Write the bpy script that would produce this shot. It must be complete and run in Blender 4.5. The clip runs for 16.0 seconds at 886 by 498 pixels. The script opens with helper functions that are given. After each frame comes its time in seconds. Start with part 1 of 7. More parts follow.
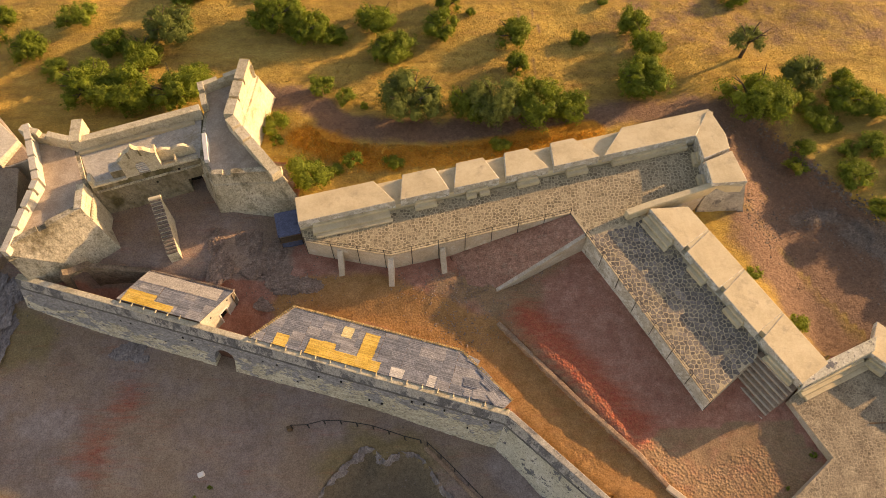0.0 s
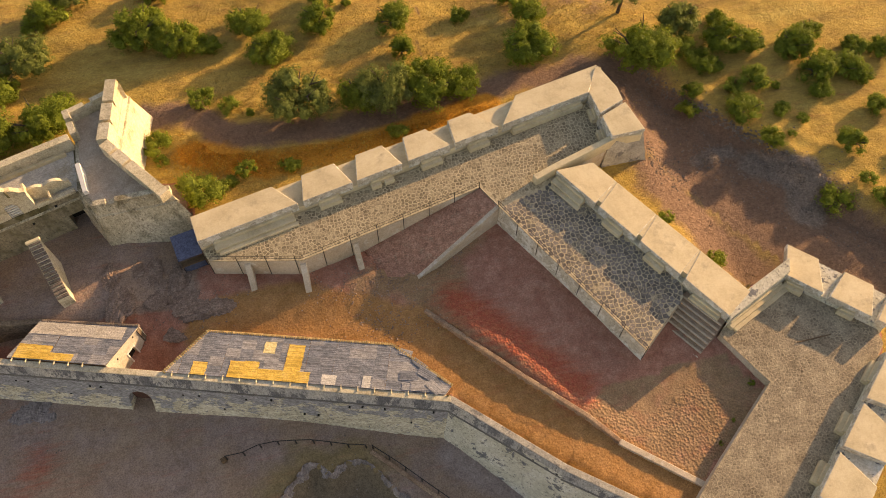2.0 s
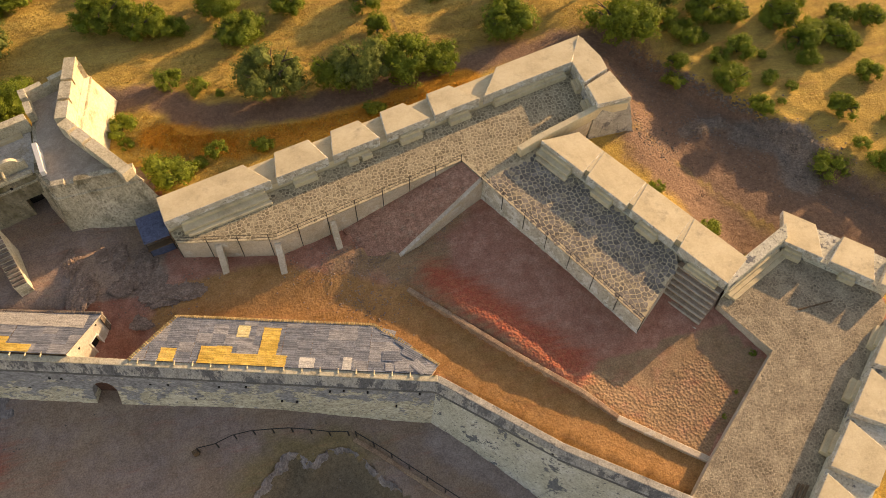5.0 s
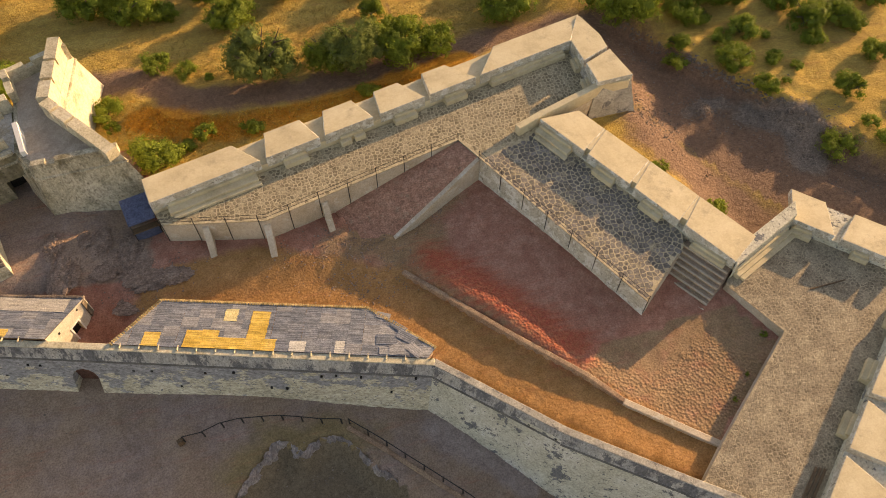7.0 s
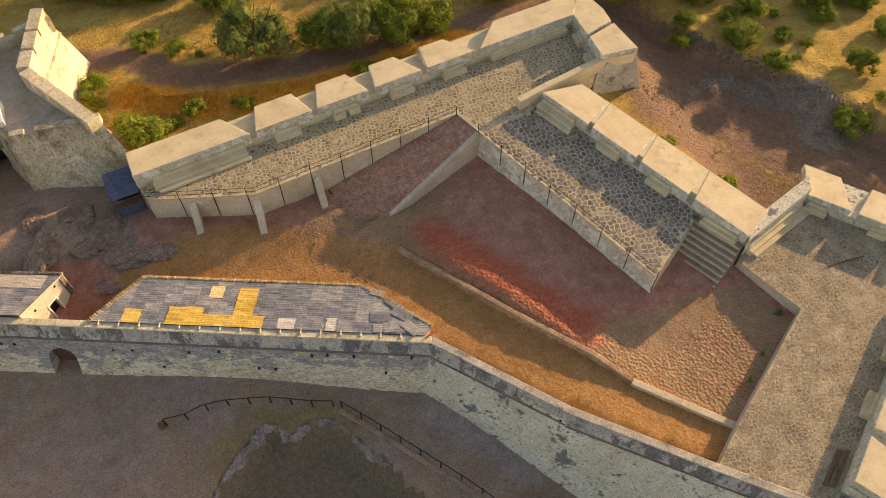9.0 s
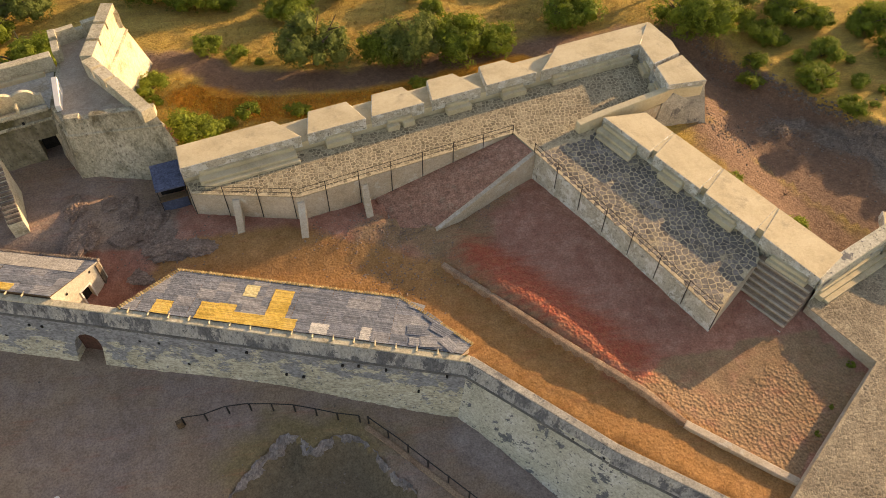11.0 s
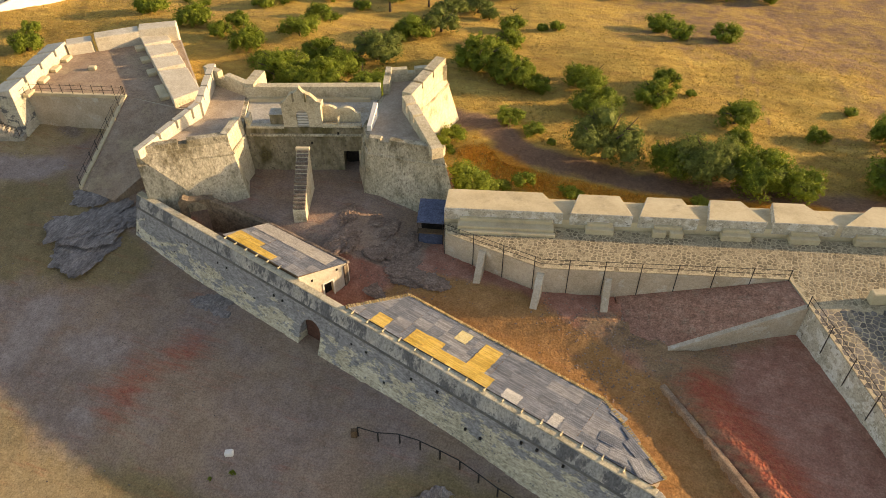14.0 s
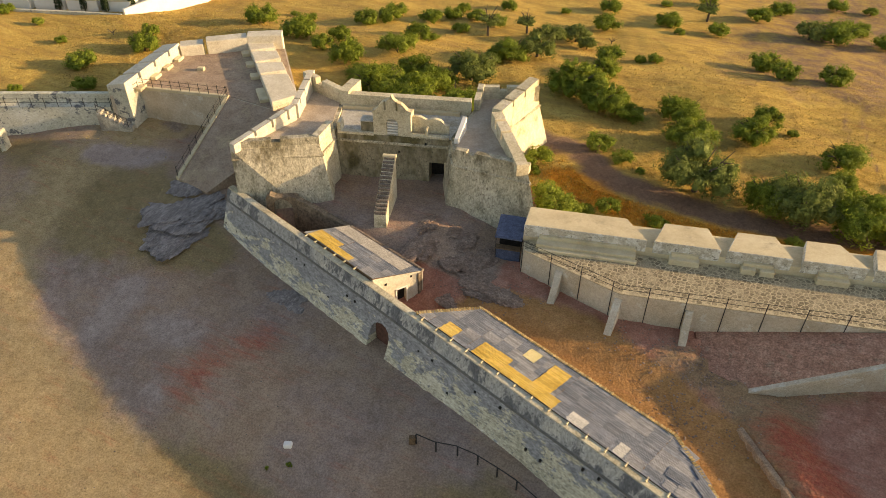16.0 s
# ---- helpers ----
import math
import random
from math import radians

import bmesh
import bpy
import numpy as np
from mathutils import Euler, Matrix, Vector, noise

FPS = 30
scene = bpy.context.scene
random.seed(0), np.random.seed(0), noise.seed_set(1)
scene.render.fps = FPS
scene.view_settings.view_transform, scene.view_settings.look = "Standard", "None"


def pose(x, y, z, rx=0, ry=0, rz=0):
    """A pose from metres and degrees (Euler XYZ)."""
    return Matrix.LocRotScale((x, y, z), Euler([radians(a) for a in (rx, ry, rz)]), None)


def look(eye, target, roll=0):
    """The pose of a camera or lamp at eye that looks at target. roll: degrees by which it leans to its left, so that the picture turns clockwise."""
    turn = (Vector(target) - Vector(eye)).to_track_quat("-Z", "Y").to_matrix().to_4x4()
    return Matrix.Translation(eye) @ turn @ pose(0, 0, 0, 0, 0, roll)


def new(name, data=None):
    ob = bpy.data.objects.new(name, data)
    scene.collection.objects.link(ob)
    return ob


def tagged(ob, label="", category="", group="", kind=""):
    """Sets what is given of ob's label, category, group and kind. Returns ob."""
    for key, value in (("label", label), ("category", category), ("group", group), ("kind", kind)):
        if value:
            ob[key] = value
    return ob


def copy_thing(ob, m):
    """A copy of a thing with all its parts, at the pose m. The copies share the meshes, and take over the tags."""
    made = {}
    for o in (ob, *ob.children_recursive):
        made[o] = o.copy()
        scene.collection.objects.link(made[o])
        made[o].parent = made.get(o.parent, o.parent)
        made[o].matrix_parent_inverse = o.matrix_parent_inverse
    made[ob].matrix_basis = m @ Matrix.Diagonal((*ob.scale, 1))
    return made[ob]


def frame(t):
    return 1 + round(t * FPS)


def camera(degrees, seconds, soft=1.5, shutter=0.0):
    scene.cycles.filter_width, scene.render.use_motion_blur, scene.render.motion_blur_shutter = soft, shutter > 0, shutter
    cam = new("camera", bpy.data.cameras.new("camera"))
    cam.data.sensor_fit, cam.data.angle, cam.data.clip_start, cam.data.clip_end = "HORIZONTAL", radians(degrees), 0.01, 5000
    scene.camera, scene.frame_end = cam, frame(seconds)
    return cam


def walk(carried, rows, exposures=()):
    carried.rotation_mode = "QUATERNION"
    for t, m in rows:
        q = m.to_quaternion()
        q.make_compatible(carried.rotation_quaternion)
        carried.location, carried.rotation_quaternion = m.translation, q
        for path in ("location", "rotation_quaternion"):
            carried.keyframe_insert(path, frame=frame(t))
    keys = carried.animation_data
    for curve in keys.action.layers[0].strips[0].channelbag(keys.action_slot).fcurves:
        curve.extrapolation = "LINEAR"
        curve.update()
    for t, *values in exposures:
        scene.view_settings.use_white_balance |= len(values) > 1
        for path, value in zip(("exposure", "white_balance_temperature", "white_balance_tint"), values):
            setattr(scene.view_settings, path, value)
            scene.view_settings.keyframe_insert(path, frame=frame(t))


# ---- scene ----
cam = camera(64.31, 16.0, soft=0.5)
# seconds, eye in metres, yaw, pitch and roll in degrees
ROWS = [
    (0.0, -0.000, 0.000, 52.500, 0.00, -59.25, -1.09),
    (0.5, 0.130, 0.135, 52.081, -2.87, -59.39, -0.87),
    (1.0, 0.331, 0.170, 51.435, -7.75, -59.34, -0.40),
    (1.5, 0.381, 0.076, 50.767, -11.02, -59.17, -0.04),
    (2.0, 0.394, -0.207, 50.107, -12.55, -58.86, 0.14),
    (2.5, 0.407, -0.454, 49.445, -13.35, -58.62, 0.27),
    (3.0, 0.406, -0.694, 48.786, -13.81, -58.38, 0.28),
    (3.5, 0.380, -0.906, 48.106, -14.16, -58.12, 0.26),
    (4.0, 0.284, -1.100, 47.410, -14.49, -57.88, 0.39),
    (6.5, 0.230, -2.320, 43.739, -14.92, -56.40, 0.17),
    (7.0, 0.239, -2.596, 42.928, -14.86, -56.06, 0.02),
    (7.5, 0.199, -2.949, 42.004, -14.89, -55.62, 0.02),
    (8.0, 0.209, -3.161, 41.130, -14.84, -55.34, -0.03),
    (8.5, 0.222, -3.399, 40.244, -14.75, -55.04, -0.14),
    (9.8, 0.020, -3.840, 37.990, -14.75, -53.60, 0.00),
    (10.8, -0.270, -4.180, 36.310, -12.20, -50.80, 0.35),
    (11.0, -0.343, -4.250, 36.037, -9.47, -50.07, 0.35),
    (11.5, -0.171, -4.502, 35.682, -1.92, -48.14, 0.19),
    (12.0, -0.017, -4.603, 35.294, 3.00, -46.60, 0.07),
    (12.5, 0.190, -4.698, 34.848, 7.44, -45.01, -0.01),
    (13.0, 0.356, -4.814, 34.428, 11.55, -43.50, -0.05),
    (13.5, 0.448, -4.981, 33.999, 14.92, -42.06, 0.00),
    (14.0, 0.551, -5.180, 33.510, 18.76, -40.59, 0.10),
    (14.5, 0.558, -5.368, 33.077, 22.30, -39.15, 0.18),
    (15.0, 0.684, -5.532, 32.671, 24.15, -38.08, 0.21),
    (15.5, 0.724, -5.607, 32.390, 25.36, -37.97, 0.27),
    (16.0, 0.757, -5.666, 32.216, 26.79, -37.94, 0.35),
]
walk(cam, [(t, pose(x, y, z, 90 + pitch, 0, yaw) @ pose(0, 0, 0, 0, 0, roll)) for t, x, y, z, yaw, pitch, roll in ROWS], exposures=[(0.0, 0.85, 9900, 29), (3.5, 0.85, 9600, 26), (7.5, 0.86, 9300, 25), (12.5, 0.88, 8700, 21), (16.0, 0.86, 8500, 17)])

# ---- light ----
SUN_AZ, SUN_EL = 25.0, 12.8      # degrees from +x towards +y, and above the horizon
world = bpy.data.worlds.new("world")
scene.world = world
world.use_nodes = True
_n = world.node_tree.nodes
_sky = _n.new("ShaderNodeTexSky")
_sky.sky_type, _sky.sun_disc = "NISHITA", False
_sky.sun_elevation, _sky.sun_rotation = radians(SUN_EL), radians(90 - SUN_AZ)
_n["Background"].inputs["Strength"].default_value = 0.142
world.node_tree.links.new(_sky.outputs[0], _n["Background"].inputs["Color"])
sun = new("sun", bpy.data.lights.new("sun", "SUN"))
sun.data.energy, sun.data.angle, sun.data.color = 4.35, radians(0.6), (1.0, 0.80, 0.52)
_a, _e = radians(SUN_AZ), radians(SUN_EL)
sun.matrix_world = look((60 * math.cos(_a) * math.cos(_e), 60 * math.sin(_a) * math.cos(_e), 60 * math.sin(_e)), (0, 0, 0))


# ---- materials ----
def surf(name, cols, scale=1.0, fine=14.0, rough=0.9, bump=0.25, stain=None, stain_scale=0.6, stain_cut=(0.52, 0.62), island=0.0, stretch=(1, 1, 1), fleck=None, grain=0.5, rise=None):
    """Two-scale noise between the colours, patches of stain, small flecks, and relief."""
    m = bpy.data.materials.new(name)
    m.use_nodes = True
    nt = m.node_tree
    N, L = nt.nodes, nt.links.new
    bs = N["Principled BSDF"]
    bs.inputs["Roughness"].default_value = rough
    bs.inputs["Specular IOR Level"].default_value = 0.25
    geo = N.new("ShaderNodeNewGeometry")
    mp = N.new("ShaderNodeMapping")
    mp.inputs["Scale"].default_value = stretch
    L(geo.outputs["Position"], mp.inputs[0])

    def tex(s, detail=6.0, rg=0.6):
        t = N.new("ShaderNodeTexNoise")
        t.inputs["Scale"].default_value, t.inputs["Detail"].default_value, t.inputs["Roughness"].default_value = s, detail, rg
        L(mp.outputs[0], t.inputs["Vector"])
        return t

    def mix(kind, a, b, f):
        x = N.new("ShaderNodeMix")
        x.data_type, x.blend_type = "RGBA", kind
        for sock, v in ((x.inputs[0], f), (x.inputs[6], a), (x.inputs[7], b)):
            if isinstance(v, (float, int)):
                sock.default_value = v
            elif isinstance(v, tuple):
                sock.default_value = (*v, 1)
            else:
                L(v, sock)
        return x.outputs[2]

    def band(src, lo, hi):
        r = N.new("ShaderNodeMapRange")
        r.inputs[1].default_value, r.inputs[2].default_value = lo, hi
        L(src, r.inputs[0])
        return r.outputs[0]

    big, small = tex(scale), tex(fine, 4.0)
    ramp = N.new("ShaderNodeValToRGB")
    el = ramp.color_ramp.elements
    while len(el) < len(cols):
        el.new(0.5)
    for i, c in enumerate(cols):
        el[i].position = 0.3 + 0.4 * i / max(1, len(cols) - 1)
        el[i].color = (*c, 1)
    L(big.outputs[0], ramp.inputs[0])
    col = ramp.outputs[0]
    if island:
        oi = N.new("ShaderNodeObjectInfo")
        ad = N.new("ShaderNodeMath")
        ad.operation = "ADD"
        L(geo.outputs["Random Per Island"], ad.inputs[0])
        L(oi.outputs["Random"], ad.inputs[1])
        fr = N.new("ShaderNodeMath")
        fr.operation = "FRACT"
        L(ad.outputs[0], fr.inputs[0])
        sc = N.new("ShaderNodeMapRange")
        sc.inputs[3].default_value, sc.inputs[4].default_value = 1 - island, 1 + island
        L(fr.outputs[0], sc.inputs[0])
        v = N.new("ShaderNodeVectorMath")
        v.operation = "SCALE"
        L(col, v.inputs[0])
        L(sc.outputs[0], v.inputs["Scale"])
        col = v.outputs[0]
    if stain:
        sm = tex(stain_scale, 9.0, 0.72).outputs[0]
        if rise:
            # weather stains lie thicker on the upper part of the wall
            sep = N.new("ShaderNodeSeparateXYZ")
            L(geo.outputs["Position"], sep.inputs[0])
            up = N.new("ShaderNodeMapRange")
            up.inputs[1].default_value, up.inputs[2].default_value, up.inputs[3].default_value, up.inputs[4].default_value = rise[0], rise[1], -rise[2], rise[2]
            L(sep.outputs[2], up.inputs[0])
            ad2 = N.new("ShaderNodeMath")
            ad2.operation = "ADD"
            L(sm, ad2.inputs[0])
            L(up.outputs[0], ad2.inputs[1])
            sm = ad2.outputs[0]
        col = mix("MIX", col, stain, band(sm, *stain_cut))
    if fleck:
        fm = tex(4.2, 3.0, 0.7)
        L(geo.outputs["Position"], fm.inputs["Vector"])
        col = mix("MIX", col, fleck, band(fm.outputs[0], 0.61, 0.66))
    col = mix("OVERLAY", col, band(small.outputs[0], 0.25, 0.75), grain)
    col = mix("OVERLAY", col, band(tex(fine * 0.33, 3.0, 0.7).outputs[0], 0.25, 0.75), grain * 0.65)
    L(col, bs.inputs["Base Color"])
    bp = N.new("ShaderNodeBump")
    bp.inputs["Strength"].default_value, bp.inputs["Distance"].default_value = bump, 0.06
    L(small.outputs[0], bp.inputs["Height"])
    L(bp.outputs[0], bs.inputs["Normal"])
    return m


M_cap = surf("lime_render_cap", [(0.50, 0.42, 0.275), (0.60, 0.515, 0.345), (0.66, 0.58, 0.405)], 0.6, 10, 0.9, 0.2, (0.40, 0.335, 0.235), 0.8, (0.56, 0.72), grain=0.12)
M_wall = surf("peeling_cream_whitewash", [(0.44, 0.425, 0.33), (0.54, 0.525, 0.43), (0.63, 0.62, 0.55)], 0.4, 9, 0.92, 0.3, (0.17, 0.175, 0.18), 1.0, (0.572, 0.582), stretch=(0.8, 0.8, 1.1), fleck=(0.17, 0.17, 0.17), grain=0.35)
M_wallg = surf("grey_blotched_whitewash", [(0.46, 0.42, 0.31), (0.55, 0.51, 0.39), (0.62, 0.58, 0.47)], 0.5, 9, 0.92, 0.3, (0.29, 0.29, 0.295), 1.3, (0.50, 0.53), stretch=(0.5, 0.5, 1.1), fleck=(0.21, 0.21, 0.21), grain=0.5, rise=(-2.4, 1.0, 0.16))
M_screed = surf("pale_grey_screed", [(0.40, 0.385, 0.34), (0.48, 0.46, 0.41), (0.54, 0.52, 0.46)], 0.5, 10, 0.92, 0.2, (0.36, 0.31, 0.22), 0.4, (0.54, 0.7), grain=0.3)
M_grey = surf("grey_streaked_whitewash", [(0.30, 0.295, 0.285), (0.38, 0.37, 0.35), (0.50, 0.47, 0.41)], 0.7, 9, 0.92, 0.3, (0.16, 0.16, 0.165), 0.9, (0.50, 0.54), stretch=(1, 1, 0.45), fleck=(0.15, 0.15, 0.15), grain=0.4)
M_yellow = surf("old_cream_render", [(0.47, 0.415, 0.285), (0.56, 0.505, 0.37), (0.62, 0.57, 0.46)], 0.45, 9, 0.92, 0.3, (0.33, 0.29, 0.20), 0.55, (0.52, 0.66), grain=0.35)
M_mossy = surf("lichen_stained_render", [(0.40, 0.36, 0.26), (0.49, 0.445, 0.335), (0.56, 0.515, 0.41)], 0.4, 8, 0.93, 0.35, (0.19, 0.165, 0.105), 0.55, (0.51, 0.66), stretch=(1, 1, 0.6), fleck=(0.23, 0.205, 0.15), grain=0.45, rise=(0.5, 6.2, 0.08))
# dark tone paints the shadow line that runs under the cordon
M_cordon = surf("shade_dark_cordon", [(0.12, 0.115, 0.11), (0.20, 0.19, 0.175)], 0.8, 10, 0.92, 0.3, grain=0.3)
M_copg = surf("grey_worn_coping", [(0.30, 0.285, 0.25), (0.40, 0.375, 0.32), (0.50, 0.47, 0.40)], 0.8, 10, 0.92, 0.3, (0.20, 0.195, 0.185), 0.9, (0.54, 0.6), grain=0.35)
M_flank = surf("flaking_white_limewash", [(0.40, 0.37, 0.30), (0.50, 0.47, 0.39), (0.58, 0.555, 0.49)], 0.9, 10, 0.92, 0.4, (0.66, 0.65, 0.60), 1.3, (0.52, 0.55), fleck=(0.24, 0.225, 0.19), grain=0.35)
M_lichen = surf("dark_lichened_render", [(0.25, 0.22, 0.155), (0.34, 0.30, 0.215), (0.43, 0.39, 0.29)], 0.5, 8, 0.93, 0.35, (0.12, 0.105, 0.05), 0.5, (0.47, 0.62), stretch=(1, 1, 0.6), fleck=(0.15, 0.135, 0.09), grain=0.45, rise=(0.5, 5.5, 0.06))
M_retain = surf("sandy_render", [(0.44, 0.36, 0.26), (0.52, 0.44, 0.34), (0.58, 0.51, 0.42)], 0.5, 12, 0.92, 0.3, (0.60, 0.57, 0.50), 0.8, (0.56, 0.64), grain=0.22)
M_stone = surf("flagstone", [(0.22, 0.18, 0.115), (0.30, 0.25, 0.165), (0.40, 0.34, 0.23)], 1.1, 14, 0.88, 0.35, (0.48, 0.40, 0.26), 0.5, (0.56, 0.68), island=0.3, grain=0.5)
M_slate = surf("blue_grey_flagstone", [(0.128, 0.118, 0.108), (0.18, 0.165, 0.149), (0.245, 0.224, 0.195)], 0.9, 14, 0.85, 0.4, (0.46, 0.385, 0.24), 0.6, (0.54, 0.68), island=0.28, grain=0.55)
M_mortar = surf("pale_mortar", [(0.47, 0.40, 0.265), (0.58, 0.50, 0.345)], 1.5, 20, 0.95, 0.3, (0.36, 0.30, 0.205), 0.5, (0.5, 0.66), grain=0.35)
M_deck = surf("grey_brown_gravel_deck", [(0.34, 0.275, 0.21), (0.43, 0.355, 0.28), (0.50, 0.43, 0.35)], 0.8, 18, 0.95, 0.4, grain=0.3)
M_rock = surf("grey_schist_rock", [(0.13, 0.105, 0.09), (0.19, 0.155, 0.13), (0.27, 0.225, 0.185)], 1.2, 9, 0.9, 0.7)
M_sheet = surf("blue_grey_schist", [(0.17, 0.15, 0.14), (0.24, 0.21, 0.20), (0.31, 0.275, 0.255)], 1.0, 9, 0.9, 0.7, stretch=(1, 0.4, 1))
M_rubble = surf("brown_rubble", [(0.11, 0.085, 0.062), (0.17, 0.135, 0.10), (0.24, 0.195, 0.145)], 1.3, 8, 0.93, 0.7)
M_soil = surf("trodden_brown_soil", [(0.27, 0.195, 0.14), (0.34, 0.25, 0.185), (0.40, 0.31, 0.235)], 0.7, 12, 0.95, 0.4, (0.42, 0.33, 0.22), 0.4, (0.52, 0.66), grain=0.35)
M_outcrop = surf("brown_schist", [(0.19, 0.13, 0.10), (0.26, 0.185, 0.145), (0.33, 0.25, 0.20)], 1.3, 8, 0.93, 0.5)
M_reed = surf("weathered_grey_reed", [(0.125, 0.148, 0.185), (0.168, 0.190, 0.228), (0.225, 0.245, 0.28)], 1.2, 22, 0.8, 0.4, island=0.3, grain=0.5)
M_reedy = surf("fresh_yellow_reed", [(0.50, 0.33, 0.07), (0.60, 0.41, 0.10), (0.66, 0.48, 0.16)], 1.2, 22, 0.75, 0.4, island=0.2, grain=0.4)
M_reedd = surf("pale_grey_reed", [(0.20, 0.212, 0.235), (0.26, 0.272, 0.292), (0.32, 0.33, 0.345)], 1.2, 22, 0.8, 0.4, island=0.25, grain=0.45)
M_reedp = surf("pale_straw_reed", [(0.58, 0.50, 0.24), (0.68, 0.60, 0.34)], 1.2, 22, 0.78, 0.4, island=0.15)
M_reedg = surf("bleached_grey_reed", [(0.38, 0.36, 0.32), (0.47, 0.45, 0.41)], 1.2, 22, 0.8, 0.4, island=0.12)
M_cobble = surf("worn_tan_cobble", [(0.205, 0.165, 0.115), (0.27, 0.225, 0.16), (0.35, 0.295, 0.21)], 0.5, 14, 0.9, 0.5, (0.40, 0.335, 0.235), 0.6, (0.46, 0.62), island=0.18, grain=0.6)
M_bed = surf("sandy_joint", [(0.35, 0.29, 0.20), (0.47, 0.395, 0.28)], 1.2, 16, 0.95, 0.4, (0.27, 0.22, 0.155), 0.7, (0.5, 0.6))
M_reedw = surf("bleached_reed", [(0.43, 0.43, 0.41), (0.54, 0.54, 0.51)], 1.2, 22, 0.8, 0.3, island=0.2)
M_wood = surf("brown_timber", [(0.13, 0.085, 0.05), (0.19, 0.125, 0.075)], 2.0, 20, 0.8, 0.3)
M_gate = surf("dark_red_timber", [(0.10, 0.05, 0.04), (0.15, 0.075, 0.055)], 2.0, 20, 0.8, 0.3)
M_iron = surf("dark_iron", [(0.03, 0.027, 0.025), (0.05, 0.044, 0.04)], 3.0, 30, 0.6, 0.1)
M_blue = surf("blue_canvas", [(0.065, 0.085, 0.145), (0.09, 0.115, 0.19)], 1.0, 12, 0.6, 0.1)
# near-black colour standing for the shade inside openings
M_dark = surf("dark_interior", [(0.02, 0.018, 0.016), (0.035, 0.03, 0.026)], 1.0, 12, 0.95, 0.1)
M_white = surf("fresh_whitewash", [(0.74, 0.72, 0.68), (0.82, 0.80, 0.77)], 0.6, 10, 0.85, 0.1, grain=0.15)
M_lime = surf("lit_limewash", [(0.50, 0.46, 0.37), (0.57, 0.53, 0.44), (0.62, 0.585, 0.50)], 0.7, 10, 0.88, 0.2, (0.42, 0.37, 0.28), 1.0, (0.58, 0.7), grain=0.25)
M_reedt = surf("tan_reed_ends", [(0.34, 0.25, 0.11), (0.44, 0.33, 0.16), (0.50, 0.40, 0.22)], 2.0, 22, 0.85, 0.3, island=0.3)
M_tile = surf("terracotta", [(0.36, 0.14, 0.07), (0.46, 0.20, 0.10)], 1.0, 12, 0.85, 0.2)
M_bark = surf("bark", [(0.07, 0.055, 0.04), (0.13, 0.10, 0.075)], 4.0, 20, 0.95, 0.5)
M_leaf_olive = surf("olive_foliage", [(0.135, 0.172, 0.040), (0.182, 0.225, 0.058), (0.235, 0.28, 0.082)], 0.8, 6, 0.75, 0.05, island=0.18, grain=0.2)
M_leaf_carob = surf("carob_foliage", [(0.132, 0.182, 0.020), (0.190, 0.250, 0.031), (0.255, 0.310, 0.047)], 0.8, 6, 0.7, 0.05, island=0.22, grain=0.25)
M_leaf_bush = surf("broom_foliage", [(0.165, 0.22, 0.026), (0.23, 0.29, 0.042), (0.30, 0.355, 0.064)], 0.8, 6, 0.75, 0.05, island=0.2, grain=0.25)
M_cypress = surf("cypress_foliage", [(0.02, 0.04, 0.016), (0.035, 0.06, 0.022)], 0.8, 6, 0.7, 0.1, island=0.3)


def leafy(m, share=0.4):
    """Lets some of the light through the leaves of a foliage material."""
    nt = m.node_tree
    bs = nt.nodes["Principled BSDF"]
    out = next(n for n in nt.nodes if n.type == "OUTPUT_MATERIAL")
    tr = nt.nodes.new("ShaderNodeBsdfTranslucent")
    mx = nt.nodes.new("ShaderNodeMixShader")
    mx.inputs[0].default_value = share
    nt.links.new(bs.inputs["Base Color"].links[0].from_socket, tr.inputs["Color"])
    nt.links.new(bs.outputs[0], mx.inputs[1])
    nt.links.new(tr.outputs[0], mx.inputs[2])
    nt.links.new(mx.outputs[0], out.inputs["Surface"])


for _m in (M_leaf_olive, M_leaf_carob, M_leaf_bush, M_cypress):
    leafy(_m)
M_kerb = surf("earth_stained_kerb", [(0.24, 0.15, 0.10), (0.33, 0.22, 0.15), (0.42, 0.30, 0.20)], 0.8, 12, 0.95, 0.4, grain=0.4)

M_earth = surf("red_brown_earth", [(0.30, 0.15, 0.105), (0.375, 0.198, 0.14), (0.44, 0.255, 0.185)], 1.1, 9, 0.95, 0.5, (0.36, 0.25, 0.18), 1.4, (0.55, 0.7), grain=0.5)


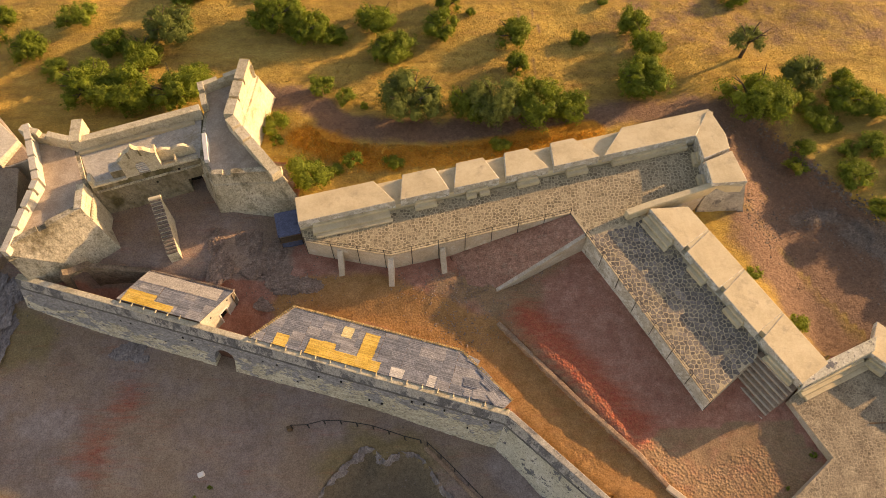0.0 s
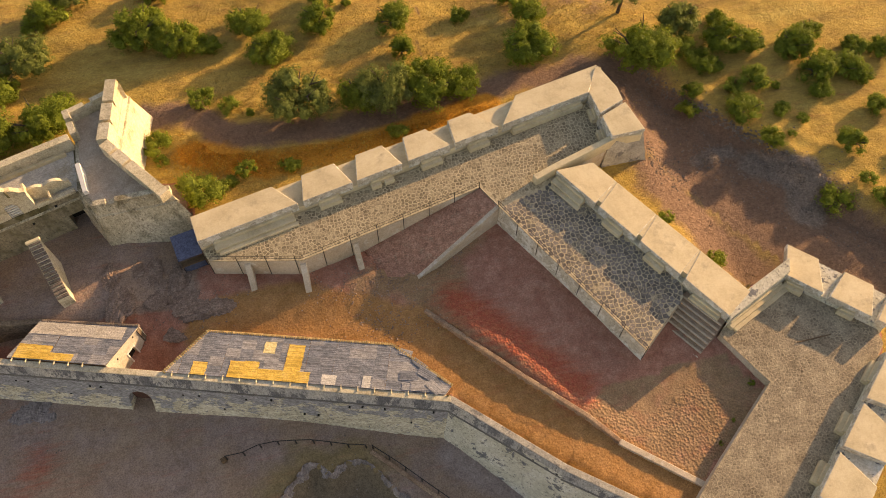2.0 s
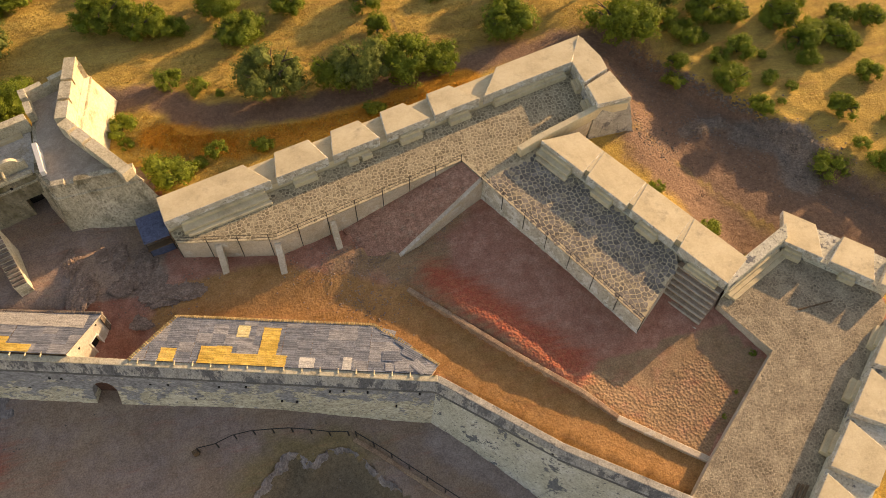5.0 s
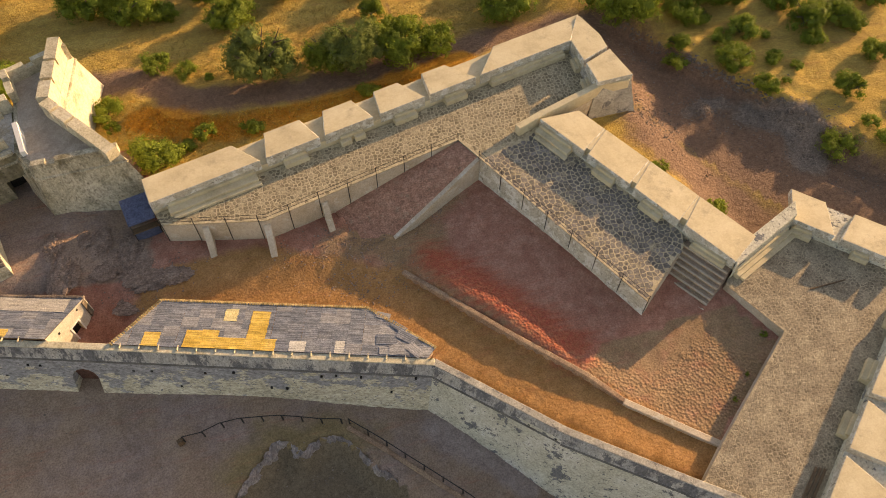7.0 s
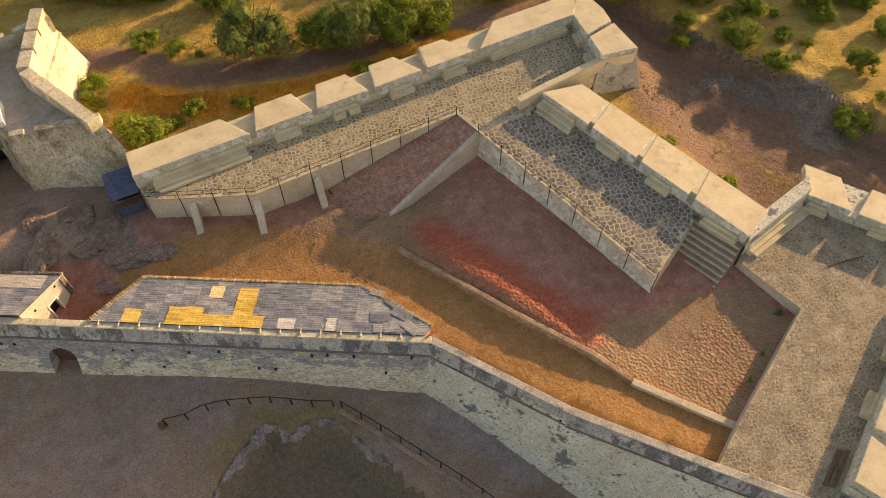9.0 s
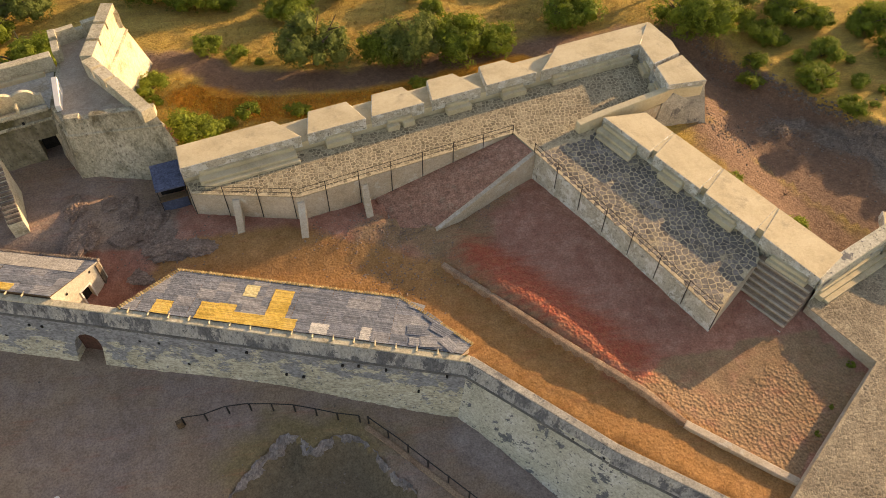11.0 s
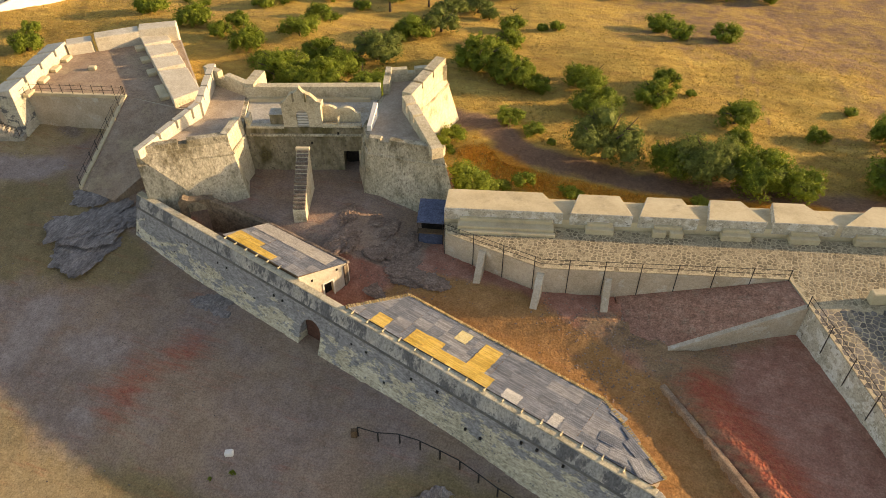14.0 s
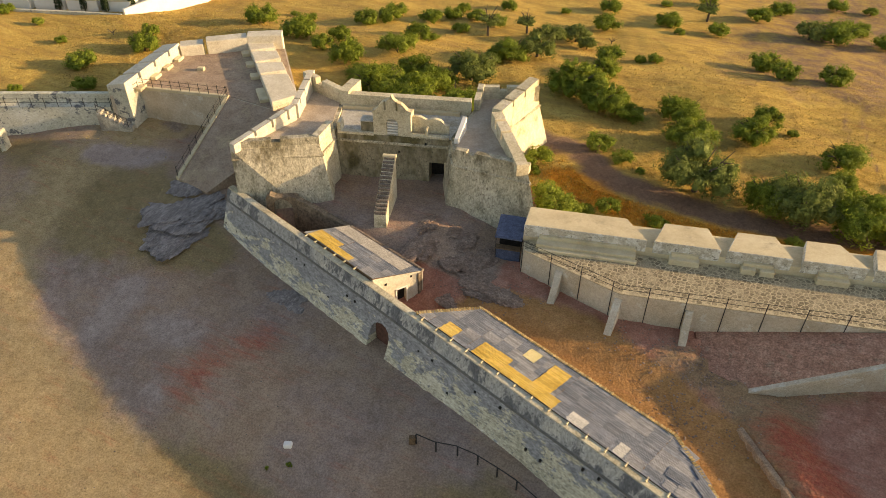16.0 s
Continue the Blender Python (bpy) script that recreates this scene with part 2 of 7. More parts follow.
def ground_material():
    """Bare red-brown earth in the fort, yard stains, and dry straw-coloured grass outside; masks by attribute and noise."""
    m = bpy.data.materials.new("earth_and_dry_grass")
    m.use_nodes = True
    nt = m.node_tree
    N, L = nt.nodes, nt.links.new
    bs = N["Principled BSDF"]
    bs.inputs["Roughness"].default_value = 0.95
    bs.inputs["Specular IOR Level"].default_value = 0.15
    geo = N.new("ShaderNodeNewGeometry")

    def tex(s, detail=8.0, rg=0.6):
        t = N.new("ShaderNodeTexNoise")
        t.inputs["Scale"].default_value, t.inputs["Detail"].default_value, t.inputs["Roughness"].default_value = s, detail, rg
        L(geo.outputs["Position"], t.inputs["Vector"])
        return t.outputs[0]

    def ramp(src, stops):
        r = N.new("ShaderNodeValToRGB")
        el = r.color_ramp.elements
        while len(el) < len(stops):
            el.new(0.5)
        for i, (p, c) in enumerate(stops):
            el[i].position, el[i].color = p, (*c, 1)
        L(src, r.inputs[0])
        return r.outputs[0]

    def mix(a, b, f, kind="MIX"):
        x = N.new("ShaderNodeMix")
        x.data_type, x.blend_type = "RGBA", kind
        for sock, v in ((x.inputs[0], f), (x.inputs[6], a), (x.inputs[7], b)):
            if isinstance(v, float):
                sock.default_value = v
            else:
                L(v, sock)
        return x.outputs[2]

    def attr(name):
        a = N.new("ShaderNodeAttribute")
        a.attribute_name = name
        return a.outputs["Fac"]

    def soft(mask, src, wide=0.5):
        """A mask whose edge is broken up by noise."""
        a = N.new("ShaderNodeMath")
        a.operation = "MULTIPLY_ADD"
        L(src, a.inputs[0])
        a.inputs[1].default_value = wide
        L(mask, a.inputs[2])
        r = N.new("ShaderNodeMapRange")
        r.interpolation_type = "SMOOTHSTEP"
        r.inputs[1].default_value, r.inputs[2].default_value = 0.5 + wide * 0.25, 0.5 + wide * 0.75
        L(a.outputs[0], r.inputs[0])
        return r.outputs[0]

    fine, mid, wide = tex(9.0, 5.0), tex(1.1), tex(0.12)
    speck = tex(3.2, 8.0, 0.75)
    earth = ramp(mid, [(0.3, (0.33, 0.142, 0.10)), (0.5, (0.40, 0.195, 0.14)), (0.7, (0.47, 0.255, 0.188))])
    red = ramp(speck, [(0.3, (0.36, 0.07, 0.05)), (0.7, (0.42, 0.16, 0.088))])
    orange = ramp(mid, [(0.3, (0.33, 0.17, 0.065)), (0.7, (0.43, 0.24, 0.105))])
    yard = ramp(tex(0.5, 7.0, 0.6), [(0.3, (0.27, 0.187, 0.133)), (0.5, (0.325, 0.23, 0.165)), (0.7, (0.38, 0.28, 0.205))])
    mossy = ramp(mid, [(0.3, (0.19, 0.145, 0.06)), (0.7, (0.27, 0.205, 0.085))])
    pale = ramp(mid, [(0.3, (0.27, 0.175, 0.10)), (0.7, (0.36, 0.245, 0.148))])
    straw = ramp(mid, [(0.28, (0.34, 0.22, 0.052)), (0.5, (0.51, 0.35, 0.085)), (0.72, (0.66, 0.485, 0.14))])
    straw2 = ramp(speck, [(0.35, (0.25, 0.16, 0.06)), (0.65, (0.56, 0.38, 0.12))])
    bare = ramp(speck, [(0.3, (0.16, 0.10, 0.07)), (0.7, (0.285, 0.185, 0.13))])
    scree = ramp(speck, [(0.3, (0.14, 0.11, 0.09)), (0.7, (0.36, 0.29, 0.235))])
    rust = ramp(speck, [(0.3, (0.48, 0.19, 0.03)), (0.7, (0.70, 0.36, 0.06))])
    mp = N.new("ShaderNodeMapping")
    mp.inputs["Scale"].default_value = (0.22, 0.9, 0.5)
    mp.inputs["Rotation"].default_value = (0, 0, 0.25)
    L(geo.outputs["Position"], mp.inputs[0])
    st = N.new("ShaderNodeTexNoise")
    st.inputs["Scale"].default_value, st.inputs["Detail"].default_value, st.inputs["Roughness"].default_value = 0.7, 9.0, 0.65
    L(mp.outputs[0], st.inputs["Vector"])
    streak = ramp(st.outputs[0], [(0.36, (0.25, 0.155, 0.06)), (0.52, (0.50, 0.335, 0.085)), (0.66, (0.62, 0.45, 0.14))])
    field = mix(mix(straw, straw2, 0.45), streak, 0.5)
    col = mix(field, earth, soft(attr("court"), mid, 0.2))
    yard2 = ramp(mid, [(0.3, (0.245, 0.182, 0.152)), (0.7, (0.36, 0.275, 0.235))])
    yard = mix(yard, yard2, ramp(tex(0.16, 6.0, 0.65), [(0.42, (0, 0, 0)), (0.58, (1, 1, 1))]))
    col = mix(col, yard, soft(attr("yard"), mid, 0.2))
    half = N.new("ShaderNodeMath")
    half.operation = "MULTIPLY"
    half.inputs[1].default_value = 0.75
    L(soft(attr("moss"), tex(0.5), 0.9), half.inputs[0])
    col = mix(col, mossy, half.outputs[0])
    # lighter yellowish tone that paints sunlight on the outer yard
    dry = ramp(mid, [(0.3, (0.30, 0.225, 0.12)), (0.7, (0.41, 0.315, 0.18))])
    col = mix(col, dry, soft(attr("dry"), tex(0.35, 9.0, 0.7), 1.0))
    col = mix(col, pale, soft(attr("pale"), tex(0.7), 0.9))
    col = mix(col, orange, soft(attr("orange"), tex(0.6), 0.5))
    mp2 = N.new("ShaderNodeMapping")
    mp2.inputs["Rotation"].default_value = (0, 0, 0.876)
    mp2.inputs["Scale"].default_value = (0.22, 1.3, 1.0)
    L(geo.outputs["Position"], mp2.inputs[0])
    ss = N.new("ShaderNodeTexNoise")
    ss.inputs["Scale"].default_value, ss.inputs["Detail"].default_value, ss.inputs["Roughness"].default_value = 1.4, 9.0, 0.7
    L(mp2.outputs[0], ss.inputs["Vector"])
    col = mix(col, red, soft(attr("red"), ss.outputs[0], 2.0))
    dust = ramp(mid, [(0.3, (0.29, 0.225, 0.20)), (0.7, (0.40, 0.325, 0.29))])
    col = mix(col, dust, soft(attr("dust"), tex(0.8, 9.0, 0.7), 0.9))
    col = mix(col, bare, soft(attr("bare"), tex(0.5), 0.8))
    pit_tone = ramp(speck, [(0.3, (0.13, 0.10, 0.066)), (0.7, (0.22, 0.175, 0.12))])
    col = mix(col, pit_tone, soft(attr("pit_tone"), tex(1.2), 0.5))
    col = mix(col, scree, soft(attr("scree"), tex(0.6), 0.8))
    col = mix(col, rust, soft(attr("rust"), tex(0.5), 0.8))
    def harder(src):
        r = N.new("ShaderNodeMapRange")
        r.inputs[1].default_value, r.inputs[2].default_value = 0.28, 0.72
        L(src, r.inputs[0])
        return r.outputs[0]
    col = mix(col, harder(fine), 0.32, "OVERLAY")
    col = mix(col, harder(tex(2.4, 4.0, 0.75)), 0.15, "OVERLAY")
    col = mix(col, wide, 0.22, "OVERLAY")
    L(col, bs.inputs["Base Color"])
    bp = N.new("ShaderNodeBump")
    bp.inputs["Strength"].default_value, bp.inputs["Distance"].default_value = 0.6, 0.10
    L(speck, bp.inputs["Height"])
    # hummocks and grass clumps of the open slope
    hum = N.new("ShaderNodeMath")
    hum.operation = "MULTIPLY"
    L(tex(1.7, 9.0, 0.72), hum.inputs[0])
    L(attr("open"), hum.inputs[1])
    b0 = N.new("ShaderNodeBump")
    b0.inputs["Strength"].default_value, b0.inputs["Distance"].default_value = 0.8, 0.30
    L(hum.outputs[0], b0.inputs["Height"])
    L(b0.outputs[0], bp.inputs["Normal"])
    # trodden dimples in the loose soil of the court
    dim = N.new("ShaderNodeMath")
    dim.operation = "MULTIPLY"
    vor = N.new("ShaderNodeTexVoronoi")
    vor.feature = "SMOOTH_F1"
    vor.inputs["Scale"].default_value, vor.inputs["Smoothness"].default_value = 4.8, 0.3
    L(geo.outputs["Position"], vor.inputs["Vector"])
    L(vor.outputs["Distance"], dim.inputs[0])
    L(attr("ripple"), dim.inputs[1])
    b2 = N.new("ShaderNodeBump")
    b2.inputs["Strength"].default_value, b2.inputs["Distance"].default_value = 1.0, 0.08
    L(dim.outputs[0], b2.inputs["Height"])
    L(bp.outputs[0], b2.inputs["Normal"])
    L(b2.outputs[0], bs.inputs["Normal"])
    return m


M_ground = ground_material()


# ---- helpers of this scene ----
def mesh_ob(name, bm, mat, parent=None, label="", smooth=False):
    me = bpy.data.meshes.new(name)
    bmesh.ops.recalc_face_normals(bm, faces=bm.faces[:])
    if smooth:
        for f in bm.faces:
            f.smooth = True
    bm.to_mesh(me)
    bm.free()
    for m in mat if isinstance(mat, (list, tuple)) else (mat,):
        me.materials.append(m)
    ob = new(name, me)
    if parent:
        ob.parent = parent
    if label:
        ob["label"] = label
    return ob


def part(name, bm, mat, parent, label="", smooth=False):
    return mesh_ob(name, bm, mat, parent, label, smooth)


def thing(name, label, category, group="", kind="", at=(0, 0, 0)):
    ob = new(name)
    ob.location = at
    ob.empty_display_size = 0.2
    return tagged(ob, label, category, group, kind)


def loft(top, bot, bm=None, bevel=0.0):
    """A solid between two rings of 3D points of the same count."""
    bm = bm or bmesh.new()
    a = [bm.verts.new(p) for p in top]
    b = [bm.verts.new(p) for p in bot]
    n = len(a)
    fs = [bm.faces.new(a), bm.faces.new(b[::-1])]
    fs += [bm.faces.new((a[i], b[i], b[(i + 1) % n], a[(i + 1) % n])) for i in range(n)]
    bmesh.ops.recalc_face_normals(bm, faces=fs)
    if bevel:
        es = list({e for f in fs for e in f.edges})
        bmesh.ops.bevel(bm, geom=es, offset=bevel, segments=1, affect="EDGES", clamp_overlap=True)
    return bm


def grown(poly, d):
    """A ring of 2D points moved outwards by d (counter-clockwise), corner by corner."""
    out, n = [], len(poly)
    area = sum(poly[i][0] * poly[(i + 1) % n][1] - poly[(i + 1) % n][0] * poly[i][1] for i in range(n))
    sgn = 1 if area > 0 else -1
    for i in range(n):
        p0, p1, p2 = (Vector(poly[k % n][:2]) for k in (i - 1, i, i + 1))
        e1, e2 = (p1 - p0).normalized(), (p2 - p1).normalized()
        n1, n2 = Vector((e1.y, -e1.x)) * sgn, Vector((e2.y, -e2.x)) * sgn
        m = n1 + n2
        k = max(0.35, m.dot(n1))
        out.append(tuple(p1 + m * (d / k)))
    return out


def faced(ob, side, top=0.75):
    """Gives the faces of ob that do not look up a second material."""
    ob.data.materials.append(side)
    for f in ob.data.polygons:
        f.material_index = int(f.normal.z < top)
    return ob


def slab(poly, z0, z1, bm=None, bevel=0.0, batter=0.0):
    """A solid on a 2D outline from z0 to z1, the foot wider by batter. z1 may be a function of x, y."""
    f = z1 if callable(z1) else (lambda x, y: z1)
    foot = grown(poly, batter) if batter else poly
    return loft([(x, y, f(x, y)) for x, y in poly], [(x, y, z0) for x, y in foot], bm, bevel)


def draped(poly, zf, thick=0.25):
    """A sheet on a 2D outline that follows the height zf everywhere, with an edge of its own thickness."""
    bm = bmesh.new()
    f = bm.faces.new([bm.verts.new((x, y, 0)) for x, y in poly])
    f.normal_update()
    bmesh.ops.triangulate(bm, faces=[f])
    for i in range(4):
        bmesh.ops.subdivide_edges(bm, edges=[e for e in bm.edges if e.calc_length() > 1.0], cuts=1)
        bmesh.ops.triangulate(bm, faces=bm.faces[:])
    rim = [e for e in bm.edges if e.is_boundary]
    low = bmesh.ops.extrude_edge_only(bm, edges=rim)["geom"]
    low = {v for v in low if isinstance(v, bmesh.types.BMVert)}
    for v in bm.verts:
        v.co.z = zf(v.co.x, v.co.y) - (thick if v in low else 0)
    return bm


def box(bm, c, size, yaw=0.0, bevel=0.0):
    """A box by the middle of its foot, in metres, turned by yaw degrees."""
    x, y, z = c
    w, d, h = size
    a = radians(yaw)
    ca, sa = math.cos(a), math.sin(a)
    ring = [(x + ca * u - sa * v, y + sa * u + ca * v) for u, v in ((-w / 2, -d / 2), (w / 2, -d / 2), (w / 2, d / 2), (-w / 2, d / 2))]
    return slab(ring, z, z + h, bm, bevel)


def strip(pts, w, z0, z1, bm=None, bevel=0.0, side=0.0, batter=0.0):
    """A wall of width w along a line of points; side shifts it to the left of the line. z1: number, list or function."""
    n = len(pts)
    L, R = [], []
    for i in range(n):
        p = Vector(pts[i][:2])
        d0 = (p - Vector(pts[i - 1][:2])).normalized() if i else None
        d1 = (Vector(pts[i + 1][:2]) - p).normalized() if i < n - 1 else None
        d = ((d0 or d1) + (d1 or d0)).normalized()
        nn = Vector((-d.y, d.x))
        k = 1 / max(0.4, nn.dot(Vector((-(d1 or d0).y, (d1 or d0).x))))
        L.append(p + nn * (side + w / 2) * k)
        R.append(p + nn * (side - w / 2) * k)
    zz = z1 if isinstance(z1, (list, tuple)) else [z1(*q[:2]) if callable(z1) else z1 for q in pts]
    zb = z0 if isinstance(z0, (list, tuple)) else [z0] * n
    bm = bm or bmesh.new()
    rings = []
    for i in range(n):
        out = (L[i] - R[i]).normalized() * batter
        rings.append([bm.verts.new((*(L[i]), zz[i])), bm.verts.new((*(R[i]), zz[i])), bm.verts.new((*(R[i] - out), zb[i])), bm.verts.new((*(L[i] + out), zb[i]))])
    fs = [bm.faces.new(rings[0]), bm.faces.new(rings[-1][::-1])]
    for a, b in zip(rings, rings[1:]):
        fs += [bm.faces.new((a[k], b[k], b[(k + 1) % 4], a[(k + 1) % 4])) for k in range(4)]
    bmesh.ops.recalc_face_normals(bm, faces=fs)
    if bevel:
        bmesh.ops.bevel(bm, geom=list({e for f in fs for e in f.edges}), offset=bevel, segments=1, affect="EDGES", clamp_overlap=True)
    return bm


def tube(bm, a, b, r, n=6):
    a, b = Vector(a), Vector(b)
    q = (b - a).to_track_quat("Z", "Y")
    ring = [q @ Vector((r * math.cos(2 * math.pi * i / n), r * math.sin(2 * math.pi * i / n), 0)) for i in range(n)]
    va, vb = [bm.verts.new(a + v) for v in ring], [bm.verts.new(b + v) for v in ring]
    for i in range(n):
        bm.faces.new((va[i], va[(i + 1) % n], vb[(i + 1) % n], vb[i]))
    bm.faces.new(va[::-1])
    bm.faces.new(vb)
    return bm


def inside(x, y, poly):
    """Which of the points x, y (arrays) lie in a polygon."""
    r = np.zeros(np.shape(x), bool)
    n = len(poly)
    for i in range(n):
        (x0, y0), (x1, y1) = poly[i][:2], poly[(i + 1) % n][:2]
        c = ((y0 > y) != (y1 > y)) & (x < (x1 - x0) * (y - y0) / ((y1 - y0) or 1e-9) + x0)
        r ^= c
    return r


def sstep(a, b, v):
    u = np.clip((v - a) / (b - a), 0, 1)
    return u * u * (3 - 2 * u)


def dist_to(x, y, pts):
    """Distance from points (arrays) to a line of points."""
    best = np.full(np.shape(x), 1e9)
    for (x0, y0), (x1, y1) in zip(pts, pts[1:]):
        dx, dy = x1 - x0, y1 - y0
        u = np.clip(((x - x0) * dx + (y - y0) * dy) / (dx * dx + dy * dy), 0, 1)
        best = np.minimum(best, np.hypot(x - x0 - u * dx, y - y0 - u * dy))
    return best


# ---- plan ----
PERIM = [(-34.9, 27.9), (-19.1, 23.15), (-15.3, 22.0), (4.6, 16.1), (11.2, 9.7), (17.4, 4.9), (24, 0.0)]     # top of the south wall, outer edge
PERIM_Z = [2.25, 2.0, 1.9, 1.0, 0.9, 0.8, 0.7]
COURT = [(-34.5, 28.2), (-19.0, 23.6), (4.8, 16.5), (11.4, 10.1), (17.6, 5.3), (24, 1), (36, 9), (39, 15), (34, 21), (27, 20), (20, 33), (23, 38), (-12, 34.5), (-14, 40), (-22, 42), (-34, 37)]
EDGE = [(-11.4, 30.6), (-9.0, 30.05), (-4.3, 29.0), (0.8, 30.2), (10.75, 32.55), (11.8, 30.4), (19.5, 16.6)]   # railed edge of the terraces


KERB = [(4.3, 23.97), (7.3, 20.4), (10.3, 16.95), (14.1, 13.05), (15.8, 10.95), (20.6, 6.9)]
RIM = [(-10.6, 9.6), (-9.6, 11.2), (-8.4, 12.8), (-7.2, 13.8), (-6.6, 14.6), (-5.8, 14.7), (-5.3, 14.3), (-4.8, 13.6), (-4.2, 14.0), (-3.3, 14.4), (-2.6, 14.3), (-1.8, 13.7), (-0.9, 12.5), (-0.2, 11.5), (0.8, 10.6)]
PIT = RIM + [(3.0, 7.0), (2, 2), (-9, 2), (-11.0, 7)]


def ZP(x, y):
    """The pavement of the north terrace, and of the east terrace that slopes down from it."""
    s = 0.487 * x - 0.873 * y
    k = float(sstep(-23.0, -20.0, s))
    return (2.65 + (min(x, 25) + 11) * 0.027) * (1 - k) + 3.25 * k - 0.095 * max(0.0, s + 20.8)


def ground_z(x, y):
    """Height of the ground (arrays)."""
    und = 0.25 * np.sin(x * 0.11 + 1.3) * np.cos(y * 0.09) + 0.12 * np.sin(x * 0.31 + y * 0.23)
    north = 1.3 - 0.05 * np.clip(y - 45, 0, 60) + und * np.clip((y - 34) / 10, 0, 1)
    swell = 0.07 * np.sin(0.9 * y + 0.35 * x + 2.6 * np.sin(0.13 * x + 0.05 * y)) + 0.10 * np.sin(0.27 * y - 0.32 * x + 1.9 * np.sin(0.11 * y)) + 0.03 * np.sin(1.7 * x + 0.8 * y + 2 * np.sin(0.4 * x))
    north = north + 0.7 * swell * sstep(42, 48, y) + 0.9 * np.exp(-(((y - 68 - 0.2 * x) / 7) ** 2))
    # the rocky bank east of the walls
    d = (x - 34.4) * 0.835 + (y - 37.7) * 0.55
    east = -0.45 + 1.35 * sstep(-0.9, 0.9, d + 0.5 * np.sin(0.7 * y)) + 0.5 * swell + 0.4 * np.exp(-((x - 32.8) ** 2 + (y - 33.8) ** 2) / 2.2) + 0.45 * np.exp(-((x - 38.2) ** 2 + (y - 29.2) ** 2) / 5.0)
    east = east + 0.12 * np.sin(2.3 * x + 1.1 * y + 2 * np.sin(0.8 * y)) * np.exp(-(d / 4.5) ** 2)
    north = north + (east - north) * sstep(25, 31, x) * (1 - sstep(42, 50, y))
    north = north - 0.04 * np.clip(-40 - x, 0, 80) * sstep(35, 50, y)
    z = north
    ysd = -1.7 - 0.03 * (22 - y) - 0.9 * sstep(-9, 4, x) - 1.9 * sstep(3, 14, x) + 1.9 * sstep(-28, -44, x) * sstep(14, 34, y) * (1 - 0.65 * sstep(-54, -64, x)) + und * 0.25
    ysd = ysd - 0.6 * sstep(-12, -18, x) * sstep(15, 9, y)
    ysd = ysd - 0.85 * sstep(8.0, 14.5, dist_to(x, y, PERIM[:4])) * sstep(-60, -46, x)
    pit = inside(x, y, PIT)
    ysd = ysd - np.where(pit, 0.25 + 0.9 * sstep(0.0, 1.2, dist_to(x, y, PIT)), 0.0)
    south = (y < np.interp(x, [-70, -62, -53, -44, -36, -34.9, -19, 4.6, 17.4, 24, 60], [30, 31, 37, 40, 34, 28.2, 23.4, 16.4, 5.5, 1.3, -24])) & (x > -75)
    south |= inside(x, y, [(-64, 26), (-64, 30), (-53, 37), (-38, 41), (-33, 38), (-33, 27), (-20, 20), (-20, -60), (-64, -60)])
    z = np.where(south, ysd, z)
    ins = inside(x, y, COURT)
    zin = 0.05 + 1.55 * sstep(-12, -19, x) * sstep(25, 31, y) - 0.38 * sstep(12, 20, x) + und * 0.15 * (1 - sstep(20, 26, x))
    zin = zin + 0.75 * sstep(24.2, 28.0, y) * sstep(-17, -11, x) * (1 - sstep(3.5, 5.5, x))
    zin = zin + 0.85 * sstep(17.0, 25.0, 0.873 * x + 0.487 * y) * sstep(10, 24, y) * sstep(3.5, 6.5, x)
    up = inside(x, y, KERB + [(30, 14), (24, 22), (12.0, 31.0), (4.4, 27.0)])
    zin = np.where(up, np.maximum(zin, 0.17 - 0.5 * sstep(13, 20, x)), zin)
    # the upper court banks up behind its kerb
    bank = up & (dist_to(x, y, KERB) > 0.12)
    zin = np.where(bank, zin + 0.3 * np.exp(-((dist_to(x, y, KERB) - 1.7) / 1.1) ** 2) * sstep(4.2, 6.5, x) * (1 - sstep(9, 13.5, x)) + 0.47 * sstep(4.6, 1.2, dist_to(x, y, KERB)) * sstep(3.6, 6.2, x) * (1 - sstep(11.5, 16.0, x)), zin)
    rz = inside(x, y, [(10.9, 33.5), (11.6, 30.9), (4.1, 27.35), (2.0, 26.5), (0.5, 31.5)])
    zin = np.where(rz, np.maximum(0.38, 0.2 + 2.4 * (x - 3.2) / 8.6), zin)
    zin = zin - 1.6 * np.exp(-(((x + 16.9) / 2.0) ** 2 + ((y - 23.6) / 3.0) ** 2))
    zin = np.where(inside(x, y, [(-31.6, 27.3), (-26.0, 25.8), (-24.5, 28.5), (-29.2, 28.7)]), -0.4, zin)
    z = np.where(ins, zin, z)
    return z


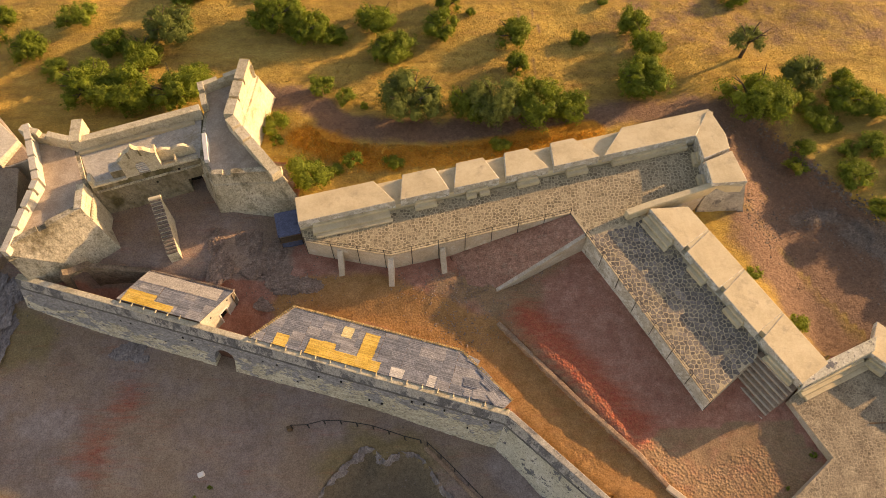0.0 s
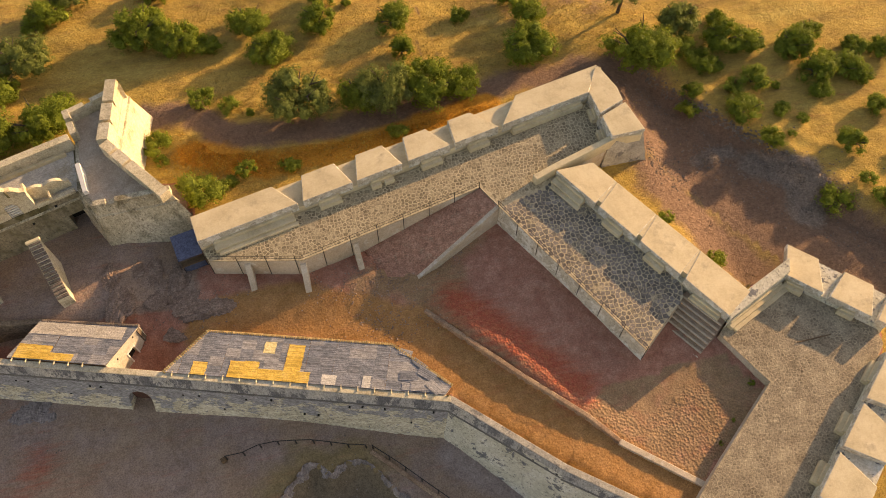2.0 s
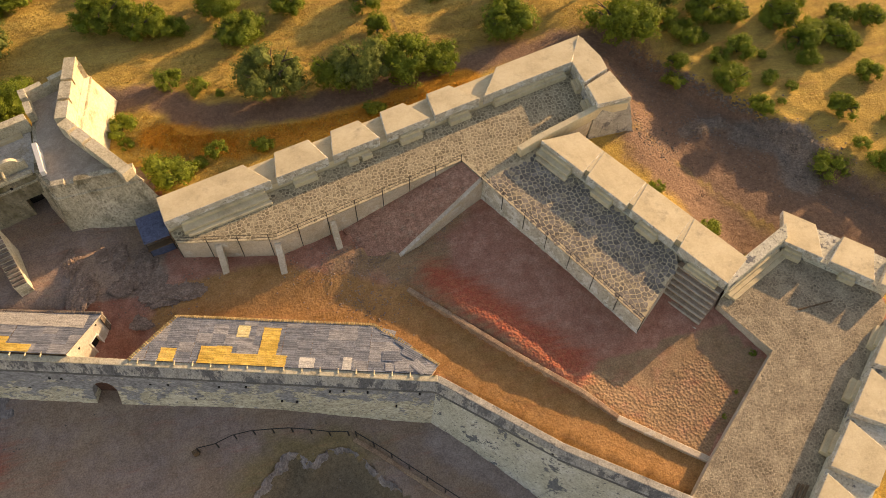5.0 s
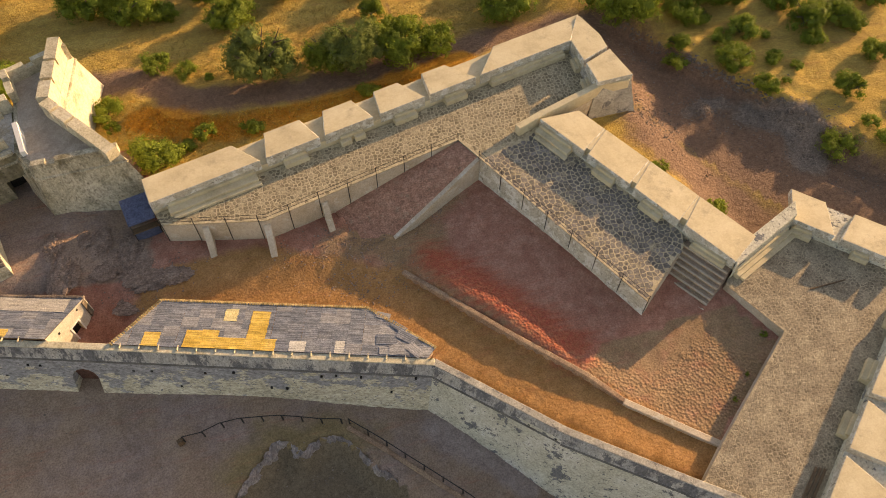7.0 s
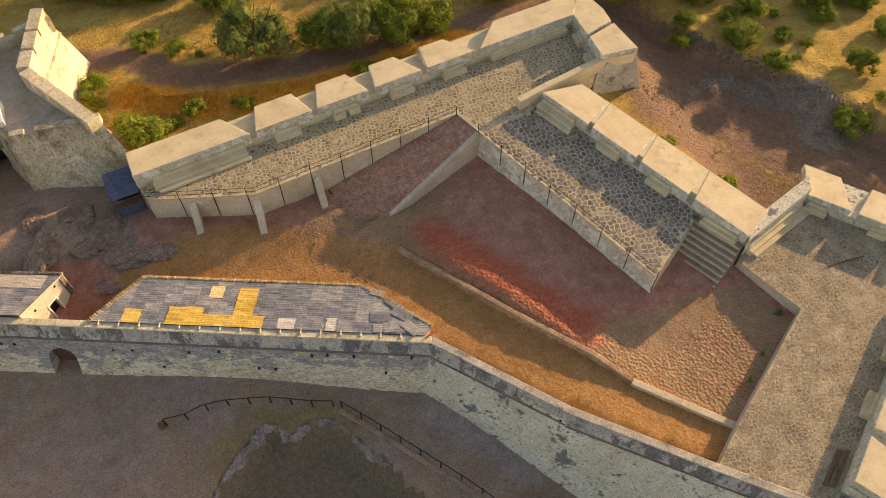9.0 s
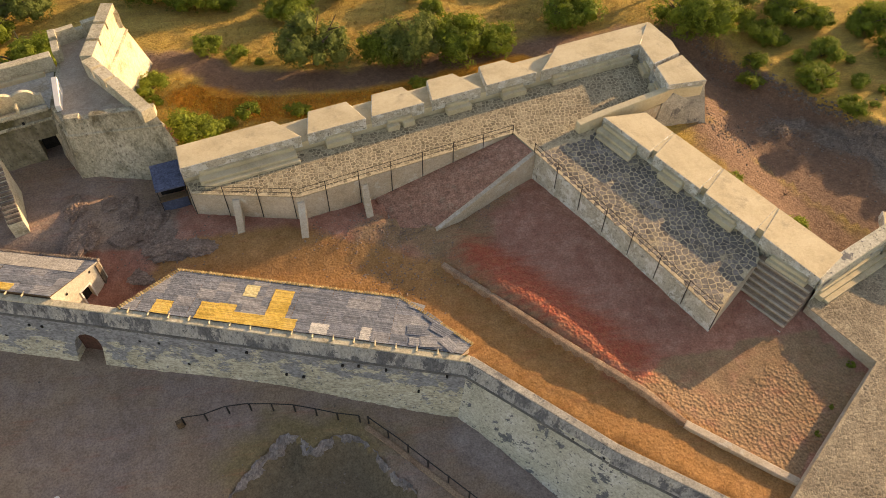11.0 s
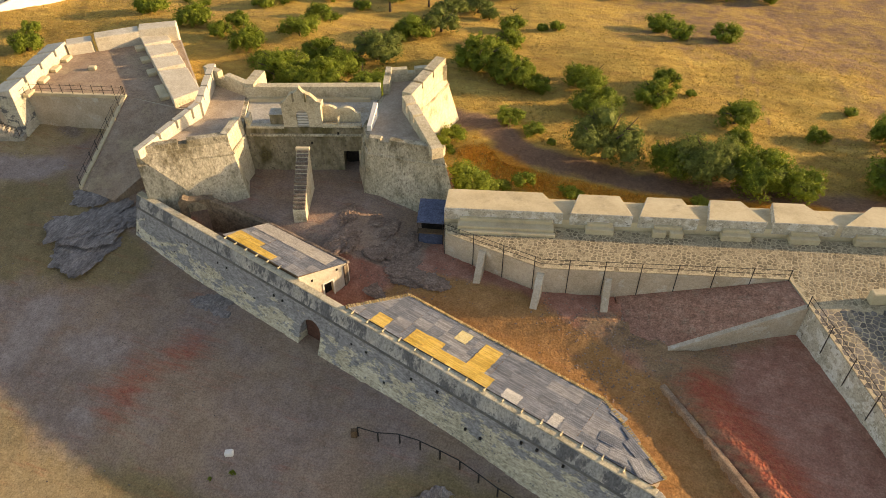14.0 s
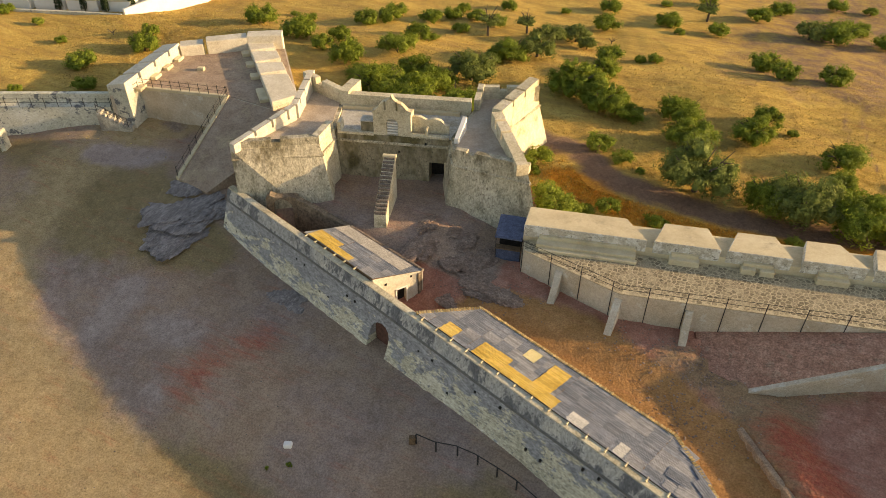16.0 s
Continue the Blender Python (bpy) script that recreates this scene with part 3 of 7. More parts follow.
def make_ground():
    def axis(lo, hi, step, far):
        a = list(np.arange(lo, hi + 1e-6, step))
        s, v = step, lo
        left = []
        while v > -far:
            s *= 1.25
            v -= s
            left.append(v)
        s, v = step, hi
        right = []
        while v < far:
            s *= 1.25
            v += s
            right.append(v)
        return np.array(left[::-1] + a + right)
    xs, ys = axis(-70, 62, 0.5, 1500), axis(-4, 80, 0.5, 1500)
    X, Y = np.meshgrid(xs, ys)
    Z = ground_z(X, Y)
    rough = np.random.RandomState(3).normal(0, 0.03, X.shape)
    ripple = inside(X, Y, [(4.5, 24.3), (7.5, 25.5), (13, 19), (18, 12), (26, 15), (27, 12), (20.5, 7), (16, 10.8)])
    Z = Z + rough * (1 - 0.4 * ripple)
    nx, ny = len(xs), len(ys)
    idx = np.arange(nx * ny).reshape(ny, nx)
    faces = np.stack([idx[:-1, :-1], idx[:-1, 1:], idx[1:, 1:], idx[1:, :-1]], -1).reshape(-1, 4)
    me = bpy.data.meshes.new("ground")
    me.from_pydata(np.stack([X, Y, Z], -1).reshape(-1, 3).tolist(), [], faces.tolist())
    me.materials.append(M_ground)
    for p in me.polygons:
        p.use_smooth = True
    court = inside(X, Y, COURT).astype(float)
    yard = ((ground_z(X, Y) < -0.35) & (Y < 42) & (X < 30)).astype(float) * (1 - court)
    yard = np.maximum(yard, 0.72 * court * sstep(-9, -15, X) * sstep(26, 29.5, Y))
    yard = np.maximum(yard, inside(X, Y, [(-64, 26), (-63, 31), (-53, 37), (-38, 41), (-33, 38), (-33, 27), (4.6, 16.1), (24, 0), (24, -60), (-64, -60)]) * (1 - court))
    mask = {
        "court": court, "yard": yard,
        "moss": 1.2 * (1 - court) * np.exp(-(dist_to(X, Y, [(27.5, 33), (30, 27), (34, 20)]) / 3.2) ** 2) + 0.75 * np.exp(-((X + 45) / 9) ** 2 - ((Y - 23) / 5) ** 2) + 0.7 * np.exp(-((X + 35.5) / 4) ** 2 - ((Y - 24) / 2.5) ** 2) + 0.7 * np.exp(-((X + 22) / 9) ** 2 - ((Y - 8) / 3) ** 2) + 0.7 * np.exp(-((X + 59) / 6) ** 2 - ((Y - 27.5) / 3) ** 2) + np.exp(-((X + 5) / 6) ** 2 - ((Y - 13.5) / 3) ** 2) * (1 - court) + 0.6 * np.exp(-((X + 45) / 9) ** 2 - ((Y - 27) / 5) ** 2) + 0.55 * np.exp(-((X + 22) / 7) ** 2 - ((Y - 6) / 5) ** 2),
        "orange": court * np.exp(-(dist_to(X, Y, [(-12, 26), (-6, 26.5), (3, 22.5), (8, 16.5), (13, 11), (20, 5)]) / 2.6) ** 2),
        "red": court * 0.95 * np.exp(-(dist_to(X, Y, [(6.8, 24.2), (10.5, 19.7), (14.0, 15.4)]) / 1.75) ** 2) + 0.55 * np.exp(-((X + 27.2) / 2.0) ** 2 - ((Y - 15) / 2.2) ** 2) + 0.5 * np.exp(-((X + 25.3) / 1.6) ** 2 - ((Y - 18.7) / 1.8) ** 2),
        # darker ground everywhere inside the hollow's outline
        "pit_tone": 1.0 * inside(X, Y, PIT),
        # bare soil and tracks; on gully and far slope the dark tone also paints shade
        "bare": (1 - court) * (1 - yard) * np.maximum.reduce([0.8 * np.exp(-(dist_to(X, Y, [(-16.5, 48.3), (-13, 48.0), (-9.4, 44.0), (0, 43.5), (12, 44.5), (24, 46), (30, 42)]) / 2.2) ** 2), np.exp(-(dist_to(X, Y, [(27, 43), (31, 35), (36, 28), (44, 18)]) / 5.0) ** 2), 0.85 * np.exp(-(dist_to(X, Y, [(26.5, 32), (29.5, 25.5), (32, 21)]) / 3.0) ** 2), 1.0 * inside(X, Y, [(26, 44.5), (30.1, 44.5), (31.3, 42.8), (33, 39.7), (35.9, 35.7), (38.3, 32.5), (41.1, 27.8), (47, 17), (38, 17), (33.5, 24), (30.5, 29), (28, 36)]), 0.5 * np.exp(-(dist_to(X, Y, [(9.6, 50), (9.1, 56), (7.4, 65.4), (8.2, 72), (6.5, 80), (2, 95)]) / 0.45) ** 2), 0.5 * np.exp(-(dist_to(X, Y, [(11.2, 50), (10.7, 56), (9.0, 65.4), (9.8, 72), (8.1, 80), (3.6, 95)]) / 0.45) ** 2), 0.54 * sstep(-28, 5, X) * sstep(56, 74, Y), 0.5 * sstep(8, 22, X) * sstep(47, 56, Y), 0.35 * sstep(-20, -30, X) * np.exp(-((Y - 64) / 5) ** 2)]),
        "scree": (1 - court) * (1 - yard) * np.exp(-(dist_to(X, Y, [(36.6, 32.0), (39.4, 29.8), (38.6, 26.5)]) / 1.8) ** 2) + 0.8 * np.exp(-(dist_to(X, Y, [(31.5, 33.8), (34.5, 34.2)]) / 0.9) ** 2) + 0.75 * np.exp(-((X + 49.6) / 2.0) ** 2 - ((Y - 36.6) / 1.2) ** 2),
        "dust": yard * (np.exp(-(dist_to(X, Y, [(-37.1, 18.6), (-36.8, 14.9)]) / 1.5) ** 2) + 0.9 * np.exp(-((X + 31.4) / 3.0) ** 2 - ((Y - 17.0) / 2.0) ** 2) + 0.8 * np.exp(-((X + 29.4) / 1.2) ** 2 - ((Y - 12.6) / 0.8) ** 2) + 0.9 * np.exp(-(dist_to(X, Y, [(-52, 30.1), (-47.4, 31.6)]) / 2.0) ** 2) + 0.8 * np.exp(-(dist_to(X, Y, [(4, 13.5), (9, 8.5)]) / 1.4) ** 2)),
        # painted sunlight: yard ground outside the south wall's shadow
        "dry": 0.8 * yard * sstep(12.5, 17.0, dist_to(X, Y, PERIM[:4] + [(16, 4)])) * sstep(-5, -18, X) * sstep(-62, -50, X),
        # tan rubble soil, plus painted sunlight on the kerb strip and south-east court patch
        "pale": 0.62 * court * np.exp(-(dist_to(X, Y, [(5.1, 24.1), (7.8, 20.8), (10.8, 17.4), (14.5, 13.6)]) / 0.8) ** 2) + 0.67 * inside(X, Y, [(14.2, 13.4), (16, 15), (26, 16), (28, 12), (20.5, 7), (16, 10.8)]) + court * np.exp(-((X - 5.5) / 2.6) ** 2 - ((Y - 25.6) / 1.8) ** 2) + 0.7 * court * np.exp(-(dist_to(X, Y, [(0, 27), (9, 29.5)]) / 2.0) ** 2),
        "ripple": ripple.astype(float) + 0.25 * court,
        "open": (1 - court) * (1 - yard),
        "rust": (1 - court) * (1 - yard) * np.exp(-(dist_to(X, Y, [(-13, 43), (-10.5, 42), (-6.5, 40.2), (0, 40.5), (14, 43)]) / 1.6) ** 2),
    }
    for name, v in mask.items():
        a = me.attributes.new(name, "FLOAT", "POINT")
        a.data.foreach_set("value", np.clip(v, 0, 1).astype(np.float32).ravel())
    return tagged(new("ground", me), "bare red-brown earth courts and dry straw-coloured grass slopes", "ground", kind="structure")


make_ground()


def gz(x, y):
    return float(ground_z(np.array([float(x)]), np.array([float(y)]))[0])


# ---- terraces ----
nA, nE1, nE2 = Vector((-11.9, 31.75)), Vector((0.976, 0.218)), Vector((-0.218, 0.976))
eA, eE1, eE2 = Vector((17.1, 32.3)), Vector((0.534, -0.846)), Vector((0.846, 0.534))


def NP(a, c):
    return tuple(nA + nE1 * a + nE2 * c)


def EP(a, c):
    return tuple(eA + eE1 * a + eE2 * c)


TERRACE = EDGE + [(23.85, 20.05)] + [EP(13.2, 0.05), EP(0.0, 0.05), (23.0, 34.4), (22.3, 39.3), NP(0, 0)]
wall_terrace = tagged(mesh_ob("wall_terrace", slab(TERRACE, -0.6, lambda x, y: ZP(x, y) - 0.06, batter=0.12), M_retain), "sandy rendered retaining wall of the raised terrace", "wall", kind="structure")
# the pavement is its lid
_bm = bmesh.new()
_bm.from_mesh(wall_terrace.data)
bmesh.ops.delete(_bm, geom=[f for f in _bm.faces if f.normal.z > 0.5], context="FACES")
_bm.to_mesh(wall_terrace.data)
_bm.free()
wall_terrace.data.materials.append(M_flank)
for f in wall_terrace.data.polygons:
    f.material_index = int(f.normal.x < -0.6 and f.center.x > 11)
pav = tagged(mesh_ob("terrace_pavement", draped(grown(TERRACE, -0.02), ZP), M_mortar), "terrace paved with irregular flagstones in pale mortar", "pavement", kind="structure")


def parapet_north():
    root = thing("wall_parapet_north", "thick cream rendered parapet with splayed gun embrasures", "wall", kind="structure")
    # solid body up to the sills, battered outside
    body = [NP(0, 0), NP(36.2, 0), NP(38.0, 2.75), NP(0, 2.75)]
    foot = [NP(0, -0.0), NP(36.2, 0.0), NP(38.4, 3.35), NP(-0.2, 3.35)]
    top = [(x, y, ZP(x, y) + (0.72 if i < 2 else 0.42)) for i, (x, y) in enumerate(body)]
    part("body", loft(top, [(x, y, -0.5) for x, y in foot]), M_cap, root)
    for a0, a1, o0, o1 in ((0, 8.2, 0, 6.8), (8.6, 12.85, 9.35, 12.2), (13.2, 17.2, 14.1, 16.5), (17.75, 21.6, 18.4, 20.5), (22.0, 26.1, 22.6, 24.7), (26.4, 34.85, 29.2, 37.45)):
        p = [NP(a0, -0.03), NP(a1, -0.03), NP(o1, 2.78), NP(o0, 2.78)]
        top = [(x, y, ZP(x, y) + (1.28 if i < 2 else 0.95)) for i, (x, y) in enumerate(p)]
        faced(part("merlon", loft(top, [(x, y, ZP(x, y) + 0.3) for x, y in p], bevel=0.05), M_cap, root), M_flank)
    return root


parapet_north()


def parapet_corner():
    root = thing("wall_parapet_corner", "cream rendered parapet round the corner of the terrace on a battered base", "wall", kind="structure")
    body = [(22.3, 39.4), (22.55, 34.3), (25.45, 34.4), (24.75, 39.5), (23.95, 42.4)]
    part("body", slab(body, -1.2, lambda x, y: 4.2, batter=1.1), M_copg, root, "grey weathered base")
    for p in ([(22.15, 39.6), (22.35, 36.9), (24.8, 37.95), (24.78, 39.55), (23.98, 42.3), (23.6, 42.1)], [(22.4, 36.6), (22.5, 34.25), (25.5, 34.4), (24.9, 37.7)]):
        faced(part("merlon", slab(p, 3.8, 4.72, bevel=0.05), M_cap, root), M_flank)
    # flank wall that ends the east terrace
    part("flank_wall", strip([(15.2, 32.0), (17.2, 32.75), (23.0, 34.55), (25.2, 34.4)], 0.55, [2.8, 2.8, 3.3, 3.6], [4.05, 4.12, 4.35, 4.45], bevel=0.05), M_cap, root)
    return root


parapet_corner()


def parapet_east():
    root = thing("wall_parapet_east", "cream rendered parapet stepping down beside the sloping east terrace", "wall", kind="structure")
    zt = lambda a: 4.12 - 0.0985 * a
    body = [EP(0, 0), EP(17.35, 0), EP(17.35, 2.95), EP(1.2, 2.95)]
    top = [(x, y, zt(a) - 0.75) for (x, y), a in zip(body, (0, 17.35, 17.35, 1.2))]
    foot = [EP(0, 0), EP(17.35, 0), EP(17.35, 3.5), EP(1.0, 3.5)]
    part("body", loft(top, [(x, y, -1.0) for x, y in foot]), M_wall, root, "patchy whitewashed face")
    for a0, a1, o0, o1 in ((0, 4.2, 1.5, 4.0), (4.6, 8.35, 4.08, 8.15), (8.8, 12.7, 8.23, 12.5), (13.2, 17.35, 12.58, 17.35)):
        p = [EP(a0, -0.03), EP(a1, -0.03), EP(o1, 2.98), EP(o0, 2.98)]
        t = [(x, y, zt(a) - (0 if i < 2 else 0.12)) for i, ((x, y), a) in enumerate(zip(p, (a0, a1, o1, o0)))]
        faced(part("merlon", loft(t, [(x, y, zt(a) - 0.9) for (x, y), a in zip(p, (a0, a1, o1, o0))], bevel=0.05), M_cap, root), M_flank)
    for a0, a1, o0, o1 in ((4.2, 4.6, 4.0, 4.08), (8.35, 8.8, 8.15, 8.23), (12.7, 13.2, 12.5, 12.58)):
        k = 0.45 / 3.0
        p = [EP(a0 + (o0 - a0) * k - 0.02, 0.45), EP(a1 + (o1 - a1) * k + 0.02, 0.45), EP(o1 + 0.02, 2.96), EP(o0 - 0.02, 2.96)]
        part("embrasure_sill", loft([(x, y, zt(a0) - d) for (x, y), d in zip(p, (0.1, 0.1, 0.16, 0.16))], [(x, y, zt(a0) - 0.9) for x, y in p]), M_cap, root)
    return root


parapet_east()

ramp = [(10.75, 32.5), (11.7, 30.55), (4.3, 27.0), (1.6, 27.6), (0.6, 30.1)]
tagged(mesh_ob("ramp", loft([(*p, z) for p, z in zip(ramp, (3.16, 3.16, 0.42, 0.4, 0.8))], [(*p, -0.5) for p in ramp]), M_earth), "red-brown earth ramp climbing to the terrace", "ramp", kind="structure")
tagged(mesh_ob("wall_ramp", strip([(11.75, 30.45), (8, 28.66), (4.3, 26.9)], 0.34, -0.5, [3.2, 1.78, 0.42], bevel=0.03), M_retain), "low sloping side wall of the ramp", "wall", kind="structure")
kerb = thing("wall_kerb", "low curved retaining kerb across the court, partly earth-stained", "kerb", kind="structure")
part("rubble_kerb", strip(KERB[:5], 0.34, -0.6, [0.4, 0.66, 0.68, 0.52, 0.17], bevel=0.04, side=0.06, batter=0.12), M_kerb, kerb, "earth-stained rubble stretch")
part("rendered_kerb", strip(KERB[4:], 0.46, -0.8, [0.17, -0.1], bevel=0.04), M_retain, kerb, "cream rendered stretch")

# ---- south-east platform ----
SEP = [(25.9, 16.95), (28.0, 12.65), (20.4, 6.75), (18.2, 4.9), (22, 0.6), (26.2, 3.2), (31, 7.0), (34.0, 10.2), (37.8, 13.6), (38.0, 15.2), (32.8, 20.3), (26.4, 17.5)]
tagged(mesh_ob("wall_platform", slab(SEP, -1.2, 0.55, batter=0.08), M_retain), "low retaining wall of the paved platform", "wall", kind="structure")
pav2 = tagged(mesh_ob("platform_pavement", slab(grown(SEP, -0.02), 0.2, 0.6), M_bed), "platform paved with worn cobbles in pale mortar", "pavement", kind="structure")


def parapet_platform():
    root = thing("wall_parapet_platform", "cream rendered parapet with embrasures round the paved platform", "wall", kind="structure")
    north = [(26.3, 17.35), (32.65, 20.2), (35.4, 21.6), (29.0, 19.35)]
    part("body", slab(north, -1.2, 1.5, batter=0.1), M_wall, root)
    part("coping", slab([(26.3, 17.35), (32.65, 20.2), (33.2, 21.4), (28.6, 19.4), (26.8, 18.3)], 1.4, 2.3, bevel=0.04), M_wall, root)
    a, b = Vector((32.7, 20.2)), Vector((37.7, 15.1))
    e = (b - a).normalized()
    n = Vector((-e.y, e.x))
    n = n if n.x > 0 else -n
    ln = (b - a).length
    P = lambda s, c: tuple(a + e * s + n * c)
    part("body", slab([P(-0.1, 0), P(ln + 0.6, 0), P(ln + 0.6, 2.9), P(-0.1, 2.9)], -1.2, 1.15, batter=0.3), M_wall, root)
    for s0, s1, o0, o1 in ((-0.1, 2.9, -1.0, 1.6), (3.35, 6.6, 3.7, 6.0), (7.0, 7.8, 7.2, 7.8)):
        p = [P(s0, -0.03), P(s1, -0.03), P(o1, 2.93), P(o0, 2.93)]
        faced(part("merlon", loft([(x, y, 1.68 - (0.15 if i > 1 else 0)) for i, (x, y) in enumerate(p)], [(x, y, 0.9) for x, y in p], bevel=0.05), M_cap, root), M_flank)
    a, b = Vector((33.6, 9.9)), Vector((24.0, 1.9))
    e = (b - a).normalized()
    n = Vector((e.y, -e.x))
    n = n if n.y < 0 else -n
    ln = (b - a).length
    P = lambda s, c: tuple(a + e * s + n * c)
    part("body", slab([P(-4.5, 0), P(ln, 0), P(ln, 2.9), P(-4.5, 2.9)], -3, 1.35, batter=0.3), M_wall, root)
    for s0, s1, o0, o1 in ((-4.5, 0.3, -4.5, -0.6), (0.7, 4.6, 1.4, 3.8), (5.1, 8.8, 5.7, 8.2), (9.3, 12.4, 9.9, 12.4)):
        p = [P(s0, -0.03), P(s1, -0.03), P(o1, 2.93), P(o0, 2.93)]
        faced(part("merlon", loft([(x, y, 1.95 - (0.25 if i > 1 else 0)) for i, (x, y) in enumerate(p)], [(x, y, 1.0) for x, y in p], bevel=0.05), M_cap, root), M_flank)


parapet_platform()


# ---- south wall, arch and low buildings ----
def along(pts, s):
    """The point at s metres along a line, and its direction."""
    for (x0, y0), (x1, y1) in zip(pts, pts[1:]):
        d = math.hypot(x1 - x0, y1 - y0)
        if s <= d or (x1, y1) == pts[-1]:
            return Vector((x0 + (x1 - x0) * s / d, y0 + (y1 - y0) * s / d)), Vector(((x1 - x0) / d, (y1 - y0) / d))
        s -= d


def south_wall():
    root = thing("wall_south", "tall battered whitewashed wall with dark weather stains and a cordon", "wall", kind="structure")
    zb = [-2.6, -2.6, -2.6, -3.4, -5.0, -6.5, -7.5]
    fo = [1.7, 1.75, 1.75, 1.8, 2.3, 2.6, 2.8]
    outs = []
    for k in range(len(PERIM)):
        ds = [(Vector(PERIM[j + 1]) - Vector(PERIM[j])).normalized() for j in (k - 1, k) if 0 <= j < len(PERIM) - 1]
        ns = [Vector((d.y, -d.x)) for d in ds]
        m = sum(ns, Vector((0, 0))).normalized()
        outs.append(m / m.dot(ns[0]))
    segs = []
    for k in range(len(PERIM) - 1):
        p0, p1 = PERIM[k], PERIM[k + 1]
        segs.append((p0, p1, PERIM_Z[k], PERIM_Z[k + 1], zb[k], zb[k + 1]))
        if k != 1:
            o0, o1 = outs[k], outs[k + 1]
            if k == 0:
                o1 = outs[1]
            a, b = Vector(p0), Vector(p1)
            top = [(*a, PERIM_Z[k]), (*b, PERIM_Z[k + 1]), (*(b - o1 * 0.42), PERIM_Z[k + 1]), (*(a - o0 * 0.42), PERIM_Z[k])]
            bot = [(*(a + o0 * fo[k]), zb[k]), (*(b + o1 * fo[k + 1]), zb[k + 1]), (*(b - o1 * 0.42), zb[k + 1]), (*(a - o0 * 0.42), zb[k])]
            part("wall_length", loft(top, bot), M_wallg if k < 3 else M_wall, root)
    # the length with the arched gateway: piers and a lintel round the opening
    p0, p1 = Vector(PERIM[1]), Vector(PERIM[2])
    d = (p1 - p0).normalized()
    out = Vector((d.y, -d.x))
    ln = (p1 - p0).length
    c, hw, spring, crown = 1.75, 0.88, -0.55, 0.3
    prof = [(0, -2.6), (c - hw, -2.6), (c - hw, spring)] + [(c - hw * math.cos(t), spring + (crown - spring) * math.sin(t)) for t in np.linspace(0.3, math.pi - 0.3, 7)] + [(c + hw, spring), (c + hw, -2.6), (ln, -2.6), (ln, 1.9), (0, 2.0)]
    bm = bmesh.new()
    off = lambda z: 1.75 * (2.0 - z) / 4.6
    f = [bm.verts.new((*(p0 + d * s + out * off(z)), z)) for s, z in prof]
    b = [bm.verts.new((*(p0 + d * s - out * 0.42), z)) for s, z in prof]
    bm.faces.new(f)
    bm.faces.new(b[::-1])
    n = len(f)
    for i in range(n):
        bm.faces.new((f[i], b[i], b[(i + 1) % n], f[(i + 1) % n]))
    part("gateway", bm, M_wallg, root)
    bm = bmesh.new()
    q = p0 + d * c + out * 0.42
    box(bm, (q.x, q.y, -2.4), (1.78, 0.1, 2.75), math.degrees(math.atan2(d.y, d.x)))
    part("gate_leaf", bm, M_gate, root, "dark red-brown timber gate leaf")
    # cordon: a rounded string course below the coping, coloured dark for its shadow line
    for k, (p0, p1, z0, z1, b0, b1) in enumerate(segs):
        d = (Vector(p1) - Vector(p0)).normalized()
        out = Vector((d.y, -d.x))
        bm = bmesh.new()
        sh = lambda z, b: fo[k] * 0.95 / (z - b)
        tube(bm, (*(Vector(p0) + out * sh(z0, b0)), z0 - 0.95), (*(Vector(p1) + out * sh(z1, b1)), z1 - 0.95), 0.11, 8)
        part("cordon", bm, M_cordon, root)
        q = [sh(z, b) + 0.05 for z, b in ((z0, b0), (z1, b1))]
        top = [(*(Vector(p0) + outs[k] * 0.05), z0 - 0.02), (*(Vector(p1) + outs[k + 1] * 0.05), z1 - 0.02), (*(Vector(p1) - outs[k + 1] * 0.2), z1 - 0.02), (*(Vector(p0) - outs[k] * 0.2), z0 - 0.02)]
        bot = [(*(Vector(p0) + outs[k] * q[0]), z0 - 0.93), (*(Vector(p1) + outs[k + 1] * q[1]), z1 - 0.93), (*(Vector(p1) - outs[k + 1] * 0.2), z1 - 0.93), (*(Vector(p0) - outs[k] * 0.2), z0 - 0.93)]
        part("parapet_face", loft(top, bot), M_grey, root, "grey weather-stained parapet band")
        bm = bmesh.new()
        strip([tuple(Vector(p0) - outs[k] * 0.2), tuple(Vector(p1) - outs[k + 1] * 0.2)], 0.48, [z0 - 0.05, z1 - 0.05], [z0 + 0.06, z1 + 0.06], bm, 0.03)
        part("coping", bm, M_yellow if k < 3 else M_copg, root)
    return root


south_wall()


# ---- inner fort ----
EB = [(-18.9, 35.0), (-13.15, 35.2), (-17.55, 40.7), (-16.9, 46.9), (-21.4, 44.6), (-20.7, 42.2), (-20.3, 37.3)]
WB = [(-34.05, 28.05), (-28.65, 31.85), (-28.95, 34.2), (-31.0, 38.8), (-35.3, 39.9), (-33.0, 34.3)]
WB_FOOT = [(-33.3, 27.2), (-26.0, 30.2), (-28.2, 33.8), (-31.0, 38.8), (-36.0, 40.2), (-33.9, 34.3)]
CU = [(-28.9, 34.4), (-20.2, 37.3), (-20.9, 42.3), (-31.1, 38.7)]


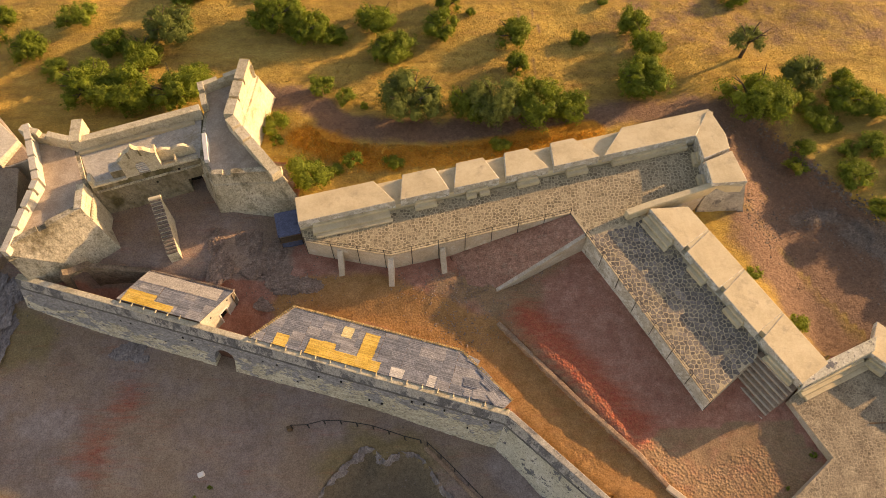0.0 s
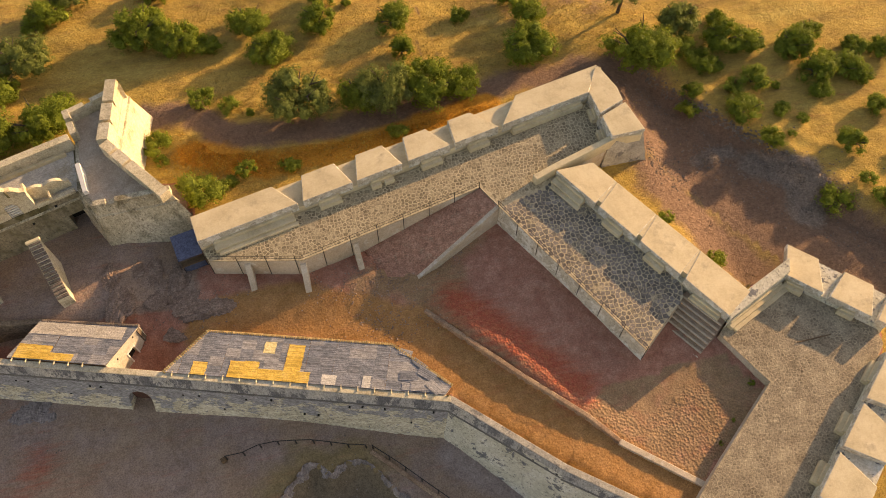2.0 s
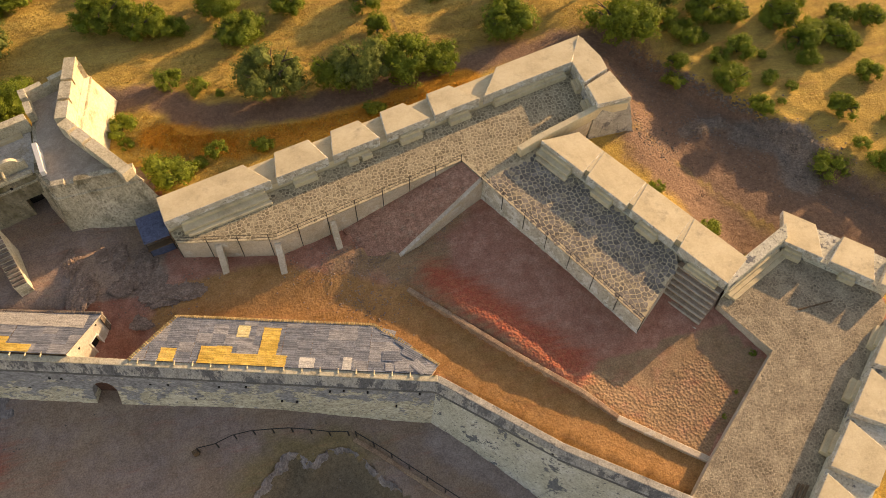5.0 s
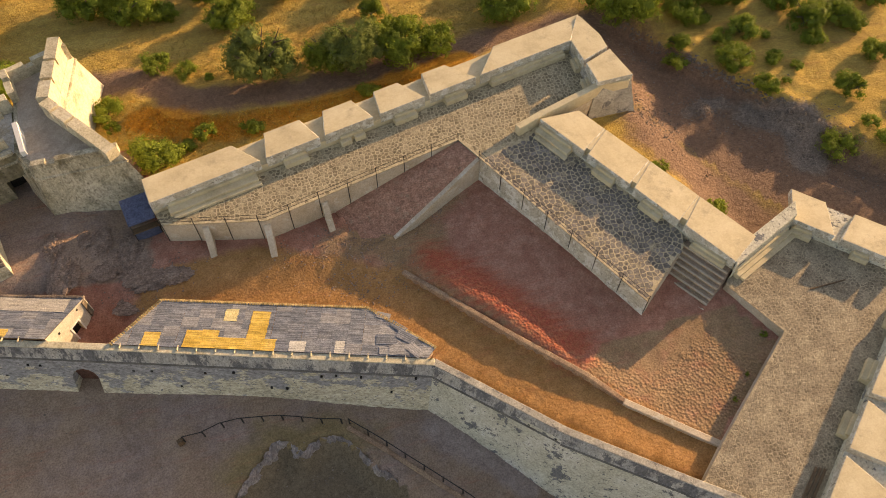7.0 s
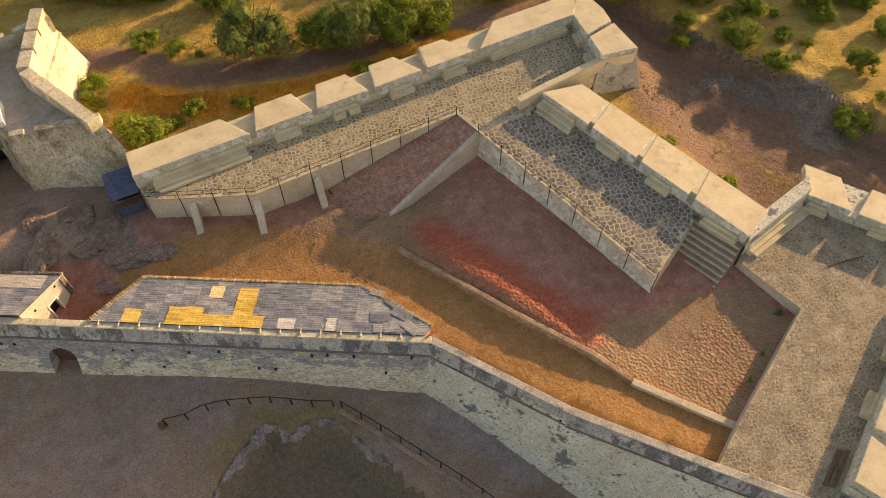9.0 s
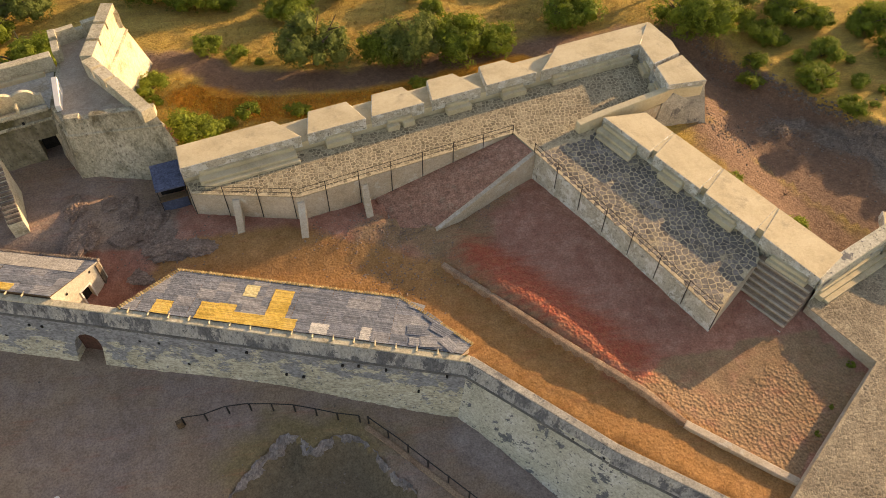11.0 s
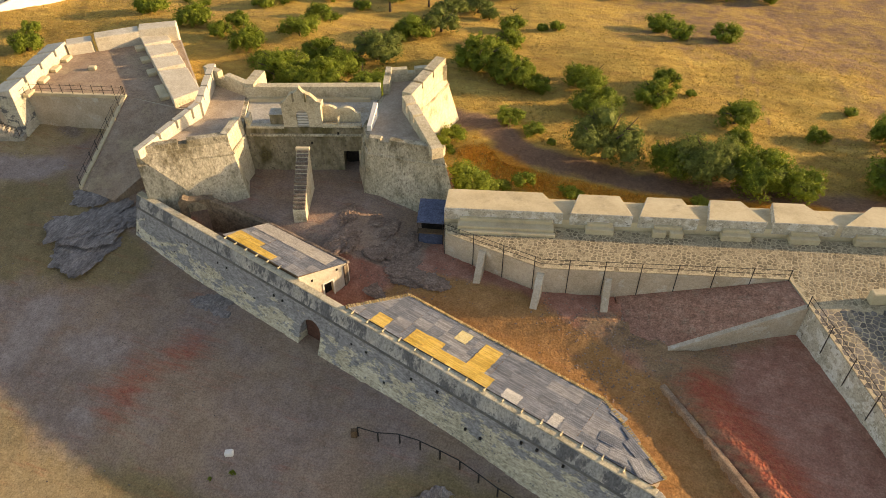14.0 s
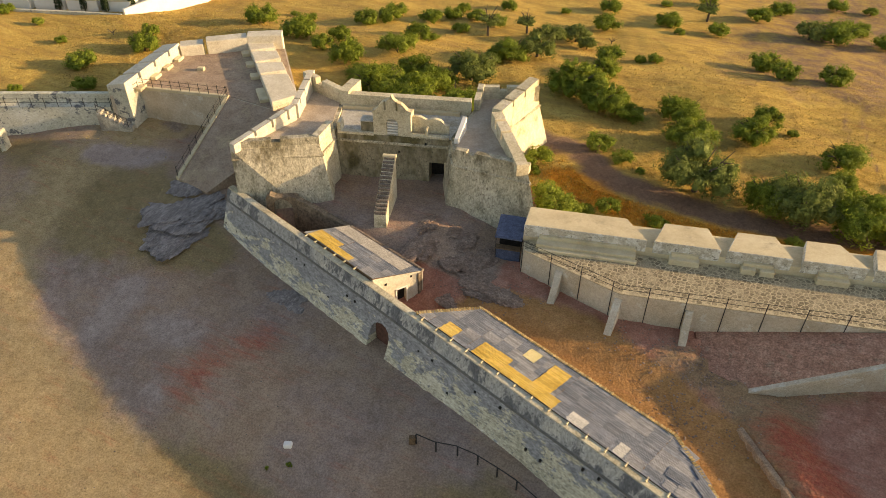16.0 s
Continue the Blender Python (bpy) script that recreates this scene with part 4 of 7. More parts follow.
def crenel(root, pts, w, z0, z1, gaps=(), mat=None, side=0.0, name="parapet"):
    """A parapet along two points, broken at the gaps (pairs of metres along it)."""
    a, b = Vector(pts[0]), Vector(pts[1])
    d = (b - a).normalized()
    ln = (b - a).length
    cuts = [0.0] + [v for g in gaps for v in g] + [ln]
    zz = z1 if isinstance(z1, tuple) else (z1, z1)
    for s0, s1 in zip(cuts[::2], cuts[1::2]):
        q = [zz[0] + (zz[1] - zz[0]) * s / ln for s in (s0, s1)]
        part(name, strip([tuple(a + d * s0), tuple(a + d * s1)], w, z0, q, bevel=0.015, side=side), mat or M_yellow, root)
    for g0, g1 in gaps:
        part("sill", strip([tuple(a + d * g0), tuple(a + d * g1)], w - 0.02, z0, z0 + (min(zz) - z0) * 0.72, side=side), mat or M_yellow, root)


def fort():
    root = thing("wall_inner_fort", "weathered lichen-stained inner fort front with two bastions and a curtain", "wall", kind="structure")
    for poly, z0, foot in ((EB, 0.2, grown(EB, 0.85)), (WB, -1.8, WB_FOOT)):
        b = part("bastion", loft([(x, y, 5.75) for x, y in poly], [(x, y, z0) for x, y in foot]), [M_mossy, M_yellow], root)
        # sunward faces take the lighter render: sunlight put into the colour
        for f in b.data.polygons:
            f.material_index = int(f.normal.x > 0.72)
    d = (Vector(CU[1]) - Vector(CU[0])).normalized()
    inn = Vector((-d.y, d.x))
    P = lambda s, c: tuple(Vector(CU[0]) + d * s + inn * c)
    low = [P(0, 0), P(7.35, 0), P(7.35, 2.6), P(8.55, 2.6), P(8.55, 0), CU[1], CU[2], CU[3]]
    part("curtain", slab(low, 0.0, 3.4), M_lichen, root)
    part("curtain", slab(CU, 3.4, 5.5), M_lichen, root)
    # near-black sheet stands for the shade inside the passage
    part("door_leaf", slab([P(7.37, 1.2), P(8.53, 1.2), P(8.53, 1.3), P(7.37, 1.3)], 1.0, 3.39), M_dark, root, "dark sheet for the unlit inside of the passage")
    part("jamb", slab([P(8.56, -0.12), P(8.85, -0.12), P(8.85, 0.2), P(8.56, 0.2)], 1.0, 3.5), M_yellow, root, "pale stone door jamb")
    # decks
    part("deck", slab(grown(EB, -0.3), 5.6, 5.79), M_deck, root)
    part("deck", slab(grown(WB, -0.3), 5.6, 5.79), M_deck, root)
    part("deck", slab(grown(CU, -0.1), 5.3, 5.54), M_screed, root, "pale screed roof of the curtain")
    # cordons
    for poly, z, off, ends in ((EB, 4.95, 0.12, (5, 6, 0, 1, 2, 3)), (WB, 4.95, 0.0, (4, 5, 0, 1, 2))):
        g = grown(poly, off) if poly is EB else [(x + (u - x) * 0.106, y + (v - y) * 0.106) for (x, y), (u, v) in zip(WB, WB_FOOT)]
        for i, j in zip(ends, ends[1:]):
            bm = bmesh.new()
            tube(bm, (*g[i], z), (*g[j], z), 0.12, 8)
            part("cordon", bm, M_mossy, root)
    bm = bmesh.new()
    tube(bm, (*P(0.3, -0.03), 4.85), (*P(8.9, -0.03), 4.85), 0.12, 8)
    part("cordon", bm, M_mossy, root)
    # east bastion parapets
    crenel(root, (EB[0], EB[1]), 0.5, 5.6, (6.25, 6.35), ((0.95, 1.6),), M_mossy, side=0.27)
    crenel(root, (EB[1], EB[2]), 0.85, 5.6, (6.5, 7.1), ((4.1, 4.35), (5.7, 5.95)), M_yellow, side=0.45)
    crenel(root, (EB[2], EB[3]), 0.9, 5.6, (7.1, 7.4), ((1.7, 1.95), (3.7, 3.95)), M_yellow, side=0.47)
    crenel(root, (EB[3], EB[4]), 0.5, 5.6, 6.9, ((2.7, 3.3),), M_yellow, side=0.27)
    crenel(root, (EB[4], EB[5]), 0.5, 5.6, (7.0, 6.7), ((0.9, 1.3),), M_yellow, side=0.27)
    crenel(root, ((-19.5, 36.6), (-19.9, 38.9)), 0.35, 5.7, (6.2, 6.9), (), M_white, name="stair_wall")
    # curtain back parapet and benches
    crenel(root, (CU[2], CU[3]), 0.7, 5.4, 6.75, (), M_yellow, side=0.36)
    part("bench", strip([(-21.4, 41.2), (-30.6, 38.0)], 0.35, 5.5, 5.85, bevel=0.03), M_cap, root)
    # front wall of the roof: low ledges, a screened block, and the wavy crest behind a pier
    part("ledge", strip([P(0.1, 0.2), P(3.0, 0.2)], 0.45, 5.4, 5.62, bevel=0.03), M_yellow, root)
    part("end_pier", box(bmesh.new(), (*P(0.25, 0.45), 5.4), (0.3, 0.9, 0.95), 18, 0.03), M_yellow, root)
    # solid dark block and pale cap stand in for a framed screen panel
    part("block", box(bmesh.new(), (*P(2.45, 0.7), 5.5), (1.0, 0.9, 0.95), 18, 0.03), M_lichen, root, "dark block standing in for a framed grey screen")
    part("block_cap", box(bmesh.new(), (*P(2.45, 0.7), 6.45), (1.1, 1.0, 0.07), 18, 0.02), M_screed, root)
    part("ledge", strip([P(5.95, 0.2), P(8.9, 0.2)], 0.4, 5.4, 5.7, bevel=0.03), M_yellow, root)
    bm = bmesh.new()
    crest = [(5.95 + i * 0.13, 6.75 - 0.012 * i + 0.24 * abs(math.sin(i * 0.30 + 0.5)) - 0.35 * float(sstep(17, 22, i))) for i in range(23)]
    for (s0, h0), (s1, h1) in zip(crest, crest[1:]):
        loft([(*P(s0, 0.75), h0), (*P(s1, 0.75), h1), (*P(s1, 1.05), h1), (*P(s0, 1.05), h0)], [(*P(s, c), 5.45) for s, c in ((s0, 0.75), (s1, 0.75), (s1, 1.05), (s0, 1.05))], bm)
    part("curved_crest", bm, M_yellow, root, "wavy plastered crest")
    part("pier", box(bmesh.new(), (*P(7.15, 0.4), 5.45), (0.16, 0.75, 0.75), 18, 0.03), M_yellow, root)
    part("cross_ledge", box(bmesh.new(), (*P(6.55, 0.12), 5.6), (1.2, 0.16, 0.2), 18, 0.03), M_yellow, root)
    # west bastion parapets: a continuous limewashed wall with narrow slits
    for pts, z, gaps in (((WB[5], WB[0]), (7.0, 6.32), ((0.75, 0.95), (2.4, 2.6), (4.15, 4.35))), ((WB[4], WB[5]), (7.2, 7.0), ((1.7, 1.9), (3.5, 3.7), (5.05, 5.25)))):
        crenel(root, pts, 0.55, 5.6, z, gaps, M_lime, side=0.3)
    crenel(root, (WB[0], WB[1]), 0.55, 5.6, (6.3, 6.35), ((3.05, 3.7),), M_mossy, side=0.3)
    crenel(root, (WB[1], WB[2]), 0.6, 5.6, (6.4, 6.5), (), M_yellow, side=0.32)
    crenel(root, (WB[3], WB[4]), 0.55, 5.6, (7.0, 7.2), ((2.0, 2.8),), M_yellow, side=0.3)
    crenel(root, ((-30.6, 38.2), (-30.9, 40.6)), 0.9, 5.5, 7.0, (), M_yellow)
    # weep holes: uncut, their shade painted as small dark boxes
    part("weep_hole", box(bmesh.new(), (*P(5.0, -0.04), 4.1), (0.16, 0.1, 0.16), 18), M_dark, root)
    part("weep_hole", box(bmesh.new(), (*P(7.1, -0.04), 4.95), (0.16, 0.1, 0.16), 18), M_dark, root)
    return root, P


fort_root, CP = fort()


def pediment():
    """The bell-gable over the gate: a broad wall with a shuttered arch, a peaked top with scrolled shoulders, and two
    dark strips for shaded grooves.
    """
    root = thing("gate_gable", "plastered bell gable with scrolled shoulders above the curtain wall", "gable")
    s0, s1 = 3.0, 5.95
    m, z0 = (s0 + s1) / 2, 4.95
    left = [(s0, z0), (s0, 7.35), (s0 - 0.06, 7.4), (s0 - 0.06, 7.5), (s0 + 0.1, 7.55), (s0 + 0.35, 7.75), (s0 + 0.6, 8.1), (s0 + 0.8, 8.3), (s0 + 1.05, 8.35), (m - 0.22, 8.5), (m, 8.85)]
    right = [(m + 0.2, 8.5), (m + 0.45, 8.3), (m + 0.75, 8.2), (m + 1.0, 7.95), (s1 - 0.25, 7.7), (s1 + 0.06, 7.6), (s1 + 0.06, 7.4), (s1, 7.35), (s1, z0)]
    arch = [(m + 0.46, z0 + 0.5)] + [(m + 0.46 * math.cos(t), 6.5 + 0.46 * math.sin(t)) for t in np.linspace(0, math.pi, 9)] + [(m - 0.46, z0 + 0.5)]
    bm = bmesh.new()
    for c in (0.05, 0.5):
        # the wall round the opening, in two halves
        o = [bm.verts.new((*CP(s, c), z)) for s, z in left + right]
        i = [bm.verts.new((*CP(s, c), z)) for s, z in arch]
        k = len(left) - 1
        foot = bm.verts.new((*CP(m, c), z0))
        sill = bm.verts.new((*CP(m, c), z0 + 0.5))
        half = len(i) // 2
        bm.faces.new(o[:k + 1] + i[half:] + [sill, foot])
        bm.faces.new(o[k:] + [foot, sill] + i[:half + 1])
    bmesh.ops.remove_doubles(bm, verts=bm.verts, dist=1e-5)
    rim = [left + right, arch]
    for ring in rim:
        f = [bm.verts.new((*CP(s, 0.05), z)) for s, z in ring]
        b = [bm.verts.new((*CP(s, 0.5), z)) for s, z in ring]
        for j in range(len(ring) - (0 if ring is arch else 1)):
            q = (j + 1) % len(ring)
            bm.faces.new((f[j], b[j], b[q], f[q]))
    bmesh.ops.remove_doubles(bm, verts=bm.verts, dist=1e-5)
    part("gable_wall", bm, M_yellow, root)
    part("shutter", slab([CP(m - 0.46, 0.33), CP(m + 0.46, 0.33), CP(m + 0.46, 0.38), CP(m - 0.46, 0.38)], z0 + 0.5, 6.97), M_screed, root, "pale boarded shutter in the arch")
    for i in range(5):
        part("slat", box(bmesh.new(), (*CP(m, 0.27), z0 + 0.6 + 0.24 * i), (0.9, 0.09, 0.12), 18.4), M_white, root, "white slat")
    # groove shadows, painted as dark strips on the gable front
    for s in (m - 0.5, m + 0.42):
        part("slot", box(bmesh.new(), (*CP(s, 0.04), 7.65), (0.14, 0.12, 0.72), 18, 0.02), M_lichen, root, "dark strip painted for a shaded groove")
    for s in (s0 + 0.12, s1 - 0.12):
        part("buttress", box(bmesh.new(), (*CP(s, 0.95), 5.5), (0.24, 0.9, 1.7), 18.4, 0.03), M_cap, root)


pediment()


def fly_wall():
    """A free-standing wedge of masonry with a stepped top."""
    root = thing("wall_stair_wedge", "free-standing masonry wedge with a stepped weathered top", "wall", kind="structure")
    a, b = Vector((-23.55, 33.5)), Vector((-22.25, 29.65))
    d = (b - a).normalized()
    n = Vector((-d.y, d.x))
    ln = (b - a).length
    hw = 0.46
    prof = [(0, 0.5), (0, 5.2), (ln * 0.98, 2.55), (ln, 0.3)]
    bm = bmesh.new()
    f = [bm.verts.new((*(a + d * s + n * hw), z)) for s, z in prof]
    g = [bm.verts.new((*(a + d * s - n * hw), z)) for s, z in prof]
    bm.faces.new(f)
    bm.faces.new(g[::-1])
    for i in range(4):
        bm.faces.new((f[i], g[i], g[(i + 1) % 4], f[(i + 1) % 4]))
    part("core", bm, M_yellow, root)
    rnd = random.Random(4)
    for i in range(15):
        s = (i + 0.6) * ln / 15.4
        z = 5.2 - 2.65 * s / ln
        q = a + d * s
        part("stone", box(bmesh.new(), (q.x, q.y, z - 0.2), (0.86 + rnd.uniform(-0.05, 0.05), 0.19, 0.3 + rnd.uniform(-0.02, 0.03)), math.degrees(math.atan2(n.y, n.x)), 0.03), M_rock, root)
    part("cap_stone", box(bmesh.new(), (a.x, a.y, 5.1), (1.05, 0.3, 0.25), math.degrees(math.atan2(n.y, n.x)), 0.04), M_cap, root)
    part("plinth", box(bmesh.new(), (b.x + d.x * 0.3, b.y + d.y * 0.3, 0.3), (1.0, 0.7, 0.75), math.degrees(math.atan2(n.y, n.x)), 0.04), M_rock, root)


fly_wall()


# ---- low buildings with reed roofs ----
R1 = [(-26.2, 25.8), (-19.2, 23.65), (-17.15, 26.75), (-24.3, 28.75)]
R2 = [(-15.2, 22.35), (4.3, 16.65), (5.0, 17.3), (1.3, 21.5), (-12.1, 25.3)]


def walls_hut():
    root = thing("wall_hut", "sunlit cream rendered walls of the small lean-to building", "wall", kind="structure")
    a, b = Vector(R1[1]), Vector(R1[2])
    d = (b - a).normalized()
    n = Vector((-d.y, d.x))
    ln = (b - a).length
    z0, h0, h1, s0, s1, top = -1.7, 2.2, 1.5, 1.7, 2.4, 0.6
    prof = [(0, z0), (s0, z0), (s0, top), (s1, top), (s1, z0), (ln, z0), (ln, h1), (0, h0)]
    bm = bmesh.new()
    f = [bm.verts.new((*(a + d * s - n * 0.02), z)) for s, z in prof]
    g = [bm.verts.new((*(a + d * s + n * 0.38), z)) for s, z in prof]
    bm.faces.new(f)
    bm.faces.new(g[::-1])
    for i in range(len(prof)):
        j = (i + 1) % len(prof)
        bm.faces.new((f[i], g[i], g[j], f[j]))
    part("end_wall", bm, M_lime, root)
    # near-black sheet stands for the shade inside the hut doorway
    q = a + d * (s0 + s1) / 2 + n * 0.3
    part("door_leaf", box(bmesh.new(), (q.x, q.y, -1.6), (s1 - s0 - 0.02, 0.06, 2.2), math.degrees(math.atan2(d.y, d.x))), M_dark, root, "dark sheet for the unlit doorway")
    for s, w, z, h in ((s0 - 0.05, 0.1, -1.2, 1.86), (s1 + 0.05, 0.1, -1.2, 1.86)):
        q = a + d * s - n * 0.04
        part("door_frame", box(bmesh.new(), (q.x, q.y, z), (w, 0.06, h), math.degrees(math.atan2(d.y, d.x))), M_white, root)
    q = a + d * (s0 + s1) / 2 - n * 0.04
    part("lintel", box(bmesh.new(), (q.x, q.y, 0.62), (s1 - s0 + 0.2, 0.06, 0.1), math.degrees(math.atan2(d.y, d.x))), M_white, root)
    part("back_wall", strip([R1[2], R1[3]], 0.4, -1.2, [1.45, 1.45], side=0.21), M_rubble, root)
    part("cross_wall", strip([R1[3], R1[0]], 0.35, -1.2, [1.45, 2.05], side=0.19), M_mossy, root)
    # vents: dark boxes on the face paint the shade of the holes
    for s, z in ((0.9, 1.35), (2.8, 1.3)):
        q = a + d * s - n * 0.03
        part("vent", box(bmesh.new(), (q.x, q.y, z), (0.13, 0.05, 0.16), math.degrees(math.atan2(d.y, d.x))), M_dark, root)
    return root


walls_hut()
tagged(mesh_ob("wall_long_building", slab(grown(R2, -0.12), -1.2, lambda x, y: 0.75), M_retain), "earth-coloured walls of the long low building", "wall", kind="structure")
tagged(mesh_ob("wall_roofless_room", strip([(-29.0, 28.75), (-26.8, 28.8), (-24.3, 28.75)], 0.45, -1.0, [2.75, 2.1, 1.55], bevel=0.05), M_rubble), "dark weathered wall of a roofless room", "wall", kind="structure")


def broken_arch():
    root = thing("wall_broken_arch", "ruined stub of a rubble arch beside the bastion", "wall", kind="structure")
    c = Vector((-30.0, 28.35))
    d, n = Vector((0.90, 0.43)), Vector((-0.43, 0.90))
    bm = bmesh.new()
    arc = [(0.75 * math.cos(t), 1.85 + 0.75 * math.sin(t)) for t in np.linspace(0, math.pi, 8)]
    ring = [(-1.2, -1.2), (-1.2, 2.7), (-0.9, 2.95), (-0.5, 2.75), (0.1, 2.72), (0.6, 2.8), (1.2, 2.75), (1.2, -1.2), (0.75, -1.2)] + arc + [(-0.75, -1.2)]
    f = [bm.verts.new((*(c + d * s - n * 0.3), z)) for s, z in ring]
    g = [bm.verts.new((*(c + d * s + n * 0.3), z)) for s, z in ring]
    bm.faces.new(f)
    bm.faces.new(g[::-1])
    for i in range(len(ring)):
        j = (i + 1) % len(ring)
        bm.faces.new((f[i], g[i], g[j], f[j]))
    part("arch", bm, M_rubble, root)


broken_arch()


def clip_line(poly, o, d, n, v):
    """Where the line at offset v across enters and leaves a polygon, in metres along d from o."""
    us = []
    k = len(poly)
    for i in range(k):
        p, q = Vector(poly[i]) - o, Vector(poly[(i + 1) % k]) - o
        a, b = p.dot(n) - v, q.dot(n) - v
        if (a > 0) != (b > 0):
            t = a / (a - b)
            us.append((p + (q - p) * t).dot(d))
    return (min(us), max(us)) if len(us) > 1 else None


def reed_mat(root, poly, o, d, n, zfun, u0, u1, v0, v1, lift, mat, rnd, ragged=0.05, name="reed_mat"):
    """One mat of split reeds between u0 and u1 along the wall, v0 and v1 up the roof."""
    bm = bmesh.new()
    per = max(3, round((v1 - v0) / 0.07))
    tilt = rnd.uniform(-0.008, 0.008)
    for r in range(per):
        v = v0 + (r + 0.5) / per * (v1 - v0)
        span = clip_line(poly, o, d, n, v)
        if not span:
            continue
        a = max(span[0] - 0.05, u0 - rnd.uniform(0, ragged))
        b = min(span[1] + 0.04, u1 + rnd.uniform(0, ragged))
        if b - a < 0.1:
            continue
        w = 0.52 * (v1 - v0) / per
        h = rnd.uniform(0.005, 0.013)
        e = [o + d * u + n * (v + c) for u in (a, b) for c in (-w, 0, w)]
        skew = rnd.uniform(-0.006, 0.006)
        vs = [bm.verts.new((p.x, p.y, zfun(p.x, p.y) + 0.02 + lift + tilt * r / per + (skew if k > 2 else 0) + (h if k % 3 == 1 else 0))) for k, p in enumerate(e)]
        bm.faces.new((vs[0], vs[3], vs[4], vs[1]))
        bm.faces.new((vs[1], vs[4], vs[5], vs[2]))
        bm.faces.new((vs[0], vs[1], vs[2]))
        bm.faces.new((vs[3], vs[5], vs[4]))
    if len(bm.faces):
        return part(name, bm, mat, root)
    bm.free()


def reed_roof(name, label, poly, zfun, patches, cu=1.0, cv=0.8):
    """Mats of split reeds in columns up the roof, with newer mats laid over them; each mat a part."""
    root = thing(name, label, "roof")
    o = Vector(poly[0])
    d = (Vector(poly[1]) - o).normalized()
    n = Vector((-d.y, d.x))
    rnd = random.Random(9)
    vmax = max((Vector(p) - o).dot(n) for p in poly)
    umax = max((Vector(p) - o).dot(d) for p in poly)
    part("bedding", loft([(x, y, zfun(x, y) - 0.02) for x, y in poly], [(x, y, zfun(x, y) - 0.16) for x, y in poly]), M_wood, root)
    for iu in range(-1, int(umax / cu) + 2):
        shift = rnd.uniform(-0.05, 0.05)
        for iv in range(int(vmax / cv) + 1):
            reed_mat(root, poly, o, d, n, zfun, iu * cu + shift, (iu + 1) * cu + shift, iv * cv, (iv + 1) * cv, rnd.uniform(0.0, 0.012), M_reed if rnd.random() < 0.8 else M_reedd, rnd, 0.04)
    for u0, u1, v0, v1, m in patches:
        k = max(1, round((u1 - u0) / 1.0))
        for i in range(k):
            reed_mat(root, poly, o, d, n, zfun, u0 + (u1 - u0) * i / k, u0 + (u1 - u0) * (i + 1) / k, v0, v1 + rnd.uniform(-0.05, 0.05), 0.035 + rnd.uniform(0, 0.006), m, rnd, 0.06)
    return root, o, d, n, umax, vmax


LONG_PATCHES = [(1.9, 2.9, 0.0, 1.1, M_reedy), (4.55, 6.6, 0.0, 1.4, M_reedy), (6.6, 10.4, 0.0, 0.92, M_reedy), (8.5, 9.65, 0.92, 3.1, M_reedy), (6.7, 7.5, 2.2, 3.2, M_reedp),
                (11.35, 12.35, 0.02, 0.85, M_reedw), (14.3, 14.85, 0.02, 1.0, M_reedw), (17.4, 18.9, 0.9, 1.7, M_reedd), (17.2, 19.4, 0.1, 0.7, M_reedd)]
HUT_PATCHES = [(0.4, 2.9, 0.05, 1.25, M_reedy), (2.9, 4.7, 0.05, 0.7, M_reedy), (0.2, 7.6, 2.2, 3.3, M_reedg)]
zl = lambda x, y: 2.02 - 0.047 * (x + 15.2) - 0.15 * max(0.0, (0.279 * (x + 15.2) + 0.96 * (y - 22.35)))
zh = lambda x, y: 2.28 - 0.22 * max(0.0, (0.283 * (x + 26.2) + 0.959 * (y - 25.8)))


def roof_trim(root, o, d, n, length, zf, step, start):
    s = start
    while s < length:
        p = o + d * s
        bm = bmesh.new()
        tube(bm, (*(p - n * 0.24), zf(p.x, p.y) + 0.0), (*(p + n * 0.12), zf(p.x, p.y) - 0.02), 0.06, 7)
        part("rafter_end", bm, M_cap, root, "whitened pole end")
        s += step


rt, o2, d2, n2, um, vm = reed_roof("reed_roof", "long roof of weathered grey reed mats patched with fresh yellow ones", R2, zl, LONG_PATCHES)
roof_trim(rt, o2, d2, n2, um - 1.2, zl, 1.22, 0.6)
rnd = random.Random(15)
# mats that have slid and broken at the end of the roof
for u, v, a, ln, w, lift in ((17.6, 1.3, 4, 1.3, 0.8, 0.05), (18.3, 2.3, -34, 1.2, 0.5, 0.07), (18.9, 1.5, -28, 1.3, 0.7, 0.09), (18.6, 0.55, 8, 1.5, 0.8, 0.06), (19.5, 0.5, -40, 1.1, 0.7, 0.10), (17.2, 3.2, -12, 0.9, 0.5, 0.05)):
    c = o2 + d2 * u + n2 * v
    e = Vector((d2.x * math.cos(radians(a)) - d2.y * math.sin(radians(a)), d2.x * math.sin(radians(a)) + d2.y * math.cos(radians(a))))
    f = Vector((-e.y, e.x))
    reed_mat(rt, [tuple(c + e * x + f * y) for x, y in ((-ln / 2, -w / 2), (ln / 2, -w / 2), (ln / 2, w / 2), (-ln / 2, w / 2))], c, e, f, zl, -ln / 2, ln / 2, -w / 2, w / 2, lift, rnd.choice((M_reed, M_reedd, M_reedd)), rnd, 0.15, "slipped_mat")
rs, o3, d3, n3, um3, vm3 = reed_roof("reed_roof", "small lean-to roof of grey reed mats with a yellow patch", R1, zh, HUT_PATCHES)
roof_trim(rs, o3, d3, n3, um3 - 2.5, zh, 1.05, 0.4)
